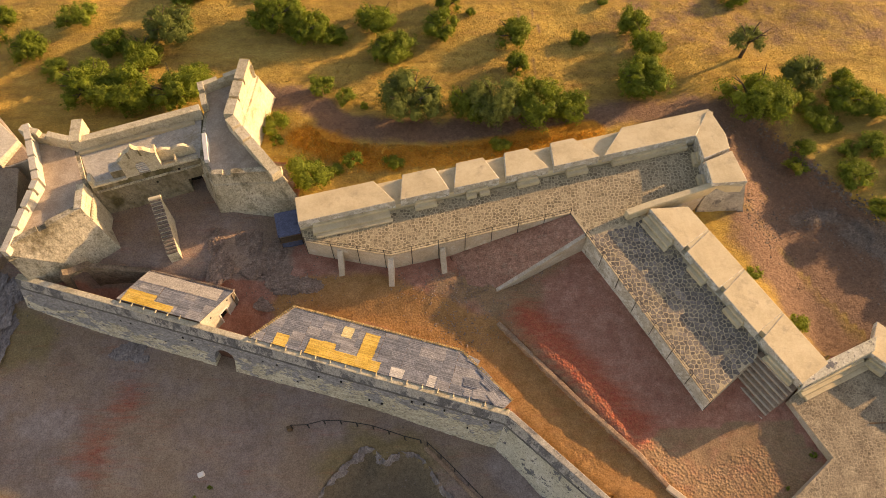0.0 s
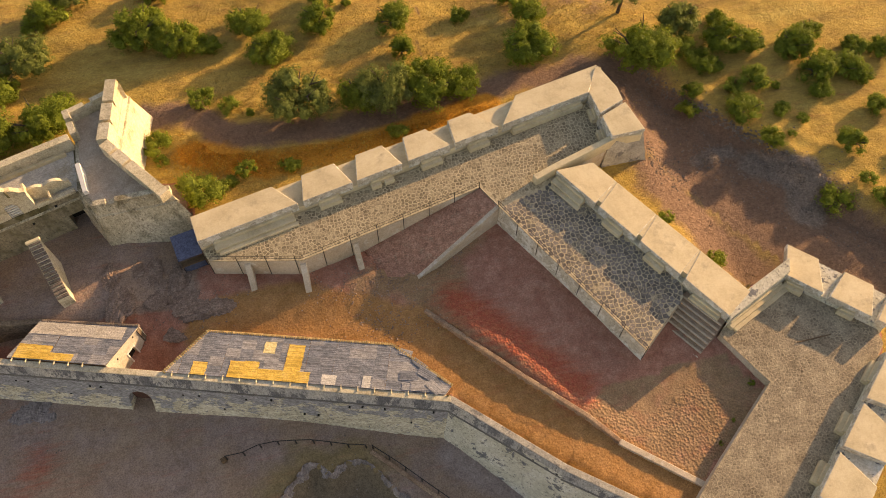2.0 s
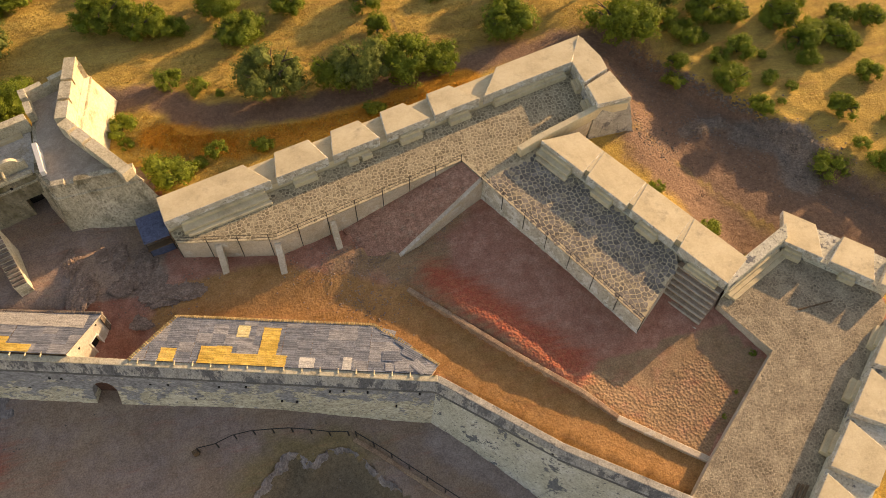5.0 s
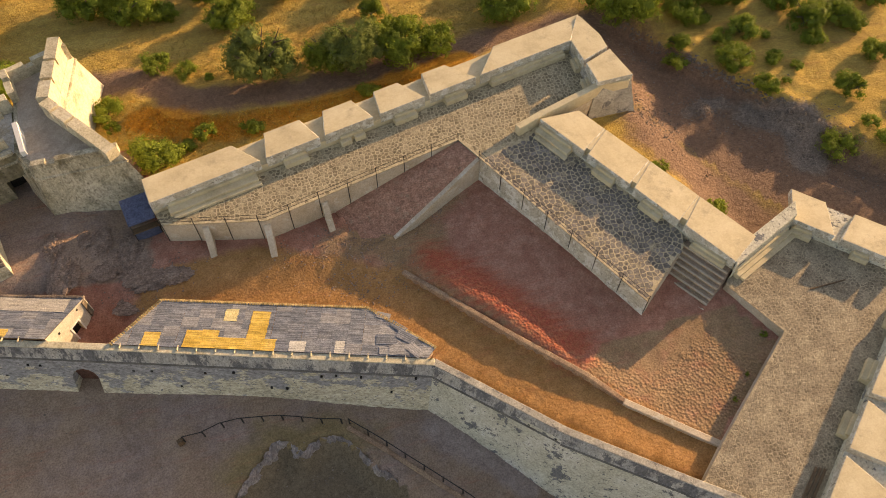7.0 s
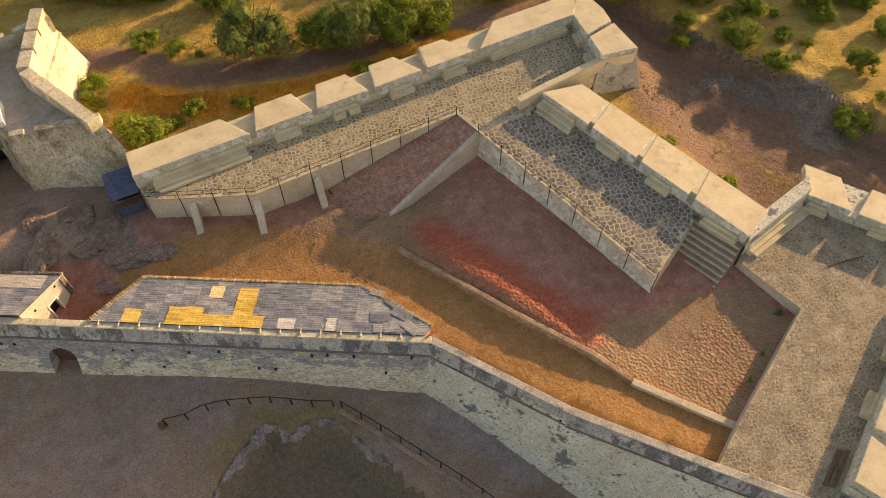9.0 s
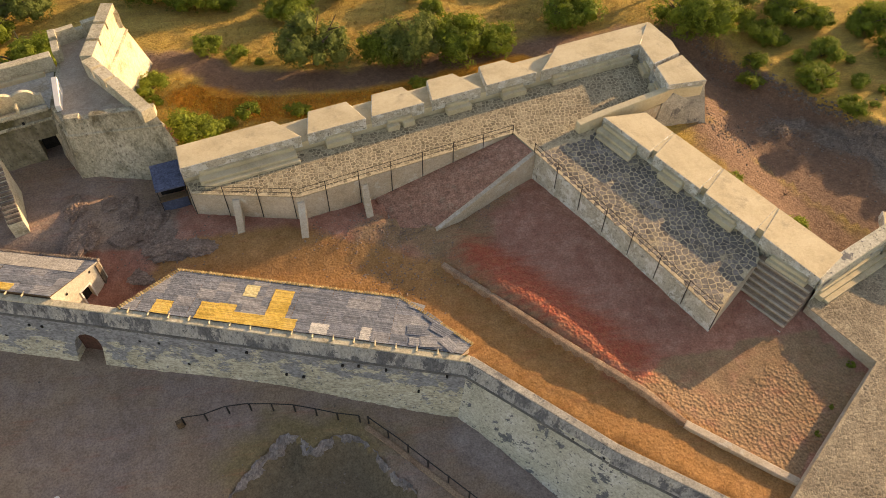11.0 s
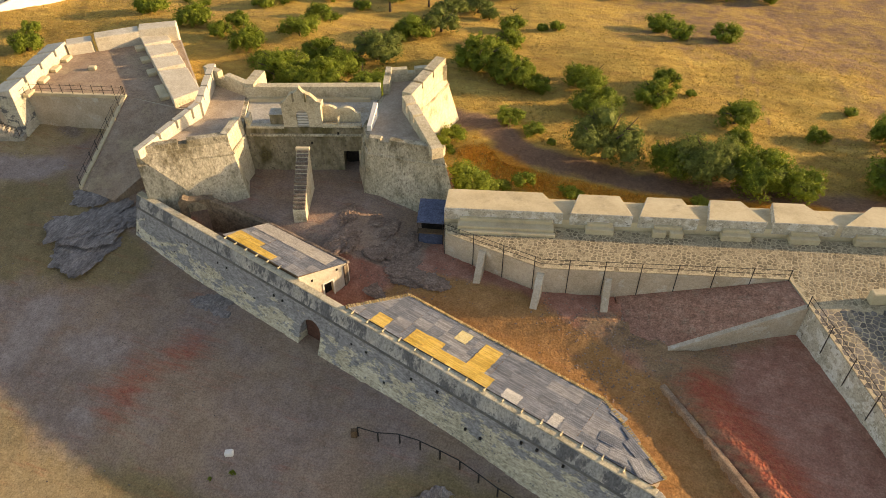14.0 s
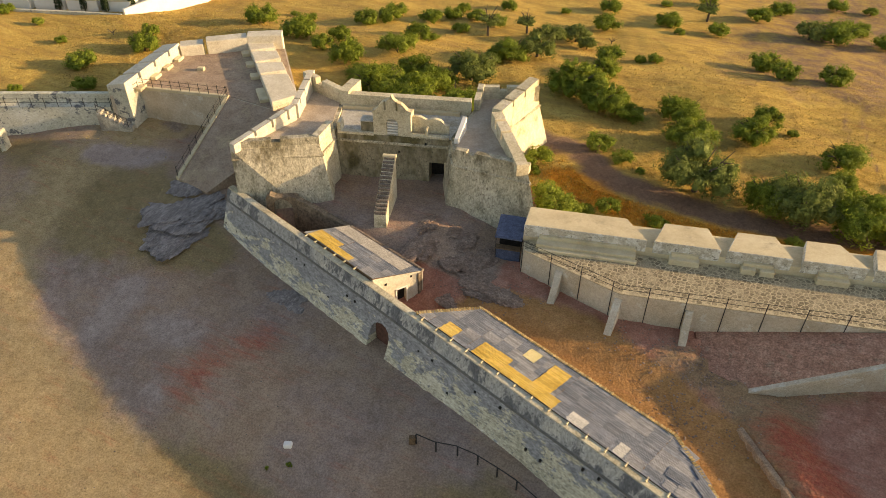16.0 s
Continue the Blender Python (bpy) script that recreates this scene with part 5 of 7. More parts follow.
for root, line, zf, mt in ((rt, (R2[2], R2[3], R2[4], R2[0]), zl, M_reedt), (rs, (R1[2], R1[3]), zh, M_rock)):
    bm = bmesh.new()
    rnd = random.Random(2)
    for p, q in zip(line, line[1:]):
        p, q = Vector(p), Vector(q)
        dd = (q - p).normalized()
        nn = Vector((-dd.y, dd.x))
        s = 0.05
        while s < (q - p).length:
            c = p + dd * s
            z = zf(c.x, c.y) + 0.02
            h = rnd.uniform(0.05, 0.11)
            loft([(*(c + dd * x + nn * y), z + h) for x, y in ((-0.05, -0.1), (0.05, -0.1), (0.05, 0.1), (-0.05, 0.1))], [(*(c + dd * x + nn * y), z - 0.12) for x, y in ((-0.07, -0.14), (0.07, -0.14), (0.07, 0.14), (-0.07, 0.14))], bm)
            s += rnd.uniform(0.15, 0.2)
    tagged(part("edging", bm, mt, root, "knobbly edging of tied reed ends"), kind="stuff")


# ---- terrace furniture: buttresses, benches, stairs ----
def buttress(x, y, dx, dy):
    bm = bmesh.new()
    o = Vector((dx, dy)).normalized()
    t = Vector((-o.y, o.x)) * 0.24
    a = Vector((x, y))
    prof = [(-0.1, 2.4), (0.15, 2.4), (1.85, 0.55), (1.95, -0.4), (-0.1, -0.4)]
    f = [bm.verts.new((*(a + o * s + t), z)) for s, z in prof]
    g = [bm.verts.new((*(a + o * s - t), z)) for s, z in prof]
    bm.faces.new(f)
    bm.faces.new(g[::-1])
    for i in range(5):
        bm.faces.new((f[i], g[i], g[(i + 1) % 5], f[(i + 1) % 5]))
    bmesh.ops.recalc_face_normals(bm, faces=bm.faces[:])
    bmesh.ops.bevel(bm, geom=bm.edges[:], offset=0.03, segments=1, affect="EDGES")
    return tagged(mesh_ob("buttress", bm, M_retain), "sloping rendered buttress against the terrace wall", "buttress", "buttresses of the terrace")


buttress(-8.55, 29.95, 0.05, -1)
buttress(-4.3, 29.0, 0.0, -1)
buttress(-0.05, 30.0, 0.1, -1)


def bench(P, a0, a1, zf, depth=0.62, hole=False, long=False):
    root = thing("stone_bench", "rendered masonry bench built against the parapet" + (" with a square drain hole" if hole else ""), "bench", "benches along the parapets")
    m = (a0 + a1) / 2
    def block(b0, b1, c0, c1, h, mat=M_cap, name="seat"):
        ring = [P(b0, -c0), P(b1, -c0), P(b1, -c1), P(b0, -c1)]
        part(name, loft([(x, y, zf(x, y) + h) for x, y in ring], [(x, y, zf(x, y) - 0.2) for x, y in ring], bevel=0.025), mat, root)
    if hole:
        block(a0, m - 0.14, 0.02, depth, 0.42)
        block(m + 0.14, a1, 0.02, depth, 0.42)
        ring = [P(m - 0.14, -0.02), P(m + 0.14, -0.02), P(m + 0.14, -depth * 0.45), P(m - 0.14, -depth * 0.45)]
        part("hole_cover", loft([(x, y, zf(x, y) + 0.415) for x, y in ring], [(x, y, zf(x, y) + 0.2) for x, y in ring]), M_cap, root)
    else:
        block(a0, a1, 0.02, depth, 0.42 if not long else 0.4)
    block(a0 + 0.1, a1 - 0.1, 0.0, 0.25, 0.66, name="back")
    if long:
        block(a0 + 0.2, a1 + 0.1, depth, depth + 0.35, 0.2, name="step")


bench(NP, 1.0, 7.6, ZP, 0.85, long=True)
for a in (10.7, 19.7, 24.1):
    bench(NP, a - 0.95, a + 0.95, ZP)
bench(NP, 14.25, 16.25, ZP, hole=True)
bench(NP, 27.3, 34.2, ZP, 0.5)
bench(EP, 0.2, 3.3, ZP, 0.75, long=True)
for a in (6.4, 10.6):
    bench(EP, a - 0.9, a + 0.9, ZP)
bench(EP, 14.2, 16.9, lambda x, y: 1.35, 0.5)
bench(lambda a, c: (22.3 + 0.04 * a + c, 39.0 - a), 0.8, 2.0, ZP, 0.55)
bench(lambda a, c: (22.3 + 0.04 * a + c, 39.0 - a), 3.0, 4.3, ZP, 0.55)
GP = lambda a, c: tuple(Vector((26.4, 17.5)) + Vector((0.915, 0.404)) * a + Vector((-0.404, 0.915)) * c)
bench(GP, 0.3, 6.4, lambda x, y: 0.6, 0.55, long=True)
HP = lambda a, c: tuple(Vector((32.7, 20.2)) + Vector((0.70, -0.714)) * a + Vector((0.714, 0.70)) * c)
bench(HP, 0.1, 1.6, lambda x, y: 0.6, 0.6)
bench(HP, 4.4, 5.6, lambda x, y: 0.6, 0.5)
QP = lambda a, c: tuple(Vector((33.6, 9.9)) + Vector((-0.768, -0.640)) * a + Vector((0.640, -0.768)) * c)
bench(QP, -3.5, -1.5, lambda x, y: 0.6, 0.5)
bench(QP, 1.5, 3.3, lambda x, y: 0.6, 0.6)
bench(QP, 5.9, 7.7, lambda x, y: 0.6, 0.6)


def stairs():
    root = thing("stairs", "worn stone steps with pale nosings between court and terrace", "stairs")
    n = 8
    for i in range(n):
        c1 = -3.15 + i * 0.37
        z = 0.22 * (i + 1) - 0.25
        ring = [EP(13.75 + 0.0 * i, c1), EP(17.55 - 0.03 * i, c1), EP(17.55 - 0.03 * i, 0.0), EP(13.75, 0.0)]
        part("step", slab(ring, -0.6, z - 0.004 * i), M_soil, root, "grey cobbled tread")
        r2 = [EP(13.75, c1 - 0.03), EP(17.56 - 0.03 * i, c1 - 0.03), EP(17.56 - 0.03 * i, c1 + 0.1), EP(13.75, c1 + 0.1)]
        part("nosing", slab(r2, z - 0.1, z + 0.015, bevel=0.015), M_retain, root, "pale worn stone nosing")


stairs()


# ---- railings ----
def railing(name, pts, zf, step, low=0.0, high=0.95, label="thin dark iron railing along the terrace edge", rails=(0.82, 0.45), r=0.021):
    root = thing(name, label, "railing")
    L = [0.0]
    for p, q in zip(pts, pts[1:]):
        L.append(L[-1] + (Vector(q) - Vector(p)).length)
    n = max(1, round(L[-1] / step))
    for i in range(n + 1):
        p, d = along(pts, min(L[-1] - 1e-4, L[-1] * i / n))
        z = zf(p.x, p.y)
        bm = bmesh.new()
        tube(bm, (p.x, p.y, z - low), (p.x, p.y, z + high), r + 0.008, 6)
        part("post", bm, M_iron, root)
    for h in rails:
        for (x0, y0), (x1, y1) in zip(pts, pts[1:]):
            m = max(1, int(math.hypot(x1 - x0, y1 - y0) / 3))
            bm = bmesh.new()
            for k in range(m):
                a = (x0 + (x1 - x0) * k / m, y0 + (y1 - y0) * k / m)
                b = (x0 + (x1 - x0) * (k + 1) / m, y0 + (y1 - y0) * (k + 1) / m)
                tube(bm, (*a, zf(*a) + h), (*b, zf(*b) + h), r * 0.8, 5)
            part("rail", bm, M_iron, root)
    return root


EDGE_OUT = [tuple(p) for p in grown(TERRACE, 0.07)]
railing("railing", EDGE_OUT[:5], ZP, 2.35, low=2.3, high=0.85)
railing("railing", EDGE_OUT[5:7], ZP, 2.2, low=1.5, high=0.85)
railing("yard_railing", [(-12.0, 16.3), (-10.8, 16.3), (-9.6, 16.6), (-8.4, 16.6), (-7.0, 16.4), (-5.8, 16.2), (-4.5, 15.8), (-3.3, 15.4), (-2.0, 15.1)], gz, 1.25, high=0.75, label="dark wooden rail fence curving beside the path", rails=(0.85,), r=0.045)
bm = bmesh.new()
box(bm, (-12.2, 16.2, gz(-12.2, 16.2)), (0.36, 0.28, 0.6), 20, 0.02)
tagged(mesh_ob("fence_box", bm, M_wood), "dark timber box post ending the rail fence", "post")
LOWW = [(-1.7, 14.75), (-0.1, 13.25), (1.4, 11.7), (2.8, 10.25), (4.7, 8.3), (8.4, 4.5)]
tagged(mesh_ob("wall_path", strip(LOWW, 0.3, [gz(*p) - 0.6 for p in LOWW], [gz(*p) + 0.12 for p in LOWW], bevel=0.03), M_kerb), "low kerb wall along the sloping path", "wall", kind="structure")
railing("yard_railing", [(x + 0.2, y + 0.2) for x, y in LOWW], gz, 1.5, high=0.9, label="dark wooden rail fence on the path kerb", rails=(0.85,), r=0.045)


# ---- north-west battery ----
NWP = [(-53.4, 36.3), (-47.2, 38.0), (-44.0, 38.8), (-38.2, 38.6), (-36.2, 39.5), (-46.4, 50.6), (-50, 48.9), (-53.0, 45.2), (-54.9, 44.0), (-56.0, 36.0), (-53.8, 33.9)]


def battery():
    root = thing("wall_battery", "stained retaining walls and white parapets of the far battery", "wall", kind="structure")
    part("platform", slab(NWP, -1.5, 3.15, batter=0.1), M_retain, root)
    part("deck", slab(grown(NWP, -0.15), 2.9, 3.2), M_soil, root, "trodden brown earth floor")
    part("edge_coping", strip([NWP[0], NWP[2]], 0.35, 3.0, 3.3, side=0.1, bevel=0.03), M_cap, root)
    ramp = [(-44.1, 38.9), (-41.9, 29.3), (-38.6, 29.0), (-36.8, 33.0), (-37.2, 38.4)]
    part("ramp", loft([(*p, z) for p, z in zip(ramp, (3.18, 0.25, 0.0, 1.6, 3.18))], [(*p, -1.5) for p in ramp]), M_soil, root)
    part("ramp_kerb", strip([(-44.15, 38.9), (-42.0, 29.3)], 0.35, -1.0, [3.3, 0.4], bevel=0.03), M_cap, root)
    # east parapet: thick merlons on the inner side of the battery
    a, b = Vector((-39.8, 39.6)), Vector((-50.0, 48.9))
    e = (b - a).normalized()
    n = Vector((e.y, -e.x))
    n = n if n.x > 0 else -n
    P = lambda s, c: tuple(a + e * s + n * c)
    part("body", slab([P(-1.6, 0), P(13.9, 0), P(13.9, 2.5), P(-0.6, 2.5)], 0.5, 3.5, batter=0.3), M_mossy, root)
    for s0, s1 in ((-1.6, 4.6), (4.9, 7.6), (7.9, 10.6), (10.9, 13.9)):
        r = [P(s0, -0.03), P(s1, -0.03), P(s1 - 0.3, 2.53), P(s0 + (0.3 if s0 > 0 else 1.0), 2.53)]
        part("merlon", loft([(x, y, 4.0 - 0.12 * (i > 1)) for i, (x, y) in enumerate(r)], [(x, y, 3.2) for x, y in r], bevel=0.05), M_lime, root)
    for s in (1.5, 5.9, 8.9, 11.8):
        q = P(s, -0.45)
        part("bench", box(bmesh.new(), (*q, 3.18), (2.6 if s < 2 else 1.0, 0.8, 0.34), math.degrees(math.atan2(e.y, e.x)), 0.04), M_cap, root)
    # west parapet, lit on its inner face
    a, b = Vector((-52.2, 34.3)), Vector((-54.7, 44.2))
    e = (b - a).normalized()
    n = Vector((-e.y, e.x))
    P2 = lambda s, c: tuple(a + e * s + n * c)
    part("tower", slab([P2(0.3, 0), P2(10.2, 0), P2(10.2, 1.9), P2(0.3, 1.9)], -2.5, 3.9, batter=0.15), M_wall, root)
    for s0, s1 in ((0.3, 2.6), (2.95, 5.3), (5.6, 7.9), (8.2, 10.2)):
        r = [P2(s0, -0.03), P2(s1, -0.03), P2(s1, 1.95), P2(s0, 1.95)]
        b = part("merlon", loft([(x, y, 4.5 - 0.4 * (i > 1)) for i, (x, y) in enumerate(r)], [(x, y, 3.3) for x, y in r], bevel=0.05), [M_lime, M_lime], root)
        for f in b.data.polygons:
            f.material_index = int(f.normal.x > 0.7)
    for s in (2.0, 4.6, 6.8, 8.9):
        part("bench", box(bmesh.new(), (*P2(s, -0.4), 3.18), (1.1, 0.6, 0.3), math.degrees(math.atan2(e.y, e.x)), 0.04), M_cap, root)
    # north parapet
    for (p, q), z in ((((-54.6, 44.1), (-52.9, 45.6)), 4.3), (((-52.6, 45.8), (-49.6, 48.6)), 4.55), (((-49.6, 48.6), (-46.6, 50.6)), 4.7)):
        part("parapet", strip([p, q], 1.5, 2.5, z, side=0.4, bevel=0.05), M_lime, root)
    part("stone_block", box(bmesh.new(), (-50.3, 42.2, 3.18), (0.7, 0.5, 0.35), 20, 0.05), M_cap, root)
    # wall running west from the battery, with steps down beside it
    part("west_wall", slab([(-66, 27.8), (-54.2, 33.9), (-54.8, 35.2), (-66.6, 29.1)], -2.5, 2.0, batter=0.25), M_wall, root)
    part("west_wall_parapet", strip([(-66.4, 28.9), (-54.9, 34.9)], 0.5, 1.5, 2.9, bevel=0.04), M_wall, root)
    for i in range(8):
        t = i / 8
        c = Vector((-54.6, 33.0)) + Vector((0.88, 0.47)) * (0.36 * i)
        part("wall_step", box(bmesh.new(), (c.x, c.y, -0.8), (0.37, 1.0, 2.7 - 0.21 * i), 28, 0.02), M_copg, root)
    part("far_pier", box(bmesh.new(), (-61.4, 27.2, -1.6), (0.5, 1.0, 2.6), 27, 0.05), M_wall, root)
    return root


battery()
railing("railing", [(-53.2, 36.4), (-44.1, 38.85)], lambda x, y: 3.25, 0.95, label="dark iron railing along the edge of the far battery")
railing("railing", [(-44.2, 38.8), (-42.05, 29.4)], lambda x, y: 3.25 - (38.8 - y) * 0.305, 1.25, label="dark iron railing down the side of the ramp")
railing("railing", [(-66, 27.75), (-54.1, 33.9)], lambda x, y: 2.0, 1.2, label="dark iron railing on the west wall walk")
railing("railing", [(-54.0, 34.0), (-52.2, 35.9)], lambda x, y: 2.0 + (x + 54.0) * 0.7, 0.9, label="dark iron railing beside the tower steps")
railing("railing", [(-54.4, 32.55), (-52.2, 33.7)], lambda x, y: 1.95 - (x + 54.4) * 0.66, 0.9, label="dark iron railing beside the wall steps")


# ---- small things in the courts ----
def booth():
    root = thing("canvas_booth", "small booth under a faded blue canvas roof beside the bastion", "booth")
    c, d, n = Vector((-13.0, 32.2)), Vector((0.976, 0.218)), Vector((-0.218, 0.976))
    P = lambda u, v: tuple(c + d * u + n * v)
    part("canopy", loft([(*P(u, v), z) for u, v, z in ((-0.95, -1.0, 2.75), (0.95, -1.0, 2.75), (0.95, 1.1, 3.25), (-0.95, 1.1, 3.25))], [(*P(u, v), z) for u, v, z in ((-0.95, -1.0, 2.65), (0.95, -1.0, 2.65), (0.95, 1.1, 3.17), (-0.95, 1.1, 3.17))]), M_blue, root)
    part("counter", slab([P(-0.85, -0.85), P(0.85, -0.85), P(0.85, -0.6), P(-0.85, -0.6)], 0.2, 1.7), M_blue, root, "dark blue front panel")
    part("counter_top", slab([P(-0.95, -1.0), P(0.95, -1.0), P(0.95, -0.5), P(-0.95, -0.5)], 1.7, 1.78), M_wood, root)
    part("back_panel", slab([P(-0.85, 0.8), P(0.85, 0.8), P(0.85, 0.9), P(-0.85, 0.9)], 0.2, 3.0), M_dark, root)
    for u in (-0.88, 0.88):
        for v in (-0.9, 0.95):
            bm = bmesh.new()
            tube(bm, (*P(u, v), 0.2), (*P(u, v), 2.85), 0.03)
            part("pole", bm, M_iron, root)


booth()
POLE = ((31.4, 15.1), (34.2, 15.15))
PLANK = ((23.2, 2.4), (25.1, 3.95))


def board(name, label, a, b, w, z, lift=0.0):
    """A timber lying on the platform, thicker than a plank is wide at its worn ends."""
    a, b = Vector(a), Vector(b)
    d = (b - a).normalized()
    n = Vector((-d.y, d.x)) * w / 2
    ring = [a + n, a - n, a - n * 0.9 + d * 0.04, b - n * 0.92 - d * 0.05, b - n, b + n, b + n * 0.9 - d * 0.03, a + n * 0.95 + d * 0.03]
    k = [0.0, 0.0, 0.0, lift, lift, lift, lift, 0.0]
    return tagged(mesh_ob(name, loft([(*p, z + 0.07 + h) for p, h in zip(ring, k)], [(*p, z + h) for p, h in zip(ring, k)]), M_wood), label, "timber")


board("timber_pole", "weathered brown pole lying on the paved platform", POLE[0], POLE[1], 0.09, 0.62)
for _dx in (0.0, 0.22, 0.46):
    board("plank", "long brown plank lying beside the parapet", (PLANK[0][0] + _dx, PLANK[0][1] - _dx * 0.5), (PLANK[1][0] + _dx, PLANK[1][1] - _dx * 0.5), 0.17, 0.62 + _dx * 0.02)
bm = bmesh.new()
box(bm, (-18.73, 12.97, gz(-18.73, 12.97) - 0.05), (0.5, 0.38, 0.3), 25, 0.05)
box(bm, (-18.73, 12.97, gz(-18.73, 12.97) + 0.24), (0.4, 0.3, 0.05), 25, 0.02)
tagged(mesh_ob("stone_block", bm, M_white), "small pale squared stone lying in the yard", "stone")


def rock(name, x, y, z, sx, sy, sz, seed, label, mat=None, cuts=3):
    bm = bmesh.new()
    bmesh.ops.create_icosphere(bm, subdivisions=cuts, radius=1.0)
    off = Vector((seed * 3.1, seed * 1.7, seed * 2.3))
    for v in bm.verts:
        k = 1 + 0.45 * noise.noise(v.co * 1.3 + off) + 0.22 * noise.noise(v.co * 3.5 + off) + 0.12 * noise.noise(v.co * 8 + off) + (0.30 * (0.5 - abs(noise.noise(Vector((v.co.x * 4, v.co.y * 9, v.co.z * 7)) + off))) + 0.22 * (0.4 - abs(noise.noise(v.co * 11 + off))) if cuts > 3 else 0)
        v.co = Vector((v.co.x * sx * k, v.co.y * sy * k, v.co.z * sz * k)) + Vector((x, y, z))
    return tagged(mesh_ob(name, bm, mat or M_rock), label, "rock")


rnd = random.Random(5)
for i, (x, y, sx, sy, sz) in enumerate(((-18.6, 29.4, 0.9, 1.5, 0.5), (-19.3, 31.4, 0.6, 1.1, 0.4), (-12.9, 27.7, 1.5, 0.8, 0.36), (-11.4, 27.6, 1.1, 0.7, 0.36), (-14.0, 29.0, 1.2, 1.0, 0.28), (-14.4, 30.8, 0.9, 1.3, 0.3), (-15.9, 29.6, 0.9, 1.2, 0.25), (-16.2, 31.6, 0.7, 1.1, 0.28), (-14.6, 26.2, 0.9, 0.6, 0.2), (-17.4, 31.8, 0.6, 0.7, 0.25))):
    rock("rock_outcrop", x, y, gz(x, y) - 0.06, sx, sy, sz * 0.6, i + 1, "grey-brown schist outcrop showing through the red earth", M_outcrop, 5)



def rock_rim():
    """A jagged face of layered rock that drops from the rim into the hollow."""
    n, m = 150, 7
    bm = bmesh.new()
    L = [0.0]
    for p, q in zip(RIM, RIM[1:]):
        L.append(L[-1] + (Vector(q) - Vector(p)).length)
    rows = []
    for i in range(n + 1):
        s = L[-1] * i / n
        p, d = along(RIM, min(s, L[-1] - 1e-4))
        inn = Vector((d.y, -d.x))
        big = 0.5 + 0.5 * noise.noise(Vector((s * 0.55, 3.1, 0)))
        row = []
        for k in range(m + 1):
            t = k / m
            out = -0.18 + t * (0.25 + 0.75 * big) + 0.22 * noise.noise(Vector((s * 2.1, t * 2.5, 1.7))) + 0.10 * noise.noise(Vector((s * 7, t * 7, 4)))
            q = p + inn * out + d * 0.12 * noise.noise(Vector((s * 5, t * 5, 9)))
            top = gz(p.x - inn.x * 0.9, p.y - inn.y * 0.9) + 0.10 * big
            z = top - 0.05 * (k == 0) - t * t * 1.05 + 0.12 * noise.noise(Vector((s * 4.3, t * 6, 7))) * (k > 0)
            row.append(bm.verts.new((q.x, q.y, z - (0.3 if k == 0 else 0))))
        rows.append(row)
    for a, b in zip(rows, rows[1:]):
        for k in range(m):
            bm.faces.new((a[k], b[k], b[k + 1], a[k + 1]))
    return tagged(mesh_ob("rock_outcrop", bm, M_sheet), "jagged pale grey rock face round the sunken hollow", "rock")


rock_rim()
for i, (x, y, sx, sy, sz) in enumerate(((-39.2, 27.6, 2.6, 3.6, 0.2), (-38.0, 24.6, 1.9, 2.6, 0.18), (-40.8, 29.6, 1.5, 1.6, 0.2), (-36.8, 28.4, 1.2, 1.2, 0.3), (-26.0, 22.9, 1.6, 0.9, 0.2))):
    rock("rock_sheet", x, y, gz(x, y) - 0.12, sx, sy, sz, 40 + i, "low sheet of layered grey rock in the yard", M_sheet, cuts=5)


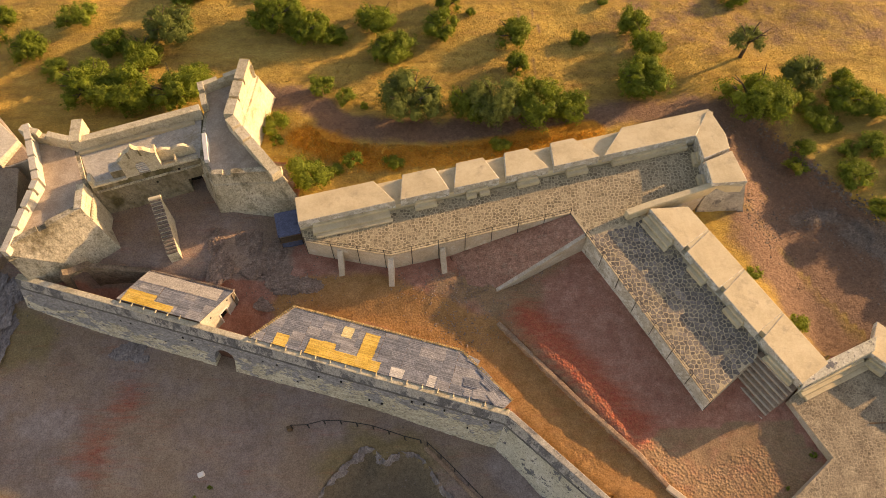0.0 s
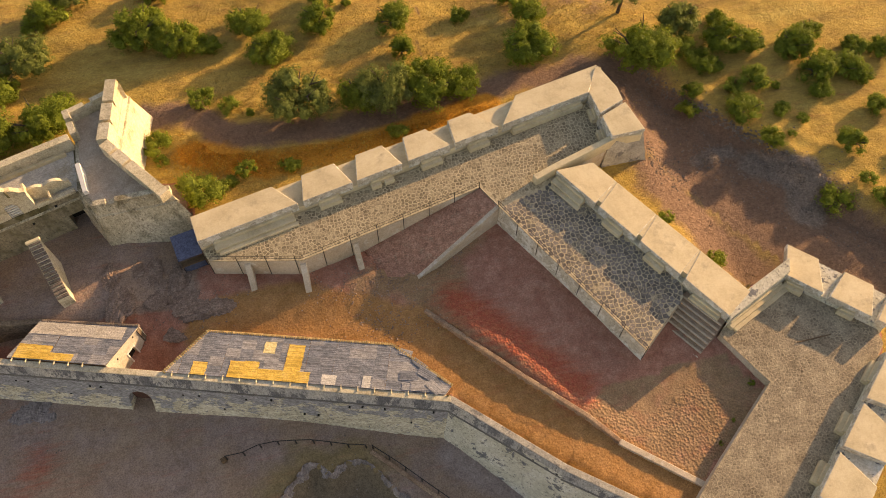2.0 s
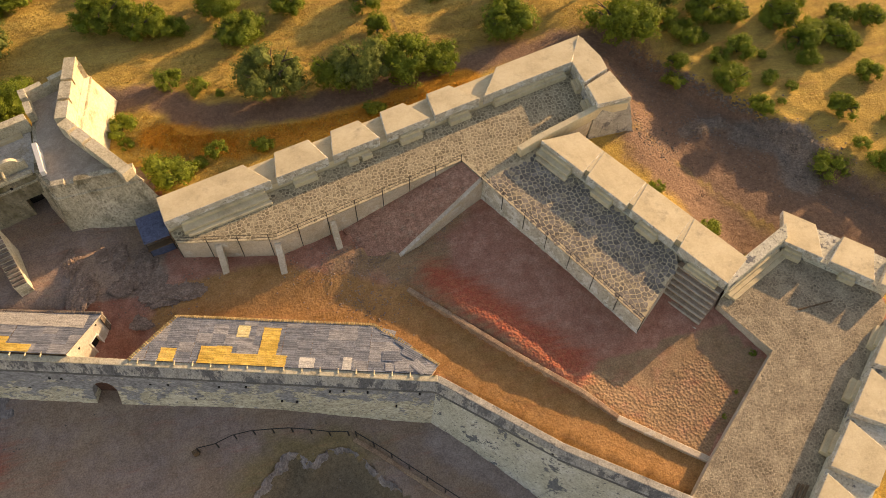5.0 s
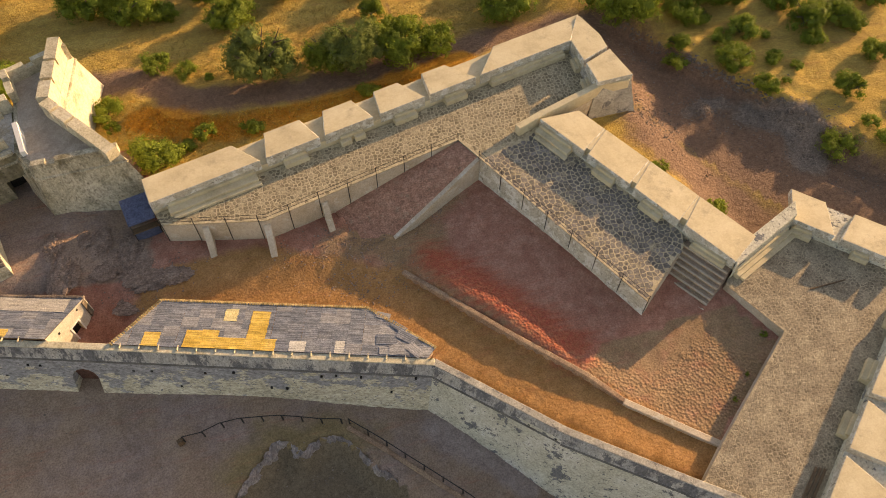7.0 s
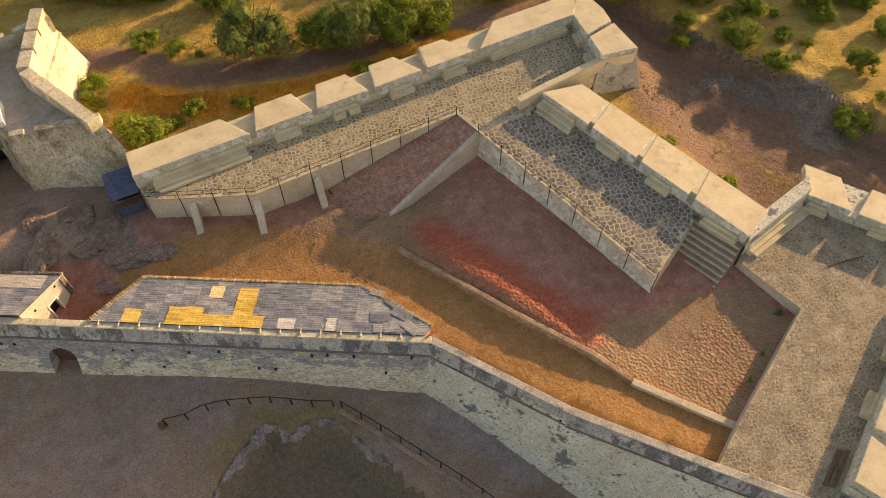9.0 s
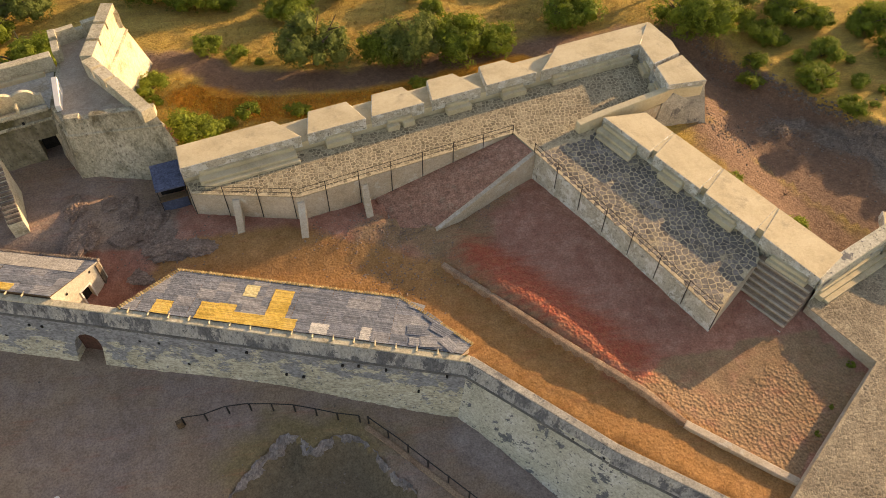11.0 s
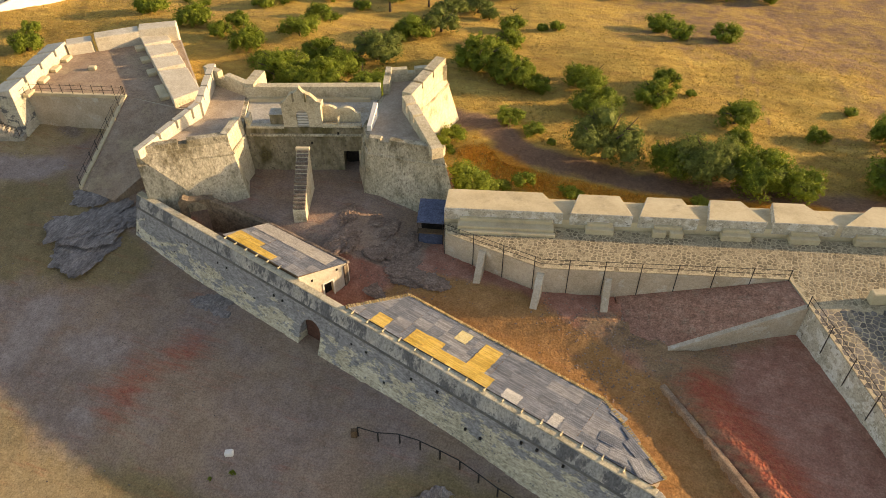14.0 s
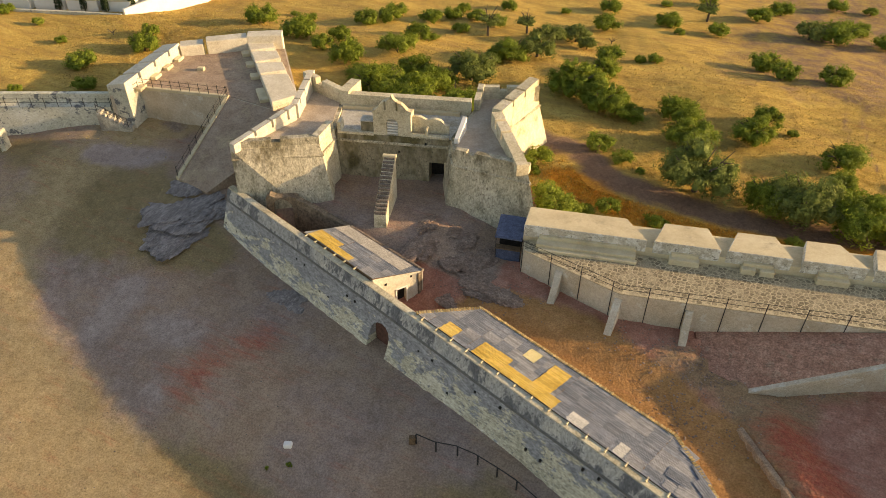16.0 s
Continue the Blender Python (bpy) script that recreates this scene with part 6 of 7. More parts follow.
# ---- trees and shrubs ----
def crown_mesh(name, seed, puffs, leaves, flat, leaf):
    """A crown of radius 1 on z = 0: uneven puffs, each of many twig clumps, each clump a spray of small leaf blades."""
    r = np.random.RandomState(seed)
    pc, pr = [], []
    for i in range(puffs):
        t, rad = r.uniform(0, 2 * math.pi), 0.72 * math.sqrt(r.uniform(0.03, 1.0))
        pc.append((rad * math.cos(t), rad * math.sin(t), flat * (0.30 + r.uniform(0.1, 0.8) * (1.15 - rad))))
        pr.append(r.uniform(0.2, 0.4))
    pc, pr = np.array(pc), np.array(pr)
    unit = lambda v: v / np.linalg.norm(v, axis=1, keepdims=True)
    # twig clumps on the shells of the puffs
    per = 26
    ci = np.repeat(np.arange(puffs), per)
    cd = unit(r.normal(0, 1, (puffs * per, 3)) + (0, 0, 0.3))
    cc = pc[ci] + cd * (1, 1, flat) * (pr[ci] * r.uniform(0.5, 1.12, puffs * per))[:, None]
    cr = pr[ci] * r.uniform(0.2, 0.5, puffs * per)
    # leaves round the clumps
    li = r.randint(0, puffs * per, leaves)
    ld = unit(r.normal(0, 1, (leaves, 3)) + cd[li] * 0.7)
    p = cc[li] + ld * (cr[li] * r.uniform(0.35, 1.1, leaves))[:, None]
    low = p[:, 2] < 0.03
    p[low, 2] = r.uniform(0.03, 0.2, low.sum())
    n = unit(ld * 0.7 + cd[li] * 0.6 + r.normal(0, 0.3, (leaves, 3)))
    u = unit(np.cross(n, r.normal(0, 1, (leaves, 3))))
    v = np.cross(n, u)
    l, w = (leaf * r.uniform(0.7, 1.35, leaves))[:, None], (leaf * r.uniform(0.35, 0.6, leaves))[:, None]
    vs = np.stack([p - u * l, p - v * w, p + u * l, p + v * w], 1).reshape(-1, 3)
    # the dense twiggy inside of each puff
    core = bmesh.new()
    bmesh.ops.create_icosphere(core, subdivisions=2, radius=1.0)
    cv = np.array([v.co[:] for v in core.verts])
    cf = [[v.index for v in f.verts] for f in core.faces]
    core.free()
    verts, faces = vs.tolist(), np.arange(leaves * 4).reshape(-1, 4).tolist()
    for k in range(puffs if leaves > 100 else 0):
        q = pc[k] + cv * (1, 1, flat) * pr[k] * r.uniform(0.35, 0.72, (len(cv), 1))
        q[:, 2] = np.maximum(q[:, 2], 0.02)
        faces += [[i + len(verts) for i in f] for f in cf]
        verts += q.tolist()
    me = bpy.data.meshes.new(name)
    me.from_pydata(verts, [], faces)
    return me


def wood_mesh(name, seed, trunk, limbs, r0, height):
    """A tapered, bent trunk and its limbs."""
    r = random.Random(seed)
    bm = bmesh.new()

    def limb(a, b, ra, rb, n=6):
        q = (b - a).to_track_quat("Z", "Y")
        ring = lambda c, rad: [bm.verts.new(c + q @ Vector((rad * math.cos(2 * math.pi * i / n), rad * math.sin(2 * math.pi * i / n), 0))) for i in range(n)]
        va, vb = ring(a, ra), ring(b, rb)
        for i in range(n):
            bm.faces.new((va[i], va[(i + 1) % n], vb[(i + 1) % n], vb[i]))
        bm.faces.new(vb)
    p = Vector((0, 0, -0.15))
    top = Vector((r.uniform(-0.08, 0.08), r.uniform(-0.08, 0.08), trunk))
    limb(p, top, r0 * 1.25, r0 * 0.8)
    for i in range(limbs):
        t = 2 * math.pi * (i + r.uniform(-0.3, 0.3)) / limbs
        e = top + Vector((0.42 * math.cos(t), 0.42 * math.sin(t), height * r.uniform(0.35, 0.6)))
        limb(top - Vector((0, 0, 0.05)), e, r0 * 0.6, r0 * 0.28)
        for k in range(2):
            u = t + r.uniform(-0.7, 0.7)
            limb(e, e + Vector((0.3 * math.cos(u), 0.3 * math.sin(u), height * r.uniform(0.05, 0.35))), r0 * 0.28, r0 * 0.08, 5)
    me = bpy.data.meshes.new(name)
    bm.to_mesh(me)
    bm.free()
    return me


def plant(name, seed, mat, label, category, group, leaves=1500, puffs=16, flat=1.0, leaf=0.085, trunk=0.3, limbs=5, r0=0.07, lift=0.0):
    root = thing(name, label, category, group)
    cm = crown_mesh("crown", seed, puffs, leaves, flat, leaf)
    cm.materials.append(mat)
    if lift:
        for v in cm.vertices:
            v.co.z += lift
    c = new("crown", cm)
    c.parent = root
    wm = wood_mesh("trunk", seed + 100, trunk, limbs, r0, 0.9 * flat + lift)
    wm.materials.append(M_bark)
    t = new("trunk", wm)
    t.parent = root
    return root


def kinds_of(name, seed, count, mat, label, category, group, leaves, puffs, flat, leaf, trunk, limbs, r0, lift=0.0):
    """Full plants for the near slope, and lighter ones of the same kind for the far one."""
    return {far: [plant(name, seed + i + 7 * far, mat, label, category, group, leaves if not far else leaves // 3, puffs + i, flat, leaf if not far else leaf * 1.7, trunk, limbs, r0, lift) for i in range(count)] for far in (0, 1)}


OLIVE = kinds_of("olive_tree", 11, 2, M_leaf_olive, "grey-green olive tree with a broad broken crown on dry grass", "tree", "trees on the slope", 15000, 26, 1.05, 0.030, 0.35, 5, 0.075, 0.12)
CAROB = kinds_of("carob_tree", 31, 4, M_leaf_carob, "dark green rounded carob tree on the dry slope", "tree", "trees on the slope", 15000, 24, 0.95, 0.030, 0.25, 5, 0.07)
BUSH = kinds_of("dry_bush", 51, 2, M_leaf_bush, "pale yellow-green bush in dry grass", "bush", "bushes on the slope", 7000, 16, 0.95, 0.036, 0.12, 5, 0.03)
GREEN = kinds_of("green_shrub", 71, 2, M_leaf_bush, "bright green low shrub beside the walls", "shrub", "bushes on the slope", 7000, 18, 0.7, 0.036, 0.1, 4, 0.03)
TALL = kinds_of("umbrella_tree", 81, 1, M_leaf_olive, "tall tree with a bare trunk and a high crown", "tree", "trees on the slope", 7500, 18, 0.6, 0.036, 1.0, 5, 0.085, 0.9)
DRY = kinds_of("dead_tree", 91, 1, M_bark, "leafless grey tree with thin branches", "tree", "trees on the slope", 60, 8, 0.9, 0.03, 0.35, 7, 0.05)

PLACES = [
    (OLIVE, [(-27.8, 56.4, 2.36), (-2.7, 45.1, 2.8), (5.4, 44.6, 2.58), (34.9, 47.8, 1.98), (-23.7, 64.9, 1.75), (-25.1, 72.4, 1.75), (-22.6, 75.5, 1.51), (-20.5, 73.4, 1.13), (2.7, 90.9, 1.83)]),
    (CAROB, [(-33.1, 54.4, 1.74), (-29.7, 53.1, 2.18), (-33.9, 47.5, 2.63), (-29.9, 46.8, 2.83), (-25.6, 47.1, 2.73), (-24.1, 49.3, 1.67), (-45.5, 59.0, 1.32), (-41.5, 54.0, 1.85), (-17.0, 57.9, 2.67), (-13.6, 56.3, 2.23), (-10.8, 55.7, 1.4), (-6.6, 57.7, 2.02), (-4.7, 53.0, 2.18), (0.3, 56.4, 1.88), (7.4, 54.9, 1.97), (1.1, 60.1, 1.33), (2.7, 45.4, 2.27), (9.1, 44.6, 2.68), (12.0, 44.4, 1.82), (7.7, 50.8, 1.35), (19.6, 47.8, 2.53), (14.4, 55.0, 1.05), (20.1, 56.6, 1.65), (21.1, 53.4, 1.95), (29.4, 44.7, 2.99), (38.7, 45.2, 1.94), (41.0, 44.6, 1.61), (39.4, 48.5, 1.11), (35.4, 43.2, 1.37), (36.9, 36.7, 1.6), (45.2, 43.2, 1.8), (47.6, 44.8, 1.25), (45.5, 39.5, 1.9), (48.8, 39.7, 1.65), (50.8, 42.0, 1.25)]),
    (CAROB, [(38.1, 33.3, 1.15), (-27.4, 61.8, 1.23), (31.7, 61.2, 1.47), (3.4, 59.5, 0.54), (17.6, 61.2, 0.61), (-45.7, 56.0, 1.29), (-58.1, 60.4, 1.82), (-50.8, 57.9, 1.99), (-47.0, 66.9, 1.41), (-45.1, 69.2, 1.42), (-38.4, 64.3, 1.59), (-36.7, 65.7, 0.67), (-25.8, 62.6, 1.86), (-35.8, 70.8, 0.97), (-20.4, 81.2, 1.57), (-21.9, 88.8, 1.37), (-15.8, 64.2, 1.56), (-16.6, 69.2, 1.52), (-13.6, 71.2, 0.63), (-12.0, 71.6, 0.76), (-13.8, 86.6, 1.45), (-11.9, 84.2, 0.71), (-7.5, 86.6, 1.27), (-1.0, 76.1, 1.75), (1.4, 72.9, 1.44), (6.1, 74.0, 1.54), (6.1, 91.5, 2.23), (8.3, 96.5, 1.3), (-1.4, 100.3, 1.54)]),
    (CAROB, [(-3.8, 95.0, 1.49), (11.0, 92.0, 1.37), (-11.1, 99.1, 1.42), (-15.9, 95.8, 0.79), (5.4, 106.2, 1.26), (9.6, 106.8, 0.93), (-46.1, 72.9, 1.33), (-40.8, 72.4, 1.44), (-38.9, 75.1, 1.17), (-36.0, 75.9, 1.16), (-32.6, 75.2, 1.14), (-39.1, 78.8, 0.9), (-34.0, 82.3, 1.06), (-65.8, 40.0, 1.56), (-60.9, 36.2, 1.13), (-64.4, 47.1, 1.67), (-74.6, 44.7, 0.72), (-90.4, 49.2, 1.02), (-27.1, 85.3, 0.68), (-54.8, 66.3, 0.72), (-57.4, 66.3, 0.59), (45.0, 37.5, 1.15), (44.7, 31.0, 1.32), (45.4, 24.6, 1.35), (47.5, 41.2, 1.08), (53.6, 41.3, 1.42), (36.7, 43.0, 0.9), (41.0, 44.6, 1.2), (44.3, 42.8, 1.2), (51.0, 42.5, 0.9), (49.9, 38.7, 1.1), (33.3, 40.4, 1.0)]),
    (BUSH, [(-37.4, 58.0, 1.9), (-38.3, 51.3, 1.36), (-11.5, 48.5, 1.32), (-9.1, 47.1, 1.09), (34.4, 45.2, 1.29), (39.5, 40.1, 1.34), (32.7, 38.8, 1.02), (37.3, 39.9, 1.03), (-8.0, 39.6, 0.93), (-15.6, 43.8, 1.28), (-67.0, 51.1, 1.21), (-66.2, 32.6, 0.78), (-82.8, 47.9, 0.77), (49.4, 34.6, 1.15), (41.1, 26.2, 1.45), (40.4, 36.3, 0.7), (42.1, 35.0, 0.62), (34.6, 46.3, 0.8), (35.3, 44.1, 0.7), (39.7, 40.8, 0.9), (41.4, 39.5, 0.5), (49.4, 35.1, 0.9), (40.8, 36.7, 0.7), (37.5, 39.9, 0.5), (40.3, 33.7, 0.4), (44.4, 27.5, 0.8), (44.4, 25.6, 0.9)]),
    (GREEN, [(-19.2, 11.4, 0.16), (-18.0, 12.0, 0.2), (-7.3, 46.5, 0.49), (-12.0, 37.6, 2.0), (-9.7, 38.5, 0.82), (-15.2, 42.2, 0.63), (-4.4, 39.3, 0.9), (5.4, 41.2, 1.0), (25.6, 27.4, 0.65), (28.2, 23.0, 0.95), (48.3, 29.3, 0.81), (27.0, 13.0, 0.26), (24.6, 10.7, 0.18), (23.0, 9.3, 0.2)]),
    (TALL, [(30.3, 51.9, 1.7), (-28.5, 74.4, 1.25), (-32.2, 70.9, 1.37), (-9.7, 91.2, 1.48)]),
    (DRY, [(29.6, 26.6, 0.56), (-18.4, 76.6, 0.9), (-71.1, 49.2, 0.8)]),
]
rnd = random.Random(12)
fresh = set()
for kinds, spots in PLACES:
    for i, (x, y, r) in enumerate(spots):
        pool = kinds[int(y > 66 or r < 1.0 or x < -55)]
        src = pool[(i * 7 + int(abs(x) * 3)) % len(pool)]
        s = r * 1.2
        # the crown's far side hides part of its foot: the trunk stands a little behind the point seen
        m = pose(x, y + 0.35 * r, gz(x, y + 0.35 * r) - 0.05, 0, 0, rnd.uniform(0, 360)) @ Matrix.Diagonal((s * rnd.uniform(0.92, 1.08), s * rnd.uniform(0.92, 1.08), s * rnd.uniform(0.8, 1.0), 1))
        if src.name not in fresh:
            fresh.add(src.name)
            src.matrix_basis = m
        else:
            o = copy_thing(src, Matrix())
            o.matrix_basis = m


for pools, _ in PLACES:
    for src in pools[0] + pools[1]:
        if src.name not in fresh:
            fresh.add(src.name)
            for o in (*src.children_recursive, src):
                bpy.data.objects.remove(o)


# ---- cemetery beyond the battery ----
def cemetery():
    z = gz(-76, 56) - 0.1
    root = thing("wall_cemetery", "long whitewashed cemetery wall on the hillside", "wall", kind="structure")
    part("wall_side", strip([(-76.0, 55.6), (-74.3, 66.2), (-71, 84)], 0.4, z - 2, [z + 0.9, z + 1.5, z + 1.9], bevel=0.03), M_white, root)
    part("wall_front", strip([(-76.2, 55.4), (-84, 52.6), (-100, 46.4)], 0.4, z - 2, z + 0.35, bevel=0.03), M_wall, root)
    rnd = random.Random(8)
    e, n = Vector((-0.93, -0.36)), Vector((-0.36, 0.93))
    o = Vector((-78.2, 58.0))
    for row in range(5):
        for k in range(5):
            c = o + e * (1.0 + k * 4.6 + rnd.uniform(-0.3, 0.3)) + n * (row * 4.4)
            t = thing("tomb", "white tomb block with a grey slab roof", "tomb", "tombs in the cemetery")
            w, l, h = rnd.uniform(3.5, 4.3), rnd.uniform(1.9, 2.6), rnd.uniform(0.7, 1.3)
            part("body", box(bmesh.new(), (c.x, c.y, z - 0.5), (w, l, h + 0.5), 21 + rnd.uniform(-3, 3), 0.04), M_white, t)
            part("slab_roof", box(bmesh.new(), (c.x, c.y, z + h + 0.001), (w + 0.15, l + 0.15, 0.1), 21, 0.03), M_tile if (row, k) in ((0, 4), (3, 0)) else M_cap, t)
    spire = crown_mesh("foliage", 5, 10, 10, 1.0, 0.05)
    vs, fs = [], []
    r = random.Random(3)
    for i in range(900):
        h = r.uniform(0.02, 1.0)
        rad = 0.16 * (1 - h) ** 0.6 * r.uniform(0.75, 1.1) + 0.01
        a = r.uniform(0, 2 * math.pi)
        p = Vector((rad * math.cos(a), rad * math.sin(a), h))
        k = len(vs)
        for u, v in ((0, -0.045), (0.016, 0), (0, 0.045), (-0.016, 0)):
            vs.append((p.x - math.sin(a) * u, p.y + math.cos(a) * u, p.z + v))
        fs.append((k, k + 1, k + 2, k + 3))
    spire.clear_geometry()
    spire.from_pydata(vs, [], fs)
    spire.materials.append(M_cypress)
    wm = wood_mesh("trunk", 7, 0.5, 3, 0.03, 0.6)
    wm.materials.append(M_bark)
    for i, (u, v) in enumerate(((-1.2, -0.6), (2.2, -1.2), (5.2, -1.0), (8.6, -1.2), (-1.6, 4.5), (-0.6, 8.0), (1.6, 7.4), (4.2, 6.6), (-1.0, 12.5), (1.8, 13.0))):
        c = o + e * u + n * v
        t = thing("cypress", "narrow dark cypress among the tombs", "tree", "cypresses in the cemetery")
        for nm, me in (("foliage", spire), ("trunk", wm)):
            q = new(nm, me)
            q.parent = t
        t.matrix_basis = pose(c.x, c.y, z, 0, 0, 40 * i) @ Matrix.Diagonal((3.2, 3.2, r.uniform(3.0, 4.2), 1))
    c = o + n * 16 - e * 2
    t = thing("chapel", "small white chapel with a terracotta tile roof", "building")
    part("walls", box(bmesh.new(), (c.x, c.y, z - 0.5), (4.0, 5.0, 3.2), 21, 0.03), M_white, t)
    part("roof", loft([(c.x, c.y - 2.4, z + 4.0), (c.x + 0.05, c.y - 2.4, z + 4.0), (c.x + 0.05, c.y + 2.4, z + 4.0), (c.x, c.y + 2.4, z + 4.0)], [(c.x - 2.5, c.y - 3.0, z + 2.7), (c.x + 2.5, c.y - 3.0, z + 2.7), (c.x + 2.5, c.y + 3.0, z + 2.7), (c.x - 2.5, c.y + 3.0, z + 2.7)]), M_tile, t)


cemetery()


# ---- paving stones ----
def voronoi(poly, cell, seed):
    """Irregular polygons that fill an outline: jittered seeds, each cell cut by the bisectors to its neighbours."""
    r = random.Random(seed)
    xs, ys = [p[0] for p in poly], [p[1] for p in poly]
    x0, y0 = min(xs) - cell, min(ys) - cell
    nx, ny = int((max(xs) - x0) / cell) + 2, int((max(ys) - y0) / cell) + 2
    pts = {(i, j): Vector((x0 + (i + r.uniform(0.08, 0.92)) * cell, y0 + (j + r.uniform(0.08, 0.92)) * cell)) for i in range(nx) for j in range(ny)}
    cells = []
    for (i, j), p in pts.items():
        if not inside(np.array([p.x]), np.array([p.y]), poly)[0]:
            continue
        ring = [p + Vector(c) * cell * 1.5 for c in ((-1, -1), (1, -1), (1, 1), (-1, 1))]
        for di in (-2, -1, 0, 1, 2):
            for dj in (-2, -1, 0, 1, 2):
                q = pts.get((i + di, j + dj))
                if q is None or q is p:
                    continue
                m, n = (p + q) / 2, (q - p)
                out = []
                for a, b in zip(ring, ring[1:] + ring[:1]):
                    da, db = (a - m).dot(n), (b - m).dot(n)
                    if da <= 0:
                        out.append(a)
                    if (da <= 0) != (db <= 0):
                        out.append(a + (b - a) * (da / (da - db)))
                ring = out
        cells.append((p, ring))
    return cells


def lay(parent, poly, cell, zf, seed, near, gap, mat, rise):
    r = random.Random(seed)
    cells = voronoi(grown(poly, -0.18), cell, seed)
    cells.sort(key=lambda c: (c[0] - Vector(near)).length)
    rest = bmesh.new()
    for k, (p, ring) in enumerate(cells):
        if len(ring) < 3:
            continue
        c = sum(ring, Vector((0, 0))) / len(ring)
        size = max((v - c).length for v in ring)
        f0, f1 = max(0.3, 1 - gap / size), max(0.2, 1 - (gap + 0.035) / size)
        h = rise * r.uniform(0.6, 1.3)
        low = [c + (v - c) * f0 for v in ring]
        top = [c + (v - c) * f1 for v in ring]
        low = [v + Vector((r.uniform(-1, 1), r.uniform(-1, 1))) * 0.02 for v in low]
        bm = bmesh.new() if k < 300 else rest
        a = [bm.verts.new((*v, zf(*v) + h)) for v in top]
        b = [bm.verts.new((*v, zf(*v) + h * 0.55)) for v in low]
        d = [bm.verts.new((*v, zf(*v) - 0.02)) for v in low]
        n = len(a)
        bm.faces.new(a)
        for i in range(n):
            j = (i + 1) % n
            bm.faces.new((a[i], b[i], b[j], a[j]))
            bm.faces.new((b[i], d[i], d[j], b[j]))
        if k < 300:
            part("flagstone", bm, mat, parent)
    if len(rest.faces):
        tagged(part("flagstones", rest, mat, parent), kind="stuff")
    else:
        rest.free()


EASTW = [(11.8, 30.4), (19.5, 16.6), (23.85, 20.05), EP(13.2, 0.05), EP(0.0, 0.05), (15.6, 31.4)]
NORTHW = EDGE[:5] + [(11.8, 30.4), (15.6, 31.4), EP(0.0, 0.05), (23.0, 34.4), (22.3, 39.3), NP(0, 0)]
lay(pav, NORTHW, 0.31, ZP, 21, (-3, 31.5), 0.055, M_stone, 0.011)
lay(pav, EASTW, 0.37, ZP, 23, (17, 22), 0.045, M_slate, 0.008)
lay(pav2, SEP, 0.27, lambda x, y: 0.6, 22, (24, 9), 0.05, M_cobble, 0.010)


# ---- loose stones, grass and weeds ----
def scatter_stones(label, name, areas, count, size, mat, seed):
    r = random.Random(seed)
    bm = bmesh.new()
    for i in range(count):
        (x0, y0), (x1, y1), w = areas[r.randrange(len(areas))]
        t = r.random()
        x, y = x0 + (x1 - x0) * t + r.gauss(0, w), y0 + (y1 - y0) * t + r.gauss(0, w)
        s = size * r.uniform(0.4, 1.5)
        z = gz(x, y)
        k = [bm.verts.new((x + s * r.uniform(0.6, 1.1) * a, y + s * r.uniform(0.6, 1.1) * b, z + s * c)) for a, b, c in ((1, 0, 0.1), (0, 1, 0.0), (-1, 0, 0.1), (0, -1, 0.0), (r.uniform(-0.3, 0.3), r.uniform(-0.3, 0.3), r.uniform(0.4, 0.8)))]
        for a, b in ((0, 1), (1, 2), (2, 3), (3, 0)):
            bm.faces.new((k[a], k[b], k[4]))
    return tagged(mesh_ob(name, bm, mat), label, "stones", kind="stuff")


scatter_stones("loose grey stones scattered over the bare slope", "loose_stones", [((31, 38), (37, 30), 2.0), ((37, 30), (50, 18), 2.2), ((26, 36), (29, 31), 1.0), ((22, 44), (34, 40), 1.2), ((31.5, 33.8), (34.5, 34.0), 0.7), ((36.6, 32.0), (39.4, 29.8), 1.0), ((39.4, 29.8), (38.6, 26.0), 1.2)], 2600, 0.09, M_rock, 1)
BANK = [(30.1, 44.5), (31.3, 42.8), (33.0, 39.7), (34.4, 37.7), (35.9, 35.7), (37.1, 34.5), (38.3, 32.5), (39.2, 30.9), (40.3, 29.9), (41.1, 27.8)]
scatter_stones("broken line of grey stones along the bank above the gully", "bank_stones", [(p, q, 0.22) for p, q in zip(BANK, BANK[1:])], 420, 0.17, M_rock, 8)
scatter_stones("small stones and rubble on the court earth", "court_rubble", [((-4, 27.5), (8, 28.5), 0.9), ((0, 27.0), (9, 29.5), 0.8), ((-18, 30), (-10, 27), 1.6), ((0, 25), (3, 24), 1.5)], 1700, 0.075, M_outcrop, 2)
scatter_stones("dark pebbles on the yard earth", "yard_pebbles", [((-45, 14), (-10, 9), 4.0), ((-40, 24), (-22, 18), 2.5), ((-6, 11), (0, 8), 2.5)], 700, 0.06, M_rock, 3)


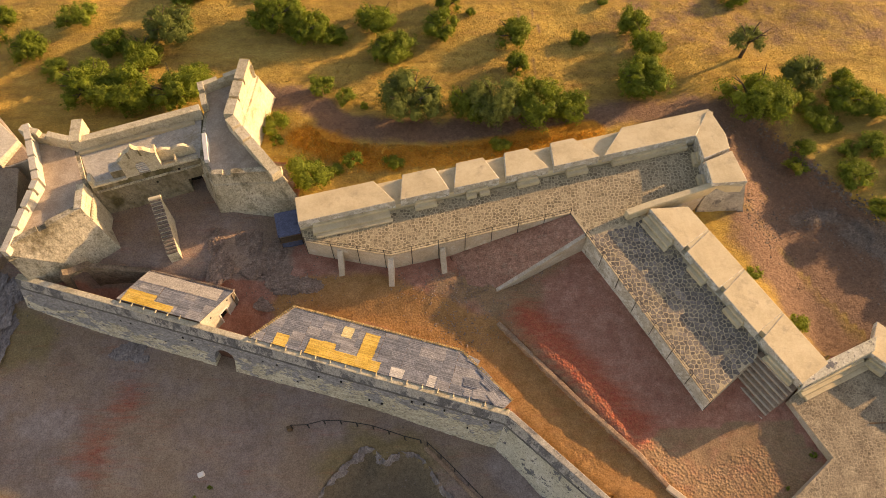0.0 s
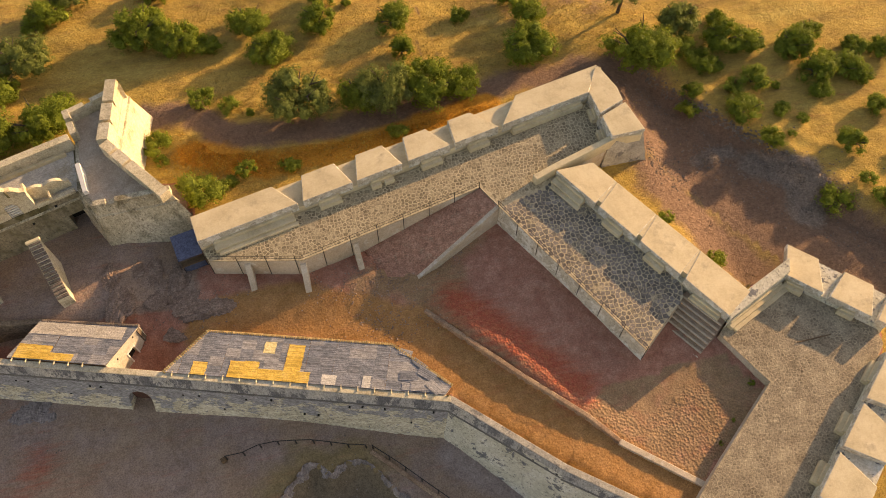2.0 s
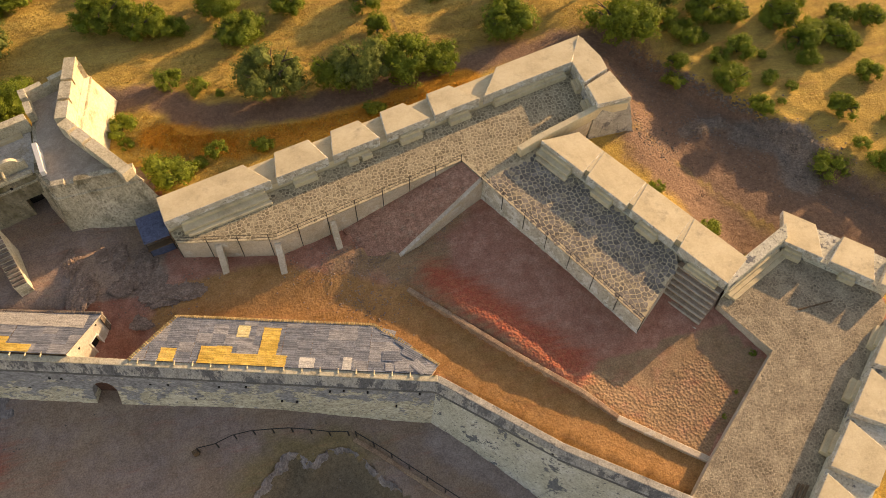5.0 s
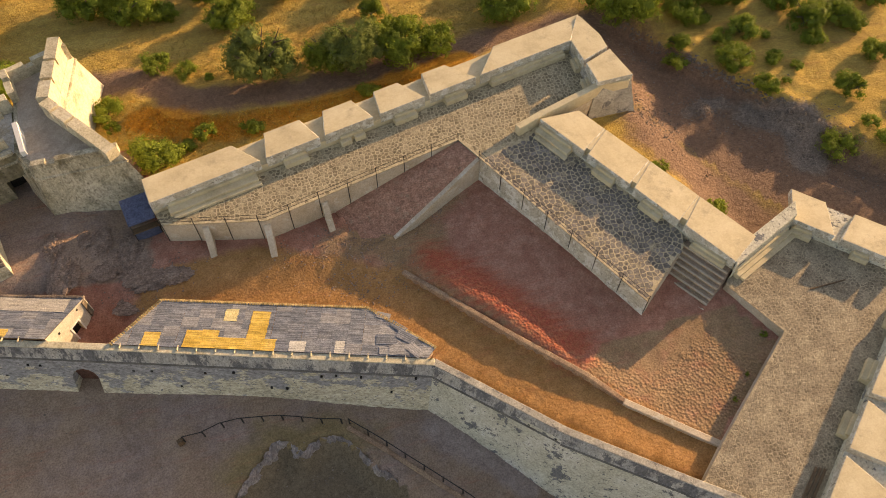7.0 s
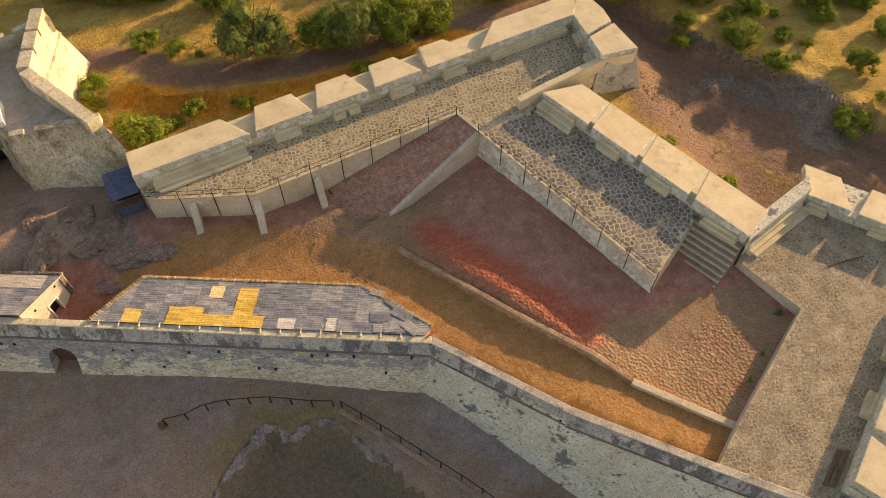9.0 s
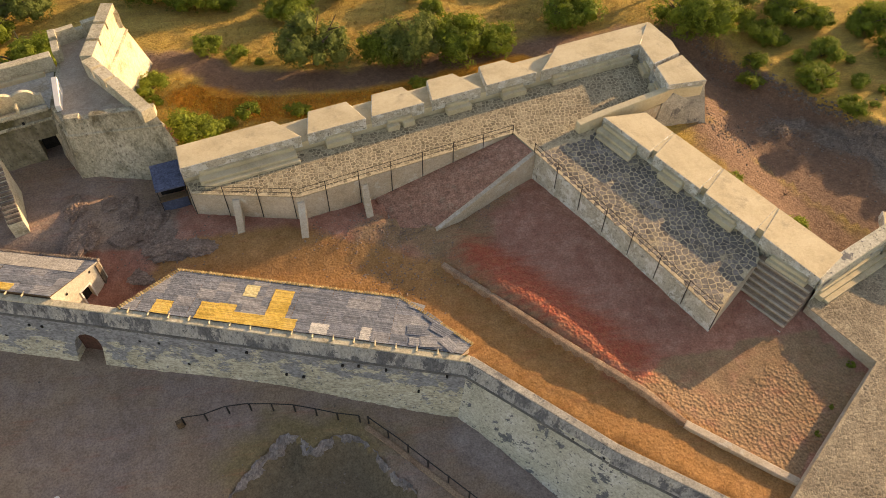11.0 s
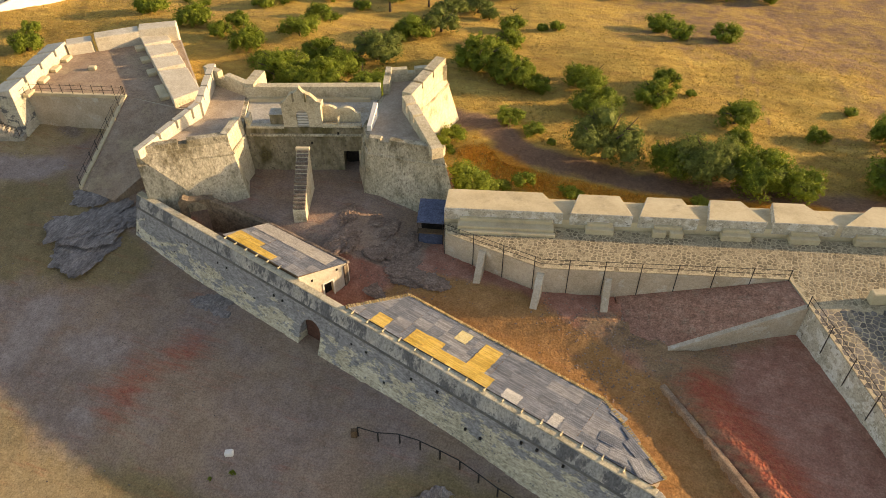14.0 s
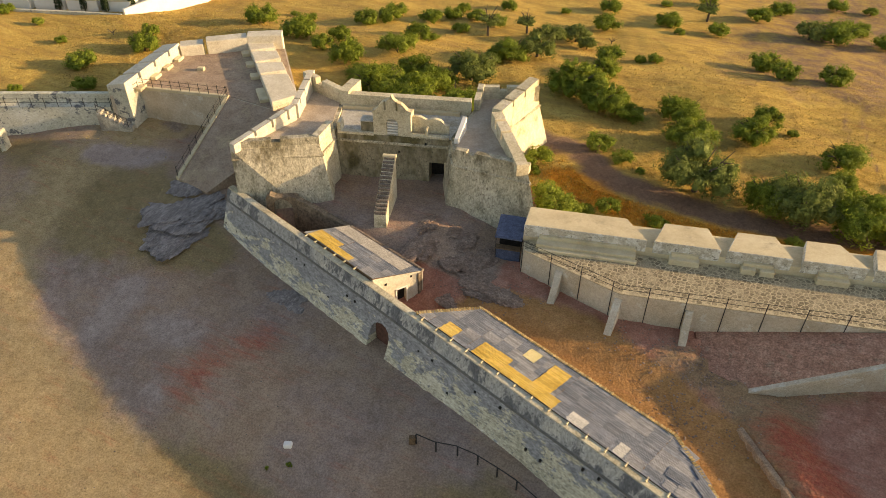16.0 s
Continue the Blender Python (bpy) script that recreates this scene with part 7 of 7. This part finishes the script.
def tufts(name, label, areas, count, h, mat, seed):
    r = random.Random(seed)
    vs, fs = [], []
    X, Y = [], []
    for i in range(count):
        (x0, y0), (x1, y1), w = areas[r.randrange(len(areas))]
        t = r.random()
        X.append(x0 + (x1 - x0) * t + r.gauss(0, w))
        Y.append(y0 + (y1 - y0) * t + r.gauss(0, w))
    Z = ground_z(np.array(X), np.array(Y))
    bad = inside(np.array(X), np.array(Y), COURT) | (dist_to(np.array(X), np.array(Y), [(-16.5, 48.3), (-13, 48.0), (-9.4, 44.0), (0, 43.5), (12, 44.5), (24, 46), (30, 42), (33, 36)]) < 1.9)
    for x, y, z, b in zip(X, Y, Z, bad):
        if b:
            continue
        for k in range(5):
            a = r.uniform(0, 2 * math.pi)
            l, s = h * r.uniform(0.5, 1.4), h * 0.16
            ox, oy = r.gauss(0, h * 0.35), r.gauss(0, h * 0.35)
            n = len(vs)
            vs += [(x + ox - s * math.sin(a), y + oy + s * math.cos(a), z - 0.03), (x + ox + s * math.sin(a), y + oy - s * math.cos(a), z - 0.03), (x + ox + l * 0.5 * math.cos(a), y + oy + l * 0.5 * math.sin(a), z + l)]
            fs.append((n, n + 1, n + 2))
    me = bpy.data.meshes.new(name)
    me.from_pydata(vs, [], fs)
    me.materials.append(mat)
    return tagged(new(name, me), label, "grass", kind="stuff")


M_straw = surf("dry_grass_blade", [(0.36, 0.255, 0.08), (0.47, 0.345, 0.115), (0.56, 0.425, 0.165)], 0.5, 6, 0.85, 0.05, island=0.3)
M_rust = surf("rust_grass_blade", [(0.56, 0.25, 0.04), (0.68, 0.38, 0.07), (0.74, 0.50, 0.12)], 0.6, 6, 0.85, 0.05, island=0.3)
leafy(M_straw, 0.3)
leafy(M_rust, 0.3)
tufts("dry_grass", "dry straw-coloured grass tufts on the open slope", [((-14, 46), (30, 49), 5.0), ((-40, 60), (40, 62), 9.0), ((-65, 45), (-70, 60), 8.0)], 30000, 0.13, M_straw, 4)
tufts("rust_grass", "rust-orange dry weeds behind the parapet", [((-13, 42.5), (-7, 41), 1.2), ((-7, 40.6), (14, 43.5), 0.9)], 4200, 0.15, M_rust, 5)


# ---- putlog holes in the south wall: dark boxes that paint their inner shade ----
def holes():
    rnd = random.Random(31)
    root = bpy.data.objects["wall_south"]
    for k, (n, lo, hi) in ((0, (12, -0.6, 0.5)), (2, (12, -1.1, 0.1)), (3, (6, -1.4, 0.0))):
        p0, p1 = Vector(PERIM[k]), Vector(PERIM[k + 1])
        d = (p1 - p0).normalized()
        out = Vector((d.y, -d.x))
        z0, zb = PERIM_Z[k], -2.8 if k < 3 else -4.2
        for i in range(n):
            s = (p1 - p0).length * (i + rnd.uniform(0.2, 0.8)) / n
            z = rnd.choice((lo, hi)) + rnd.uniform(-0.08, 0.08)
            q = p0 + d * s + out * (1.75 * (z0 - z) / (z0 - zb) - 0.06)
            part("putlog_hole", box(bmesh.new(), (q.x, q.y, z), (0.13, 0.13, 0.15), math.degrees(math.atan2(d.y, d.x))), M_dark, root)


holes()
